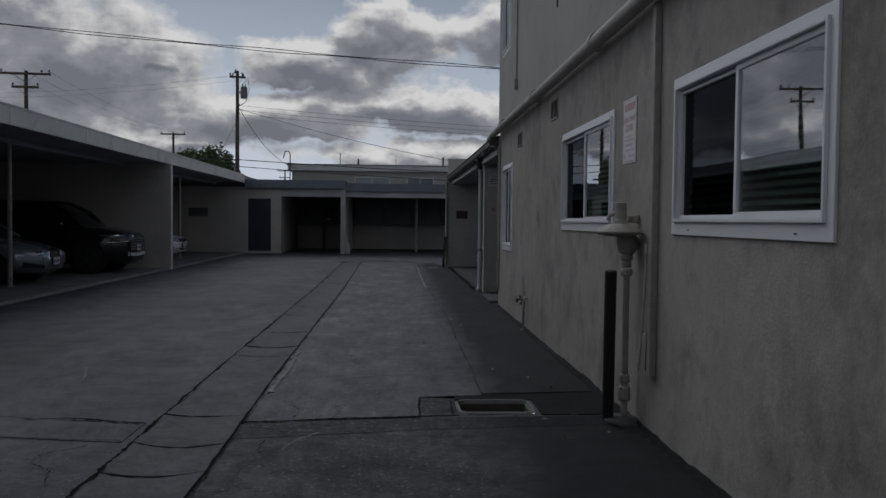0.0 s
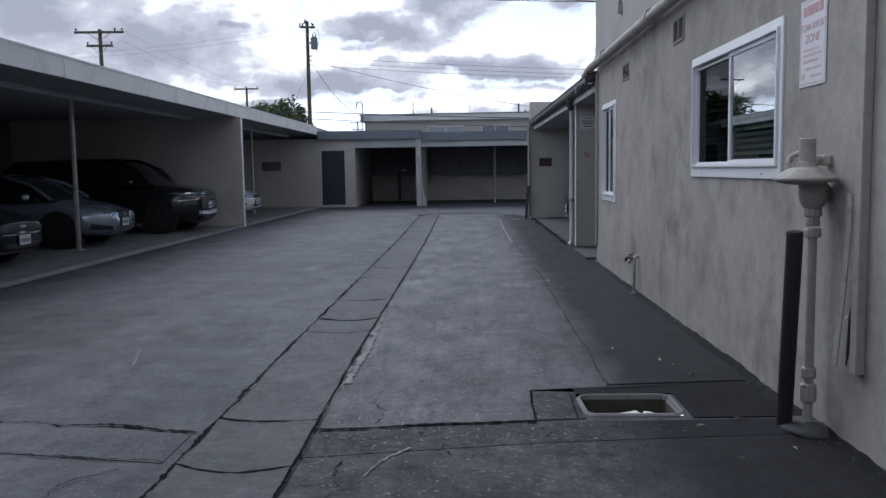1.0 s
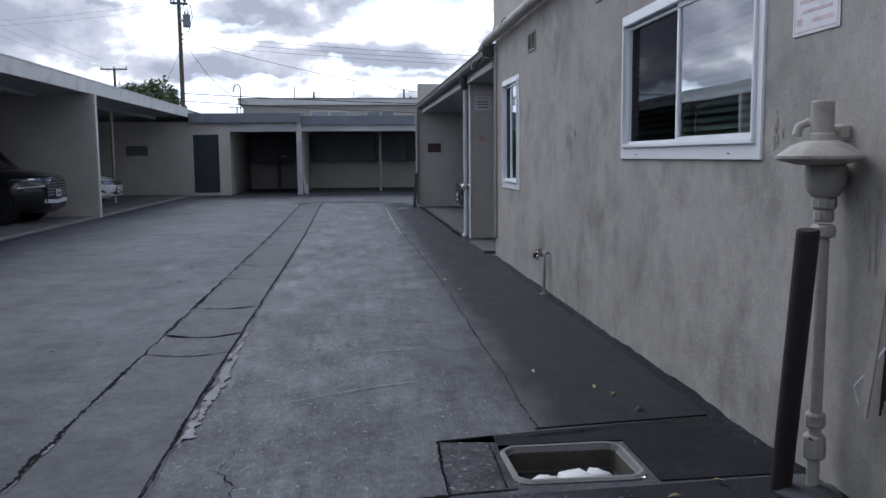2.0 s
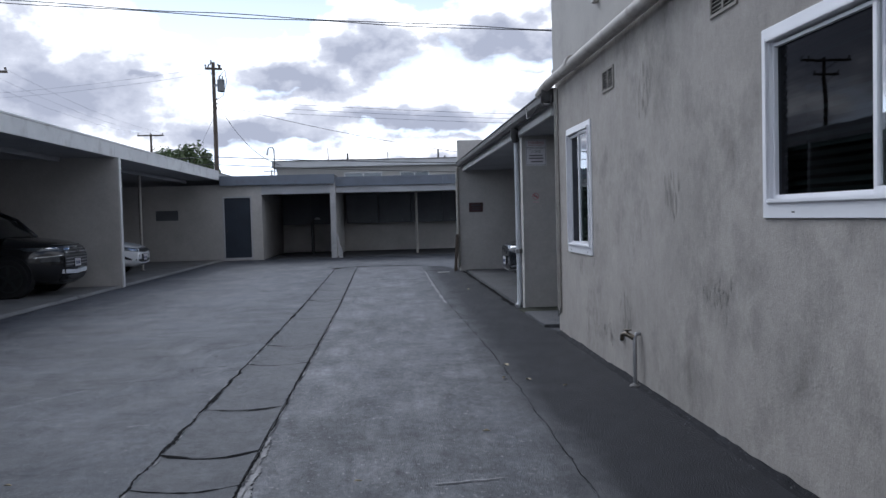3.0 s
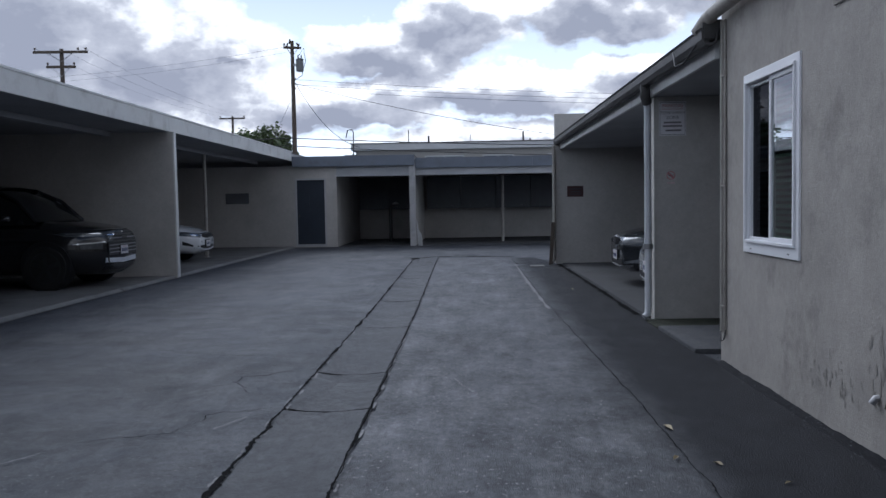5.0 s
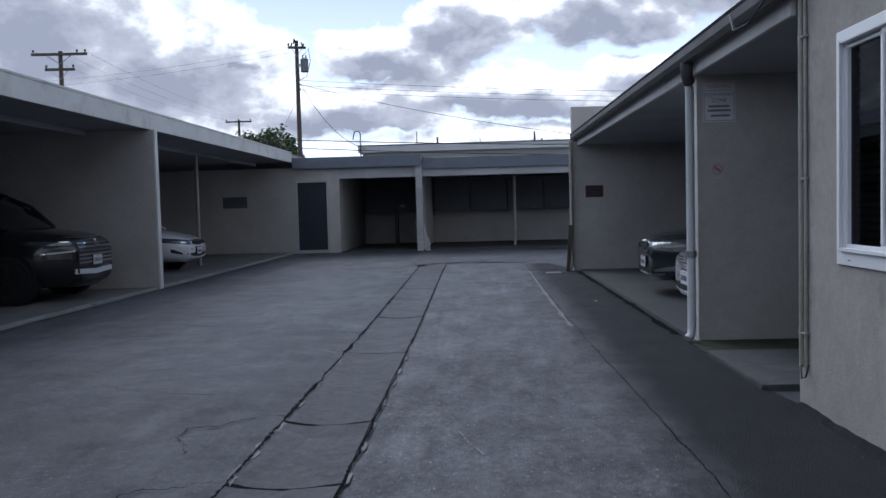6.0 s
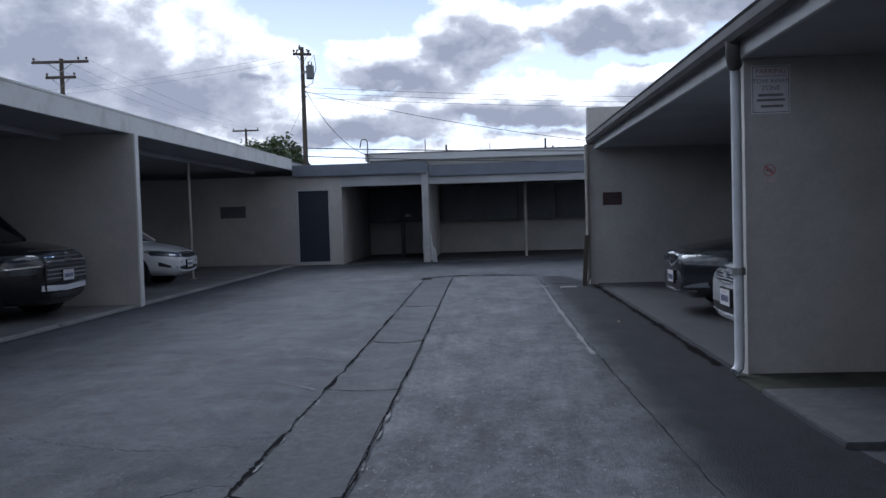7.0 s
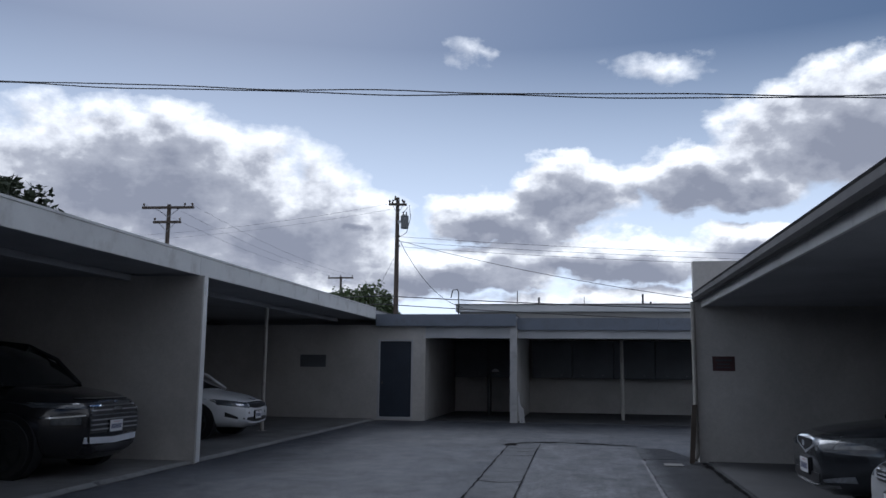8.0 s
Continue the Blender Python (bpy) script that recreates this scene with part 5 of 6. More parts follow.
def build_east_carport():
    x, y0, y1, back = 1.86, 14.63, 26.1, 8.6
    cp = thing("carport", (5, 20, 0), "low stucco carport with dark rain gutter beside the building", "carport", "carports round the court")
    bm = bmesh.new()
    box(bm, x + 0.03, back, y0 + 0.02, y1, 2.585, 2.74)
    part("roof", bm, "soffit", cp)
    bm = bmesh.new()
    box(bm, x - 0.02, back, y0 + 0.01, y1, 2.745, 2.79)
    part("roof_cover", bm, "roof_felt", cp)
    for a, b in ((y0, 20.4), (20.4, y1)):
        bm = bmesh.new()
        box(bm, x - 0.01, x + 0.03, a + 0.002, b - 0.002, 2.57, 2.74, 0.004)
        part("fascia_board", bm, "white_paint", cp)
    # rolled gutter
    bm = bmesh.new()
    prof = [(0.0, 0.13), (-0.012, 0.02), (-0.05, 0.0), (-0.11, 0.005), (-0.135, 0.05), (-0.14, 0.115), (-0.155, 0.135), (-0.135, 0.14), (-0.125, 0.11), (-0.115, 0.03), (-0.05, 0.015), (-0.02, 0.03), (-0.012, 0.13)]
    rows = [[bm.verts.new((x - 0.012 + px, yy, 2.665 + pz)) for px, pz in prof] for yy in (y0 - 0.1, y1 + 0.06)]
    for k in range(len(prof)):
        bm.faces.new((rows[0][k - 1], rows[0][k], rows[1][k], rows[1][k - 1]))
    bm.faces.new(rows[0])
    bm.faces.new(rows[1])
    part("gutter", bm, "gutter_dark", cp, "dark metal rain gutter")
    for y, top in ((17.19, 2.57), (26.1, 3.36)):
        bm = bmesh.new()
        if top < 3:
            box(bm, x + 0.06, back, y, y + 0.2, 0, 2.58)
        else:
            box(bm, 1.74, back, y, y + 0.2, 0, top)
        part("partition_wall", bm, "stucco_carport", cp)
    # this back wall is coloured dark too, to deepen the stalls' shade
    bm = bmesh.new()
    box(bm, back, back + 0.2, y0, 35.7, 0, 2.9)
    part("back_wall", bm, "dark_boards", cp, "dark boarded back wall")
    post(cp, 4.6, 22.6, 0.03, 2.58, 0.045)
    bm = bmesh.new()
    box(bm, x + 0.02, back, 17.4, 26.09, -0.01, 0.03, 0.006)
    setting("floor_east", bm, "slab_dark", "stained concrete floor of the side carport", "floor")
    bm = bmesh.new()
    box(bm, 1.80, 4.2, 15.06, 16.5, -0.01, 0.045, 0.008)
    setting("pavement_step", bm, "concrete", "pale concrete path slab between building and carport", "pavement")
    bm = bmesh.new()
    box(bm, 1.80, 5.0, 16.52, 17.18, -0.01, 0.02)
    setting("planting_strip", bm, "moss", "mossy dark strip at the carport wall's foot", "ground", kind="structure")
    # white downspout at the near partition
    dn = thing("downspout", (1.83, 17.12, 0), "white painted rain downspout with a dark strap", "downspout")
    dx, dy = 1.83, 17.11
    bm = bmesh.new()
    tube(bm, [(x - 0.08, 17.0, 2.68), (x - 0.08, 17.0, 2.60), (dx, dy, 2.45), (dx, dy, 0.16), (dx - 0.01, dy - 0.01, 0.09), (dx - 0.05, dy - 0.03, 0.055)], 0.040, 14)
    part("pipe", bm, "white_pipe", dn, smooth=50)
    bm = bmesh.new()
    tube(bm, [(x - 0.08, 17.0, 2.72), (x - 0.08, 17.0, 2.56), (x - 0.05, 17.05, 2.50)], 0.056, 14)
    part("elbow", bm, "gutter_dark", dn, smooth=50)
    bm = bmesh.new()
    tube(bm, [(dx, dy, 0.84), (dx, dy, 0.90)], 0.056, 14)
    part("strap", bm, "galvanised", dn, smooth=50)
    # far downspout and leaning plank on the parapet wall
    d2 = thing("downspout", (1.69, 26.02, 0), "thin painted rain downspout at the wall end", "downspout")
    bm = bmesh.new()
    tube(bm, [(1.70, 26.0, 2.66), (1.70, 26.02, 2.5), (1.70, 26.03, 0.14), (1.66, 25.98, 0.06)], 0.038, 12)
    part("pipe", bm, "painted_pipe", d2, smooth=50)
    bm = bmesh.new()
    v = [(1.56, 25.9), (1.64, 25.9), (1.64, 25.94), (1.56, 25.94)]
    lo = [bm.verts.new((a, b, 0.012)) for a, b in v]
    hi = [bm.verts.new((a + 0.07, b + 0.06, 0.95)) for a, b in v]
    bm.faces.new(lo)
    bm.faces.new(hi)
    for j in range(4):
        bm.faces.new((lo[j - 1], lo[j], hi[j], hi[j - 1]))
    tagged(new("leaning_plank", mesh_of(bm, "wood_pole")), "dark wooden plank leaning at the wall end", "plank")
    bm = bmesh.new()
    box(bm, 1.12, 1.42, 25.4, 25.75, 0.0, 0.022, 0.006)
    tagged(new("utility_cover", mesh_of(bm, "concrete_pale")), "small pale concrete utility cover in the pavement", "cover")


build_west_carport()
build_back_carport()
build_east_carport()


# ---------------------------------------------------------------- parked cars


def build_car(name, label, paint, at, heading, spec):
    """A parked car, nose along its own +x at the origin. spec: length, half width, nose, cowl, belt and roof heights, and its face."""
    L, W, hn, hc, hb, H = spec["size"]
    car = new(name)
    WORLD[car] = Matrix.Identity(4)
    tagged(car, label, "car", "cars parked in the carports")
    sharp = spec.get("square", 4.0)

    def sect(s):
        k = min(max(s / 0.8, 0), 1)
        w = W * (0.60 + 0.40 * (1 - (1 - k) ** 2.4))
        k2 = min(max(s / 0.16, 0), 1)
        zt = (hn - 0.07 * (1 - k2) ** 2) if s < 0.16 else hn + (hc - hn) * min(1, (s - 0.16) / 1.0) ** 0.75
        if s > 1.3:
            zt = hc + (hb - hc) * min(1, (s - 1.3) / 1.2)
        zb = 0.30 - 0.09 * k2
        r = L - s
        if r < 0.6:
            w *= 0.82 + 0.18 * (1 - (1 - r / 0.6) ** 2)
            zb += 0.14 * (1 - r / 0.6)
            zt -= 0.10 * (1 - r / 0.6) ** 2
        return w, zb, zt

    def inside(s, y, z):
        w, zb, zt = sect(s)
        h, c = (zt - zb) / 2, (zt + zb) / 2
        return abs(y / w) ** sharp + abs((z - c) / h) ** sharp <= 1

    def nose(y, z):
        lo, hi = 0.0, 1.2
        if inside(0, y, z):
            return 0.0
        for _ in range(22):
            mid = (lo + hi) / 2
            lo, hi = (lo, mid) if inside(mid, y, z) else (mid, hi)
        return hi

    bm = bmesh.new()
    stations = [0, 0.03, 0.08, 0.16, 0.26, 0.4, 0.56, 0.72, 0.95, 1.15, 1.3, 1.7, 2.2, 2.9, 3.5, L - 0.6, L - 0.35, L - 0.15, L - 0.04, L]
    n = 36
    rings = []
    for s in sorted(stations):
        w, zb, zt = sect(s)
        h, c = (zt - zb) / 2, (zt + zb) / 2
        ring = []
        for j in range(n):
            q = 2 * math.pi * (j + 0.5) / n
            cy, cz = math.cos(q), math.sin(q)
            ring.append(bm.verts.new((-s, w * math.copysign(abs(cy) ** (2 / sharp), cy), c + h * math.copysign(abs(cz) ** (2 / sharp), cz))))
        rings.append(ring)
    for a, b in zip(rings, rings[1:]):
        for j in range(n):
            bm.faces.new((a[j], a[(j + 1) % n], b[(j + 1) % n], b[j]))
    bm.faces.new(rings[0])
    bm.faces.new(rings[-1])
    body = part("body", bm, paint, car, smooth=60)

    def patch(name, y0, y1, lo, hi, mat, off=0.006, nu=10, nv=4, parent=None, label="", thick=0.016):
        """A skin piece on the car's face; lo and hi are heights, or functions of 0..1 across it."""
        lof = lo if callable(lo) else (lambda u: lo)
        hif = hi if callable(hi) else (lambda u: hi)
        b = bmesh.new()
        g = {}
        for i in range(nu + 1):
            for j in range(nv + 1):
                u = i / nu
                y = y0 + (y1 - y0) * u
                z = lof(u) + (hif(u) - lof(u)) * j / nv
                g[i, j] = b.verts.new((-nose(y, z) + off, y, z))
        for i in range(nu):
            for j in range(nv):
                b.faces.new((g[i, j], g[i + 1, j], g[i + 1, j + 1], g[i, j + 1]))
        rim = [g[i, 0] for i in range(nu + 1)] + [g[nu, j] for j in range(1, nv + 1)] + [g[i, nv] for i in range(nu - 1, -1, -1)] + [g[0, j] for j in range(nv - 1, 0, -1)]
        back = [b.verts.new(v.co - Vector((thick, 0, 0))) for v in rim]
        for k in range(len(rim)):
            b.faces.new((rim[k - 1], rim[k], back[k], back[k - 1]))
        return part(name, b, mat, parent or car, label, smooth=40)

    # greenhouse
    c0, roof0, roof1, tail = spec.get("cabin", (1.05, 1.95, L - 1.6, L - 0.7))
    bm = bmesh.new()
    rings = []
    for s, f in ((c0, 0.0), ((c0 + roof0) / 2, 0.56), (roof0, 0.94), (roof0 + 0.35, 1.0), ((roof0 + roof1) / 2, 1.0), (roof1, 0.95), ((roof1 + tail) / 2, 0.55), (tail, 0.0)):
        zb = hb - 0.06
        zt = zb + 0.05 + (H - zb - 0.05) * f
        wl, wu = 0.90 * W, (0.90 - 0.20 * f) * W
        ring = [(-wl, zb), (-(wl + wu) / 2 - 0.01, (zb + zt) / 2), (-wu, zt - 0.05 * f), (-wu * 0.85, zt), (0, zt + 0.025 * f), (wu * 0.85, zt), (wu, zt - 0.05 * f), ((wl + wu) / 2 + 0.01, (zb + zt) / 2), (wl, zb)]
        rings.append([bm.verts.new((-s, y, z)) for y, z in ring])
    for a, b in zip(rings, rings[1:]):
        for j in range(8):
            bm.faces.new((a[j], a[j + 1], b[j + 1], b[j]))
    part("glazing", bm, "car_glass", car, "dark tinted windows", smooth=50)
    bm = bmesh.new()
    rows = []
    for s, f in ((roof0 - 0.02, 0.95), (roof0 + 0.35, 1.0), ((roof0 + roof1) / 2, 1.0), (roof1 + 0.05, 0.94)):
        zt = hb - 0.01 + (H - hb + 0.01) * f + 0.008
        wu = 0.70 * W
        rows.append([bm.verts.new((-s, y, z)) for y, z in ((-wu - 0.012, zt - 0.07), (-wu * 0.86, zt), (0, zt + 0.026), (wu * 0.86, zt), (wu + 0.012, zt - 0.07))])
    for a, b in zip(rows, rows[1:]):
        for j in range(4):
            bm.faces.new((a[j], a[j + 1], b[j + 1], b[j]))
    bmesh.ops.solidify(bm, geom=bm.faces[:], thickness=0.02)
    part("roof", bm, paint, car, smooth=50)
    for sy in (-1, 1):
        bm = bmesh.new()
        tube(bm, [(-c0 - 0.02, sy * 0.885 * W, hb - 0.01), (-(c0 + roof0) / 2, sy * 0.80 * W, (hb + H) / 2 + 0.05), (-roof0 - 0.05, sy * 0.705 * W, H - 0.05)], 0.035, 8)
        part("pillar", bm, paint, car, smooth=50)
        bm = bmesh.new()
        b2 = bmesh.new()
        bmesh.ops.create_icosphere(b2, subdivisions=2, radius=1)
        for v in b2.verts:
            v.co = Vector((v.co.x * 0.07 - c0 - 0.42, v.co.y * 0.115 + sy * (W + 0.07), v.co.z * 0.07 + hb + 0.05))
        join(bm, b2)
        part("mirror", bm, spec.get("mirror", paint), car, smooth=True)
    # wheels
    R = spec.get("wheel", 0.325)
    for s in (spec.get("axle", 0.92), L - 0.95):
        for sy in (-1, 1):
            wv = sect(s)[0]
            bm = bmesh.new()
            tube(bm, [(-s, sy * (wv - 0.20), R + 0.02), (-s, sy * (wv + 0.006), R + 0.02)], R + 0.055, 26)
            part("wheel_arch", bm, "black_trim", car, smooth=40)
            bm = bmesh.new()
            tube(bm, [(-s, sy * (wv - 0.19), R), (-s, sy * (wv - 0.01), R), (-s, sy * (wv + 0.016), R)], [R, R, R - 0.025], 28)
            wh = part("wheel", bm, "tyre", car, smooth=40)
            bm = bmesh.new()
            tube(bm, [(-s, sy * (wv + 0.008), R), (-s, sy * (wv + 0.020), R)], R * 0.17, 14)
            for k in range(5):
                q = 2 * math.pi * k / 5 + 0.3
                d, e = Vector((math.cos(q), 0, math.sin(q))), Vector((-math.sin(q), 0, math.cos(q)))
                o = Vector((-s, sy * (wv + 0.019), R))
                v = [bm.verts.new(o + d * a + e * b) for a, b in ((0.04, -0.028), (R * 0.66, -0.04), (R * 0.66, 0.04), (0.04, 0.028))]
                bm.faces.new(v)
            rr = [[bm.verts.new((-s + r * math.cos(2 * math.pi * j / 28), sy * (wv + 0.0185), R + r * math.sin(2 * math.pi * j / 28))) for j in range(28)] for r in (R * 0.64, R * 0.72)]
            for j in range(28):
                bm.faces.new((rr[0][j - 1], rr[0][j], rr[1][j], rr[1][j - 1]))
            part("rim", bm, "rim", wh, "alloy spoked rim")
    spec["face"](patch, W, car)
    # number plate with unreadable marks
    py, pz = spec.get("plate", (0.0, 0.48))
    px = -nose(py, pz) + 0.03
    bm = bmesh.new()
    box(bm, px - 0.035, px, py - 0.17, py + 0.17, pz - 0.09, pz + 0.09, 0.004)
    pl = part("plate_holder", bm, "black_trim", car)
    bm = bmesh.new()
    box(bm, px, px + 0.004, py - 0.152, py + 0.152, pz - 0.076, pz + 0.076, 0.001)
    part("number_plate", bm, "plate_white", pl, "white plate with blurred dark bars")
    bm = bmesh.new()
    for q in range(7):
        x = py - 0.122 + 0.036 * q
        box(bm, px + 0.004, px + 0.006, x, x + 0.022, pz - 0.038, pz + 0.022)
    part("plate_bar", bm, "plate_mark", pl)
    bm = bmesh.new()
    box(bm, px + 0.004, px + 0.006, py - 0.07, py + 0.07, pz + 0.045, pz + 0.06)
    part("plate_bar", bm, "sign_red_faded", pl)
    car.matrix_basis = Matrix.Translation(at) @ Matrix.Rotation(radians(heading), 4, "Z")
    return car


def face_compact(patch, W, car):
    g = patch("grille", -0.42, 0.42, lambda u: 0.60 + 0.03 * abs(2 * u - 1), lambda u: 0.725 - 0.015 * abs(2 * u - 1), "black_trim", 0.008, label="narrow black mesh grille")
    patch("grille_trim", -0.44, 0.44, lambda u: 0.722 - 0.012 * abs(2 * u - 1), lambda u: 0.742 - 0.012 * abs(2 * u - 1), "chrome", 0.014, parent=g)
    patch("badge", -0.07, 0.07, 0.758, 0.79, "chrome", 0.006, 4, 2)
    for sy in (-1, 1):
        h = patch("headlight", sy * 0.46, sy * W * 0.95, lambda u: 0.61 + 0.07 * u, lambda u: 0.725 + 0.075 * u, "headlamp_dark", 0.006, 12, 4, label="swept-back clear headlight")
        patch("lamp", sy * 0.55, sy * 0.66, 0.665, 0.735, "chrome", 0.011, 4, 3, h)
        patch("fog_slot", sy * 0.66, sy * 0.80, lambda u: 0.40 + 0.05 * u, lambda u: 0.44 + 0.1 * u, "black_trim", 0.005)
        patch("tow_cover", sy * 0.40, sy * 0.44, 0.50, 0.54, "black_trim", 0.004, 2, 2)
    patch("lower_intake", -0.58, 0.58, lambda u: 0.33 + 0.07 * abs(2 * u - 1) ** 2, lambda u: 0.435 - 0.01 * abs(2 * u - 1), "black_trim", 0.006, 14)
    patch("bumper_lip", -0.64, 0.64, lambda u: 0.30 + 0.05 * abs(2 * u - 1) ** 2, lambda u: 0.325 + 0.07 * abs(2 * u - 1) ** 2, "white_pipe", 0.012, 14)


def face_suv(patch, W, car):
    g = patch("grille", -0.58, 0.58, lambda u: 0.56, lambda u: 0.98 - 0.03 * abs(2 * u - 1), "black_trim", 0.008, 14, label="tall black slatted grille")
    for k in range(6):
        z = 0.60 + 0.062 * k
        patch("slat", -0.56, 0.56, z, z + 0.018, "chrome" if k in (3, 5) else "galvanised", 0.024, 14, 1, g)
    patch("badge", -0.10, 0.10, 0.85, 0.89, "chrome", 0.036, 4, 2, g)
    patch("bonnet_trim", -0.60, 0.60, 1.005, 1.022, "chrome", 0.010, 14, 1)
    for sy in (-1, 1):
        h = patch("headlight", sy * 0.60, sy * W * 0.955, lambda u: 0.88 + 0.02 * u, lambda u: 0.95 + 0.02 * u, "headlamp_dark", 0.008, 12, 3, label="slim daytime light strip")
        patch("light_strip", sy * 0.62, sy * W * 0.93, 0.94, 0.955, "chrome", 0.014, 10, 1, h)
        patch("lamp", sy * 0.66, sy * W * 0.90, 0.68, 0.80, "headlamp_dark", 0.006, 8, 4, label="main headlight in a dark pocket")
        patch("crease", sy * 0.62, sy * W * 0.95, lambda u: 0.79 - 0.03 * u, lambda u: 0.81 - 0.03 * u, "chrome", 0.010, 8, 1)
    patch("skid_plate", -0.62, 0.62, lambda u: 0.41 + 0.03 * abs(2 * u - 1), lambda u: 0.49 + 0.03 * abs(2 * u - 1), "white_pipe", 0.012, 14, label="silver lower bumper trim")
    patch("lower_intake", -0.6, 0.6, 0.29, 0.40, "black_trim", 0.008, 12)


def face_sedan(patch, W, car):
    g = patch("grille", -0.25, 0.25, lambda u: 0.55 + 0.0 * u, lambda u: 0.705, "black_trim", 0.010, 8, label="shield-shaped dark grille")
    for k in range(4):
        patch("slat", -0.23, 0.23, 0.57 + 0.033 * k, 0.578 + 0.033 * k, "car_grey_dark", 0.018, 8, 1, g)
    patch("badge", -0.05, 0.05, 0.60, 0.66, "chrome", 0.028, 4, 3, g)
    patch("grille_trim", -0.27, 0.27, 0.703, 0.722, "chrome", 0.016, 8, 1, g)
    for sy in (-1, 1):
        h = patch("headlight", sy * 0.40, sy * W * 0.955, lambda u: 0.575 + 0.06 * u, lambda u: 0.68 + 0.06 * u, "headlamp", 0.007, 12, 4, label="clear wrap-around headlight")
        patch("lamp", sy * 0.50, sy * 0.60, 0.61, 0.68, "chrome", 0.012, 4, 3, h)
        patch("fog_pocket", sy * 0.50, sy * 0.78, lambda u: 0.33 + 0.03 * u, lambda u: 0.39 + 0.08 * u, "black_trim", 0.006)
    patch("lower_intake", -0.36, 0.36, lambda u: 0.31, lambda u: 0.41, "black_trim", 0.008, 10)
    patch("bumper_lip", -0.66, 0.66, lambda u: 0.265 + 0.05 * abs(2 * u - 1) ** 2, lambda u: 0.285 + 0.05 * abs(2 * u - 1) ** 2, "car_silver_blue", 0.012, 14, 1)


def face_coupe(patch, W, car):
    g = patch("grille", -0.55, 0.55, lambda u: 0.555 + 0.01 * abs(2 * u - 1), lambda u: 0.70 - 0.02 * abs(2 * u - 1), "black_trim", 0.008, 12, label="wide black mesh grille")
    patch("badge", -0.08, 0.08, 0.615, 0.655, "chrome", 0.016, 5, 2, g)
    patch("bonnet_edge", -0.60, 0.60, 0.722, 0.732, "chrome", 0.006, 12, 1)
    patch("bumper_edge", -0.74, 0.74, lambda u: 0.50 + 0.03 * abs(2 * u - 1), lambda u: 0.515 + 0.03 * abs(2 * u - 1), "chrome", 0.010, 14, 1)
    for sy in (-1, 1):
        patch("headlight", sy * 0.58, sy * W * 0.94, lambda u: 0.60 + 0.03 * u, lambda u: 0.69 + 0.02 * u, "headlamp_dark", 0.006, 10, 3, label="narrow dark headlight")
    patch("lower_intake", -0.55, 0.55, 0.30, 0.38, "black_trim", 0.006, 12)
    patch("splitter", -0.72, 0.72, lambda u: 0.235 + 0.02 * abs(2 * u - 1), lambda u: 0.26 + 0.02 * abs(2 * u - 1), "galvanised", 0.05, 14, 1, thick=0.10, label="pale front splitter lip")


def face_crossover(patch, W, car):
    patch("grille_surround", -0.34, 0.34, lambda u: 0.60 + 0.10 * abs(2 * u - 1), lambda u: 0.80 - 0.02 * abs(2 * u - 1), "chrome", 0.010, 10, label="bright chrome grille surround")
    g = patch("grille", -0.26, 0.26, lambda u: 0.64 + 0.07 * abs(2 * u - 1), lambda u: 0.765, "black_trim", 0.018, 8, label="dark mesh grille")
    patch("badge", -0.05, 0.05, 0.68, 0.74, "chrome", 0.030, 4, 3, g)
    patch("bonnet_trim", -0.55, 0.55, 0.805, 0.835, "chrome", 0.008, 12, 1)
    for sy in (-1, 1):
        h = patch("headlight", sy * 0.42, sy * W * 0.955, lambda u: 0.67 + 0.05 * u, lambda u: 0.79 + 0.05 * u, "headlamp_dark", 0.007, 12, 4, label="large clear wrap-around headlight")
        patch("lamp", sy * 0.52, sy * 0.64, 0.70, 0.78, "headlamp_dark", 0.013, 4, 3, h)
        patch("fog_pocket", sy * 0.55, sy * 0.78, lambda u: 0.36 + 0.02 * u, lambda u: 0.385 + 0.06 * u, "headlamp", 0.008, label="pale fog light trim")
    patch("lower_intake", -0.48, 0.48, 0.33, 0.43, "black_trim", 0.007, 12)
    patch("bumper_lip", -0.66, 0.66, lambda u: 0.275 + 0.04 * abs(2 * u - 1) ** 2, lambda u: 0.30 + 0.04 * abs(2 * u - 1) ** 2, "galvanised", 0.012, 14, 1)


def face_hybrid(patch, W, car):
    g = patch("grille", -0.36, 0.36, lambda u: 0.63 + 0.03 * abs(2 * u - 1), lambda u: 0.78, "chrome", 0.010, 10, label="chrome slatted grille")
    for k in range(4):
        patch("slat", -0.33, 0.33, 0.652 + 0.032 * k, 0.668 + 0.032 * k, "black_trim", 0.016, 8, 1, g)
    patch("badge", -0.05, 0.05, 0.68, 0.74, "chrome", 0.026, 4, 3, g)
    for sy in (-1, 1):
        h = patch("headlight", sy * 0.44, sy * W * 0.955, lambda u: 0.67 + 0.05 * u, lambda u: 0.79 + 0.06 * u, "headlamp", 0.007, 12, 4, label="clear wrap-around headlight")
        patch("lamp", sy * 0.52, sy * 0.64, 0.70, 0.77, "chrome", 0.013, 4, 3, h)
    patch("lower_intake", -0.5, 0.5, 0.35, 0.43, "black_trim", 0.007, 12)
    patch("bumper_lip", -0.64, 0.64, lambda u: 0.29 + 0.05 * abs(2 * u - 1) ** 2, lambda u: 0.33 + 0.05 * abs(2 * u - 1) ** 2, "car_pearl", 0.014, 14, 1)


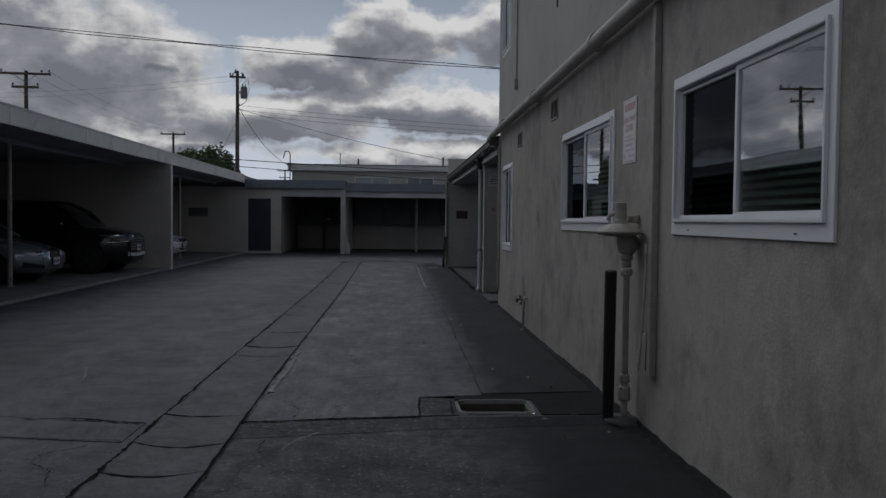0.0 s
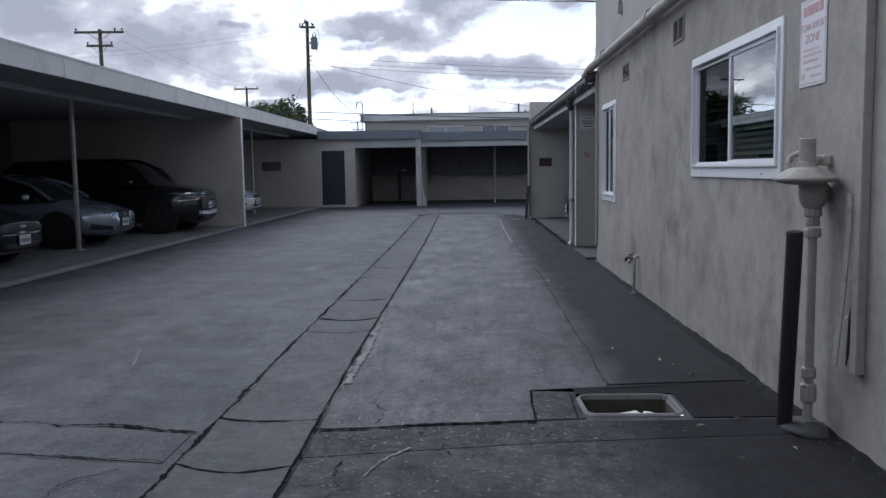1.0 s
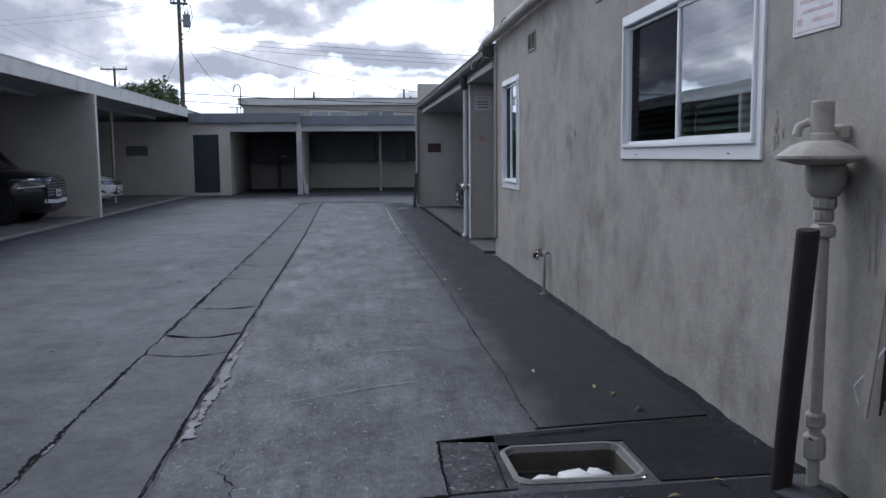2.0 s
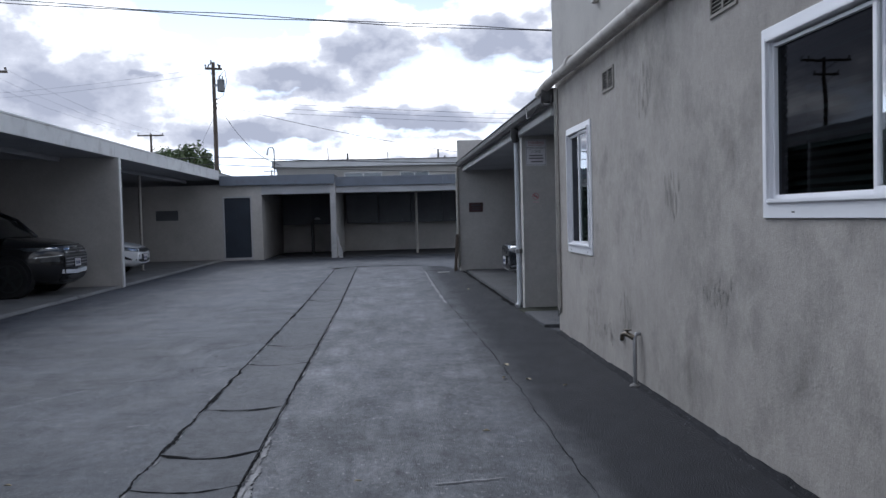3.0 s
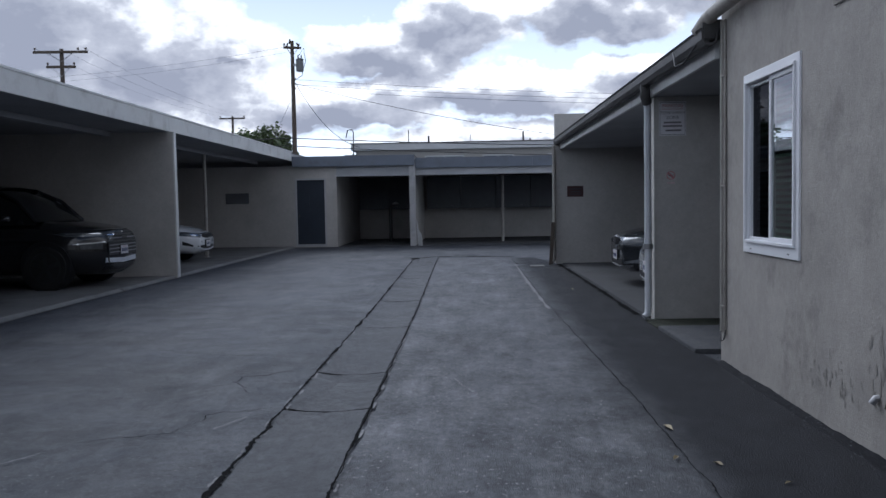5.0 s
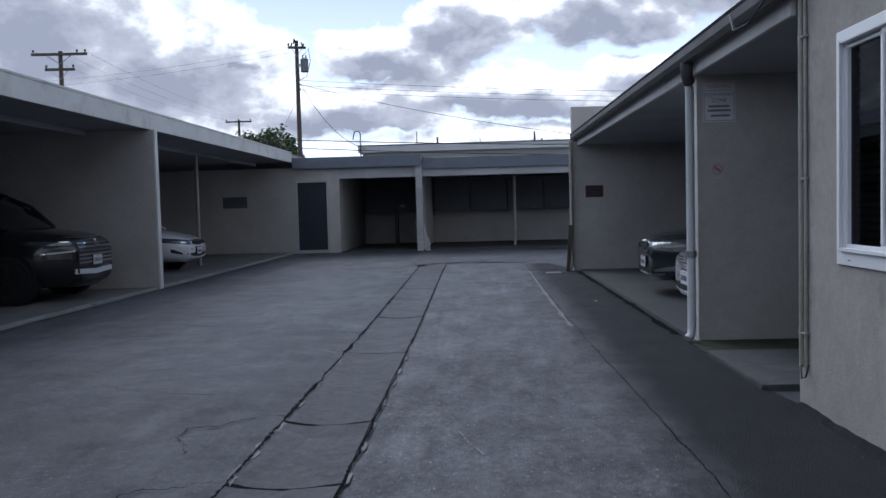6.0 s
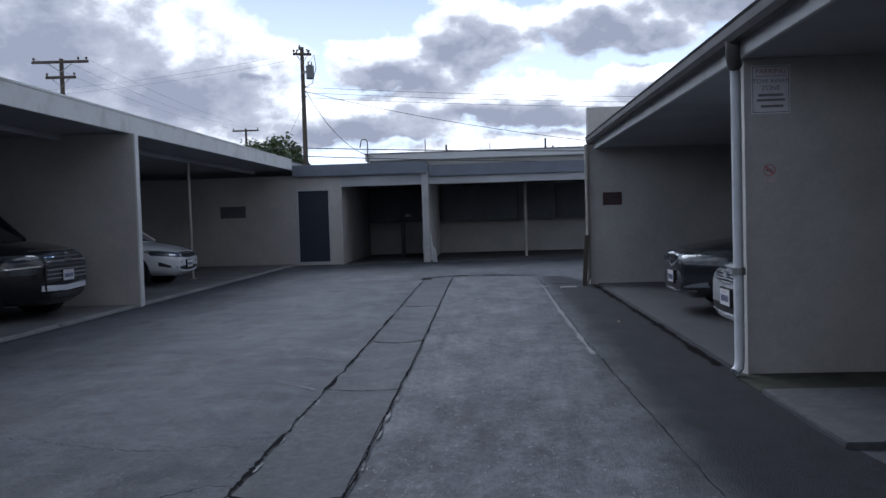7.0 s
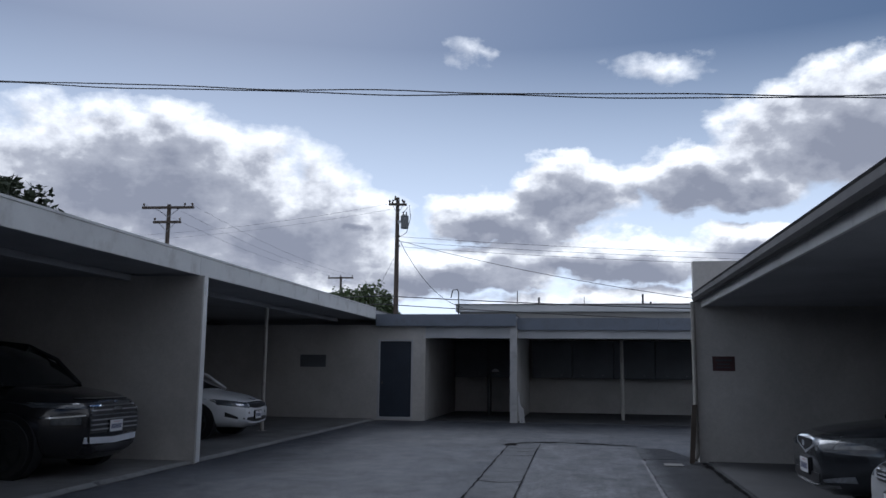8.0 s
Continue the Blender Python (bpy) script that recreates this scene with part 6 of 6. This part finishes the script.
build_car("coupe", "glossy black sports coupe parked nose out on concrete", "car_black_gloss", (-6.95, 14.6, 0.05), 0,
          dict(size=(4.7, 0.93, 0.76, 0.98, 0.96, 1.36), plate=(0.0, 0.43), face=face_coupe, square=4.5, cabin=(1.45, 2.3, 3.3, 4.4), wheel=0.34))
build_car("sedan", "silver-blue sedan parked nose out beside a thin post", "car_silver_blue", (-7.0, 18.45, 0.05), 0,
          dict(size=(4.6, 0.89, 0.735, 0.96, 0.95, 1.42), plate=(0.0, 0.47), face=face_sedan, square=3.6))
build_car("large_suv", "black three-row SUV parked nose out beside the wall", "car_black", (-6.46, 22.22, 0.05), 0,
          dict(size=(5.1, 0.97, 1.04, 1.19, 1.17, 1.77), plate=(0.0, 0.64), face=face_suv, square=3.5, cabin=(1.1, 1.85, 4.5, 5.0), wheel=0.38))
build_car("compact_sedan", "white compact sedan parked nose out behind the wall", "car_white", (-6.86, 28.25, 0.05), 0,
          dict(size=(4.5, 0.89, 0.78, 1.0, 0.97, 1.44), plate=(0.0, 0.47), face=face_compact, square=3.6))
build_car("minivan", "pearl white hatchback parked nose out behind the downspout", "car_pearl", (2.10, 18.36, 0.03), 180,
          dict(size=(4.4, 0.88, 0.82, 1.02, 1.0, 1.5), plate=(0.0, 0.50), face=face_hybrid, square=3.6))
build_car("crossover", "dark grey crossover with chrome grille parked nose out", "car_grey_dark", (2.25, 21.4, 0.03), 180,
          dict(size=(4.7, 0.93, 0.84, 0.99, 1.0, 1.55), plate=(0.0, 0.48), face=face_crossover, square=3.8, cabin=(1.1, 1.9, 3.9, 4.55), wheel=0.36))

# ---------------------------------------------------------------- poles and wires


def utility_pole(at, top, arms, label, transformer=False):
    x, y = at
    up = thing("utility_pole", (x, y, 0), label, "utility pole", "utility poles behind the court")
    bm = bmesh.new()
    tube(bm, [(x, y, -0.2), (x, y, top * 0.5), (x, y, top)], [0.17, 0.145, 0.11], 12)
    part("pole", bm, "wood_pole", up, smooth=50)
    for z, half, turn, pins in arms:
        d = Vector((math.cos(radians(turn)), math.sin(radians(turn)), 0))
        e = Vector((-d.y, d.x, 0))
        bm = bmesh.new()
        vs = []
        for a in (-half, half):
            for b, c in ((-0.06, -0.07), (0.06, -0.07), (0.06, 0.07), (-0.06, 0.07)):
                vs.append(bm.verts.new(Vector((x, y, z + c)) + d * a + e * (b - 0.15)))
        for f in ((0, 1, 2, 3), (7, 6, 5, 4), (0, 4, 5, 1), (1, 5, 6, 2), (2, 6, 7, 3), (3, 7, 4, 0)):
            bm.faces.new([vs[k] for k in f])
        arm = part("crossarm", bm, "wood_pole", up)
        for p in pins:
            c = Vector((x, y, z)) + d * p - e * 0.15
            bm = bmesh.new()
            lathe(bm, c, ((0.02, 0.05), (0.02, 0.12), (0.07, 0.13), (0.05, 0.18), (0.075, 0.19), (0.05, 0.25), (0.02, 0.27)), 8)
            part("insulator", bm, "ceramic", arm)
        for sgn in (-1, 1):
            bm = bmesh.new()
            tube(bm, [Vector((x, y, z - 0.55)) - e * 0.12, Vector((x, y, z - 0.05)) + d * sgn * min(half * 0.6, 0.7) - e * 0.16], 0.018, 6)
            part("brace", bm, "galvanised", arm)
    if transformer:
        bm = bmesh.new()
        lathe(bm, (x + 0.48, y - 0.1, top - 1.95), ((0.20, 0), (0.24, 0.03), (0.24, 0.72), (0.26, 0.74), (0.22, 0.80), (0.08, 0.86)), 18)
        t = part("transformer", bm, "transformer_grey", up, "grey drum transformer", smooth=40)
        for dx in (-0.1, 0.1):
            bm = bmesh.new()
            lathe(bm, (x + 0.48 + dx, y - 0.1, top - 1.12), ((0.03, 0), (0.05, 0.05), (0.03, 0.1), (0.05, 0.15), (0.02, 0.22)), 8)
            part("bushing", bm, "ceramic", t)
        bm = bmesh.new()
        box(bm, x + 0.05, x + 0.30, y - 0.14, y - 0.06, top - 1.6, top - 1.45)
        part("bracket", bm, "galvanised", up)
        for dz, dx in ((0.1, -0.35), (0.35, -0.15), (0.1, 0.45)):
            bm = bmesh.new()
            tube(bm, [(x + dx, y - 0.12, top - 0.55 + dz), (x + dx * 0.7, y - 0.15, top - 0.25 + dz)], 0.05, 8)
            part("cutout", bm, "ceramic", up)
        bm = bmesh.new()
        tube(bm, [(x + 0.42, y - 0.1, top - 0.95), (x + 0.75, y - 0.1, top - 0.5), (x + 0.85, y - 0.1, top - 1.3), (x + 0.6, y - 0.1, top - 2.2), (x + 0.1, y - 0.1, top - 2.5)], 0.02, 6)
        part("jumper", bm, "cable", up, smooth=True)
        for z in (top - 2.45, top - 2.75, top - 3.05):
            bm = bmesh.new()
            lathe(bm, (x + 0.16, y - 0.1, z), ((0.03, 0), (0.06, 0.04), (0.03, 0.1)), 8)
            part("spool", bm, "ceramic", up)
    return up


def cable_run(name, pts, r, label, sag=0.0, n=18):
    bm = bmesh.new()
    line = []
    for a, b in zip(pts, pts[1:]):
        a, b = Vector(a), Vector(b)
        for k in range(n):
            u = k / n
            line.append(a.lerp(b, u) - Vector((0, 0, sag * 4 * u * (1 - u))))
    line.append(Vector(pts[-1]))
    tube(bm, line, r, 6)
    return tagged(new(name, mesh_of(bm, "cable", True)), label, "cable", "overhead wires")


utility_pole((-11.2, 60), 11.9, [(11.45, 0.55, 15, (-0.5, 0.4))], "tall wooden utility pole carrying a grey transformer", True)
utility_pole((-23.6, 55), 10.75, [(10.55, 1.55, 4, (-1.45, 1.0, 1.45)), (9.7, 0.82, 4, (-0.75, 0.75))], "wooden utility pole with two crossarms")
utility_pole((-23.7, 90), 10.5, [(10.35, 1.3, 0, (-1.2, 0.0, 1.2))], "distant wooden utility pole with one crossarm")
utility_pole((-20.0, 150), 10.3, [(10.1, 1.4, 0, (-1.2, 1.2)), (8.9, 1.0, 0, (-0.9, 0.9))], "faraway wooden utility pole with crossarms")
utility_pole((-34.0, 25.9), 10.3, [(9.9, 1.0, 90, (-0.8, 0.8))], "wooden utility pole holding the service wire")
utility_pole((28.0, 25.9), 6.6, [(6.2, 0.6, 90, (-0.5, 0.5))], "short wooden pole holding the service wire")
# twisted pair over the court
bm = bmesh.new()
for k, (dz, ph) in enumerate(((0.0, 0.0), (-0.055, 1.7))):
    pts = []
    for j in range(120):
        x = -34 + 62 * j / 119
        z = 6.05 + dz + 0.045 * (4.5 - x) + 0.0013 * (4.5 - x) ** 2
        pts.append((x, 25.7 + 0.02 * math.sin(x * 2 + ph), z + 0.018 * math.sin(x * 1.3 + ph * 2)))
    tube(bm, pts, 0.011, 6)
tagged(new("service_wire", mesh_of(bm, "cable", True)), "black service wire sagging across the court", "cable", "overhead wires")
for dz in (0.0, -0.32, -0.62):
    cable_run("power_wire", [(-11.0, 59.9, 9.45 + dz), (26, 60, 7.7 + dz)], 0.010, "thin power wire from the transformer pole", 0.35)
cable_run("drop_wire", [(-11.0, 59.9, 9.2), (6.0, 50.0, 4.6)], 0.014, "thin drop wire down to the far roof", 0.3)
cable_run("drop_wire", [(-11.0, 59.9, 9.2), (-6.4, 55.0, 4.75)], 0.016, "slack drop wire beside the pole", 0.75)
cable_run("guy_wire", [(-11.15, 59.9, 8.5), (-13.0, 59.0, 4.4)], 0.010, "thin guy wire on the pole", 0.0)
cable_run("low_wire", [(-23.6, 55, 5.3), (-9.6, 50, 4.95), (12, 50, 4.15)], 0.022, "black telephone cable above the far roof", 0.12)
cable_run("low_wire", [(-23.6, 55, 4.9), (-9.6, 50, 4.55), (14, 50, 3.55)], 0.020, "black telephone cable above the far roof", 0.15)
for dx in (-1.4, 0.0, 1.4):
    cable_run("line_wire", [(-23.6 + dx, 54.8, 10.75), (-23.7 + dx * 0.9, 89.8, 10.6)], 0.006, "thin power line between poles", 0.5)
for dz in (0.0, -0.35):
    cable_run("line_wire", [(-11.6, 59.8, 11.5 + dz), (-48, 70, 11.8 + dz)], 0.006, "thin power line between poles", 0.9)

# ---------------------------------------------------------------- distance: building and trees


def build_far():
    fb = thing("far_building", (3, 70, 0), "low flat-roofed building with pale trim beyond the carports", "building")
    y, x0, x1, top = 66.0, -8.1, 22.0, 5.62
    wins = [(-3.2, -0.4, 4.15, 4.85), (0.9, 3.1, 4.15, 4.85), (5.5, 7.5, 4.15, 4.85), (9.5, 11.5, 4.15, 4.85)]
    bm = bmesh.new()
    wall_sheet(bm, lambda u, v, d: (u, y + d, v), (x0, x1), (0, top - 0.35), 0.2, wins)
    part("wall", bm, "far_wall", fb)
    bm = bmesh.new()
    box(bm, x0, x0 + 0.2, y + 0.2, y + 10, 0, top - 0.35)
    box(bm, x1 - 0.2, x1, y + 0.2, y + 10, 0, top - 0.35)
    box(bm, x0 + 0.2, x1 - 0.2, y + 1.5, y + 1.7, 0, top - 0.4)
    part("side_wall", bm, "far_wall", fb)
    bm = bmesh.new()
    box(bm, x0 - 0.3, x1 + 0.3, y - 0.35, y + 10, top - 0.35, top + 0.1, 0.02)
    part("roof", bm, "far_trim", fb, "pale flat roof edge")
    bm = bmesh.new()
    box(bm, x0 - 0.34, x1 + 0.34, y - 0.39, y + 10, top + 0.1, top + 0.17)
    part("roof_edge", bm, "roof_felt", fb)
    for a, b, c, d in wins:
        bm = bmesh.new()
        t = 0.09
        for q in ((a, a + t, c, d), (b - t, b, c, d), (a + t, b - t, d - t, d), (a + t, b - t, c, c + t), ((a + b) / 2 - 0.04, (a + b) / 2 + 0.04, c + t, d - t)):
            box(bm, q[0], q[1], y - 0.03, y + 0.1, q[2], q[3])
        w = part("window", bm, "far_trim", fb)
        for p, q in ((a + t, (a + b) / 2 - 0.04), ((a + b) / 2 + 0.04, b - t)):
            bm = bmesh.new()
            box(bm, p, q, y + 0.06, y + 0.08, c + t, d - t)
            part("pane", bm, "glass_far", w)
    for x, h, r in ((-4.4, 1.0, 0.03), (-2.95, 0.55, 0.07), (0.05, 0.6, 0.02), (3.85, 0.75, 0.07), (4.35, 0.25, 0.06)):
        bm = bmesh.new()
        tube(bm, [(x, y + 1, top), (x, y + 1, top + 0.15 + h)], r, 8)
        part("vent_pipe", bm, "gutter_dark", fb)
    bm = bmesh.new()
    tube(bm, [(x0 - 0.1, y - 0.4, 3.5), (x0 - 0.1, y - 0.4, 6.55), (x0 - 0.2, y - 0.4, 6.75), (x0 - 0.5, y - 0.4, 6.72), (x0 - 0.62, y - 0.4, 6.2)], 0.04, 8)
    part("service_mast", bm, "gutter_dark", fb, smooth=True)
    # neighbours that close the court behind the walk
    nb = thing("neighbour_house", (-4, -16, 0), "plain stucco house across the street", "building")
    bm = bmesh.new()
    box(bm, -22, 16, -20, -14, 0, 4.2)
    part("wall", bm, "far_wall", nb)
    bm = bmesh.new()
    box(bm, -22.5, 16.5, -20.5, -13.5, 4.2, 4.45)
    part("roof", bm, "roof_felt", nb)


def build_tree(at, height, spread, crown_z, label, mat, leaf, count, seed, tall=1.0):
    rnd = random.Random(seed)
    x, y = at
    tr = thing("tree", (x, y, 0), label, "tree", "trees behind the carports")
    bm = bmesh.new()
    tube(bm, [(x, y, -0.2), (x + 0.1, y, height * 0.3), (x, y + 0.1, height * 0.6), (x, y, height * 0.9)], [0.26, 0.2, 0.12, 0.03], 10)
    part("trunk", bm, "bark", tr, smooth=50)
    ends = []
    for k in range(9):
        q = 2 * math.pi * k / 9 + rnd.uniform(-0.3, 0.3)
        z0 = height * rnd.uniform(0.3, 0.65)
        r = spread * rnd.uniform(0.5, 0.95)
        e = Vector((x + r * math.cos(q), y + r * math.sin(q), min(height * 0.92, z0 + rnd.uniform(0.15, 0.4) * height)))
        bm = bmesh.new()
        tube(bm, [(x, y, z0), (x + r * 0.5 * math.cos(q), y + r * 0.5 * math.sin(q), (z0 + e.z) / 2 + 0.15), e], [0.08, 0.05, 0.02], 6)
        part("limb", bm, "bark", tr, smooth=50)
        ends.append(e)
    verts, faces = [], []
    clumps = []
    for k in range(70):
        q, u = rnd.uniform(0, 2 * math.pi), rnd.uniform(-1, 1)
        rr = rnd.uniform(0.35, 1.0) ** 0.5
        c = Vector((x, y, crown_z)) + Vector((math.cos(q) * math.sqrt(1 - u * u) * spread, math.sin(q) * math.sqrt(1 - u * u) * spread, u * (height - crown_z) * tall)) * rr
        clumps.append((c, rnd.uniform(0.16, 0.34) * spread))
    for k in range(count):
        c, r = clumps[k % len(clumps)]
        d = Vector((rnd.gauss(0, 1), rnd.gauss(0, 1), rnd.gauss(0, 1))).normalized()
        p = c + d * r * rnd.uniform(0.4, 1.15)
        a = Vector((rnd.gauss(0, 1), rnd.gauss(0, 1), rnd.gauss(0, 0.7))).normalized()
        b = a.cross(Vector((rnd.gauss(0, 1), rnd.gauss(0, 1), rnd.gauss(0, 1)))).normalized()
        s = leaf * rnd.uniform(0.6, 1.5)
        i = len(verts)
        verts += [p - a * s, p + b * s * 0.42, p + a * s, p - b * s * 0.42]
        faces.append((i, i + 1, i + 2, i + 3))
    me = bpy.data.meshes.new("mesh")
    me.from_pydata([tuple(v - Vector((x, y, 0))) for v in verts], [], faces)
    me.materials.append(M[mat])
    ob = new("crown", me)
    ob.parent = tr
    tagged(ob, "uneven leafy crown", kind="stuff")


build_far()
build_tree((-14.0, 62), 6.3, 2.6, 4.3, "rounded green tree behind the carport roof", "leaf", 0.16, 9000, 3)
build_tree((-48.0, 70), 17.4, 5.2, 10.8, "tall dark feathery tree far behind the carport", "leaf_far", 0.34, 14000, 7)

# ---------------------------------------------------------------- litter


def litter():
    rnd = random.Random(21)

    def dead_leaf(x, y, size, mat, label, z=0.018):
        bm = bmesh.new()
        q = rnd.uniform(0, 6.28)
        pts = []
        for k in range(8):
            a = 2 * math.pi * k / 8
            r = size * (1 if k % 4 == 0 else 0.55 + 0.15 * rnd.random())
            pts.append(Vector((r * math.cos(a), r * 0.55 * math.sin(a), 0.35 * size * abs(math.sin(a)) * rnd.uniform(0.5, 1.2))))
        c = bm.verts.new((x, y, z))
        ring = [bm.verts.new((x + p.x * math.cos(q) - p.y * math.sin(q), y + p.x * math.sin(q) + p.y * math.cos(q), z + p.z)) for p in pts]
        for k in range(8):
            bm.faces.new((c, ring[k - 1], ring[k]))
        tagged(new("dead_leaf", mesh_of(bm, mat)), label, "leaf", "leaves scattered on the asphalt")

    for x, y in ((1.45, 8.05), (1.38, 8.2), (1.5, 7.75)):
        dead_leaf(x, y, 0.04, "leaf_green", "small green leaf lying on dark asphalt", 0.016)
    for x, y, sz in ((1.1, 8.6, 0.03), (1.25, 6.62, 0.03), (1.5, 6.75, 0.03), (1.3, 6.1, 0.025), (1.62, 6.25, 0.025), (1.05, 11.9, 0.035), (1.3, 11.6, 0.03), (0.86, 12.0, 0.04), (0.96, 12.6, 0.06), (-0.3, 9.4, 0.025),
                     (-0.7, 8.3, 0.02), (0.2, 9.0, 0.025), (-2.2, 9.6, 0.025), (-3.0, 10.2, 0.02), (0.5, 10.3, 0.03), (1.4, 20.6, 0.05)):
        dead_leaf(x, y, sz, "leaf_dry", "small dry leaf lying on the asphalt", 0.016)


litter()


def wall_foot_debris():
    rnd = random.Random(33)
    verts, faces = [], []
    for k in range(900):
        y = rnd.uniform(2.0, 14.5)
        x = 1.9 - abs(rnd.gauss(0, 0.05)) - 0.006
        if k % 5 == 0:
            x, y = rnd.uniform(-0.9, 1.3), rnd.uniform(6.15, 6.75)
        zb = 0.008 + 0.6 * max(0.0, x - 1.86)
        r = rnd.uniform(0.003, 0.010)
        q = rnd.uniform(0, 6.28)
        i = len(verts)
        for a in range(4):
            verts.append((x + r * math.cos(q + a * 1.57) * rnd.uniform(0.7, 1.3), y + r * math.sin(q + a * 1.57) * rnd.uniform(0.7, 1.3), zb))
        verts.append((x, y, zb + r * rnd.uniform(0.5, 1.0)))
        faces += [(i, i + 1, i + 4), (i + 1, i + 2, i + 4), (i + 2, i + 3, i + 4), (i + 3, i, i + 4)]
    me = bpy.data.meshes.new("mesh")
    me.from_pydata(verts, [], faces)
    me.materials.append(M["concrete"])
    tagged(new("gravel", me), "fine grit and crumbs along the wall's foot", "gravel", "", "stuff")


wall_foot_debris()
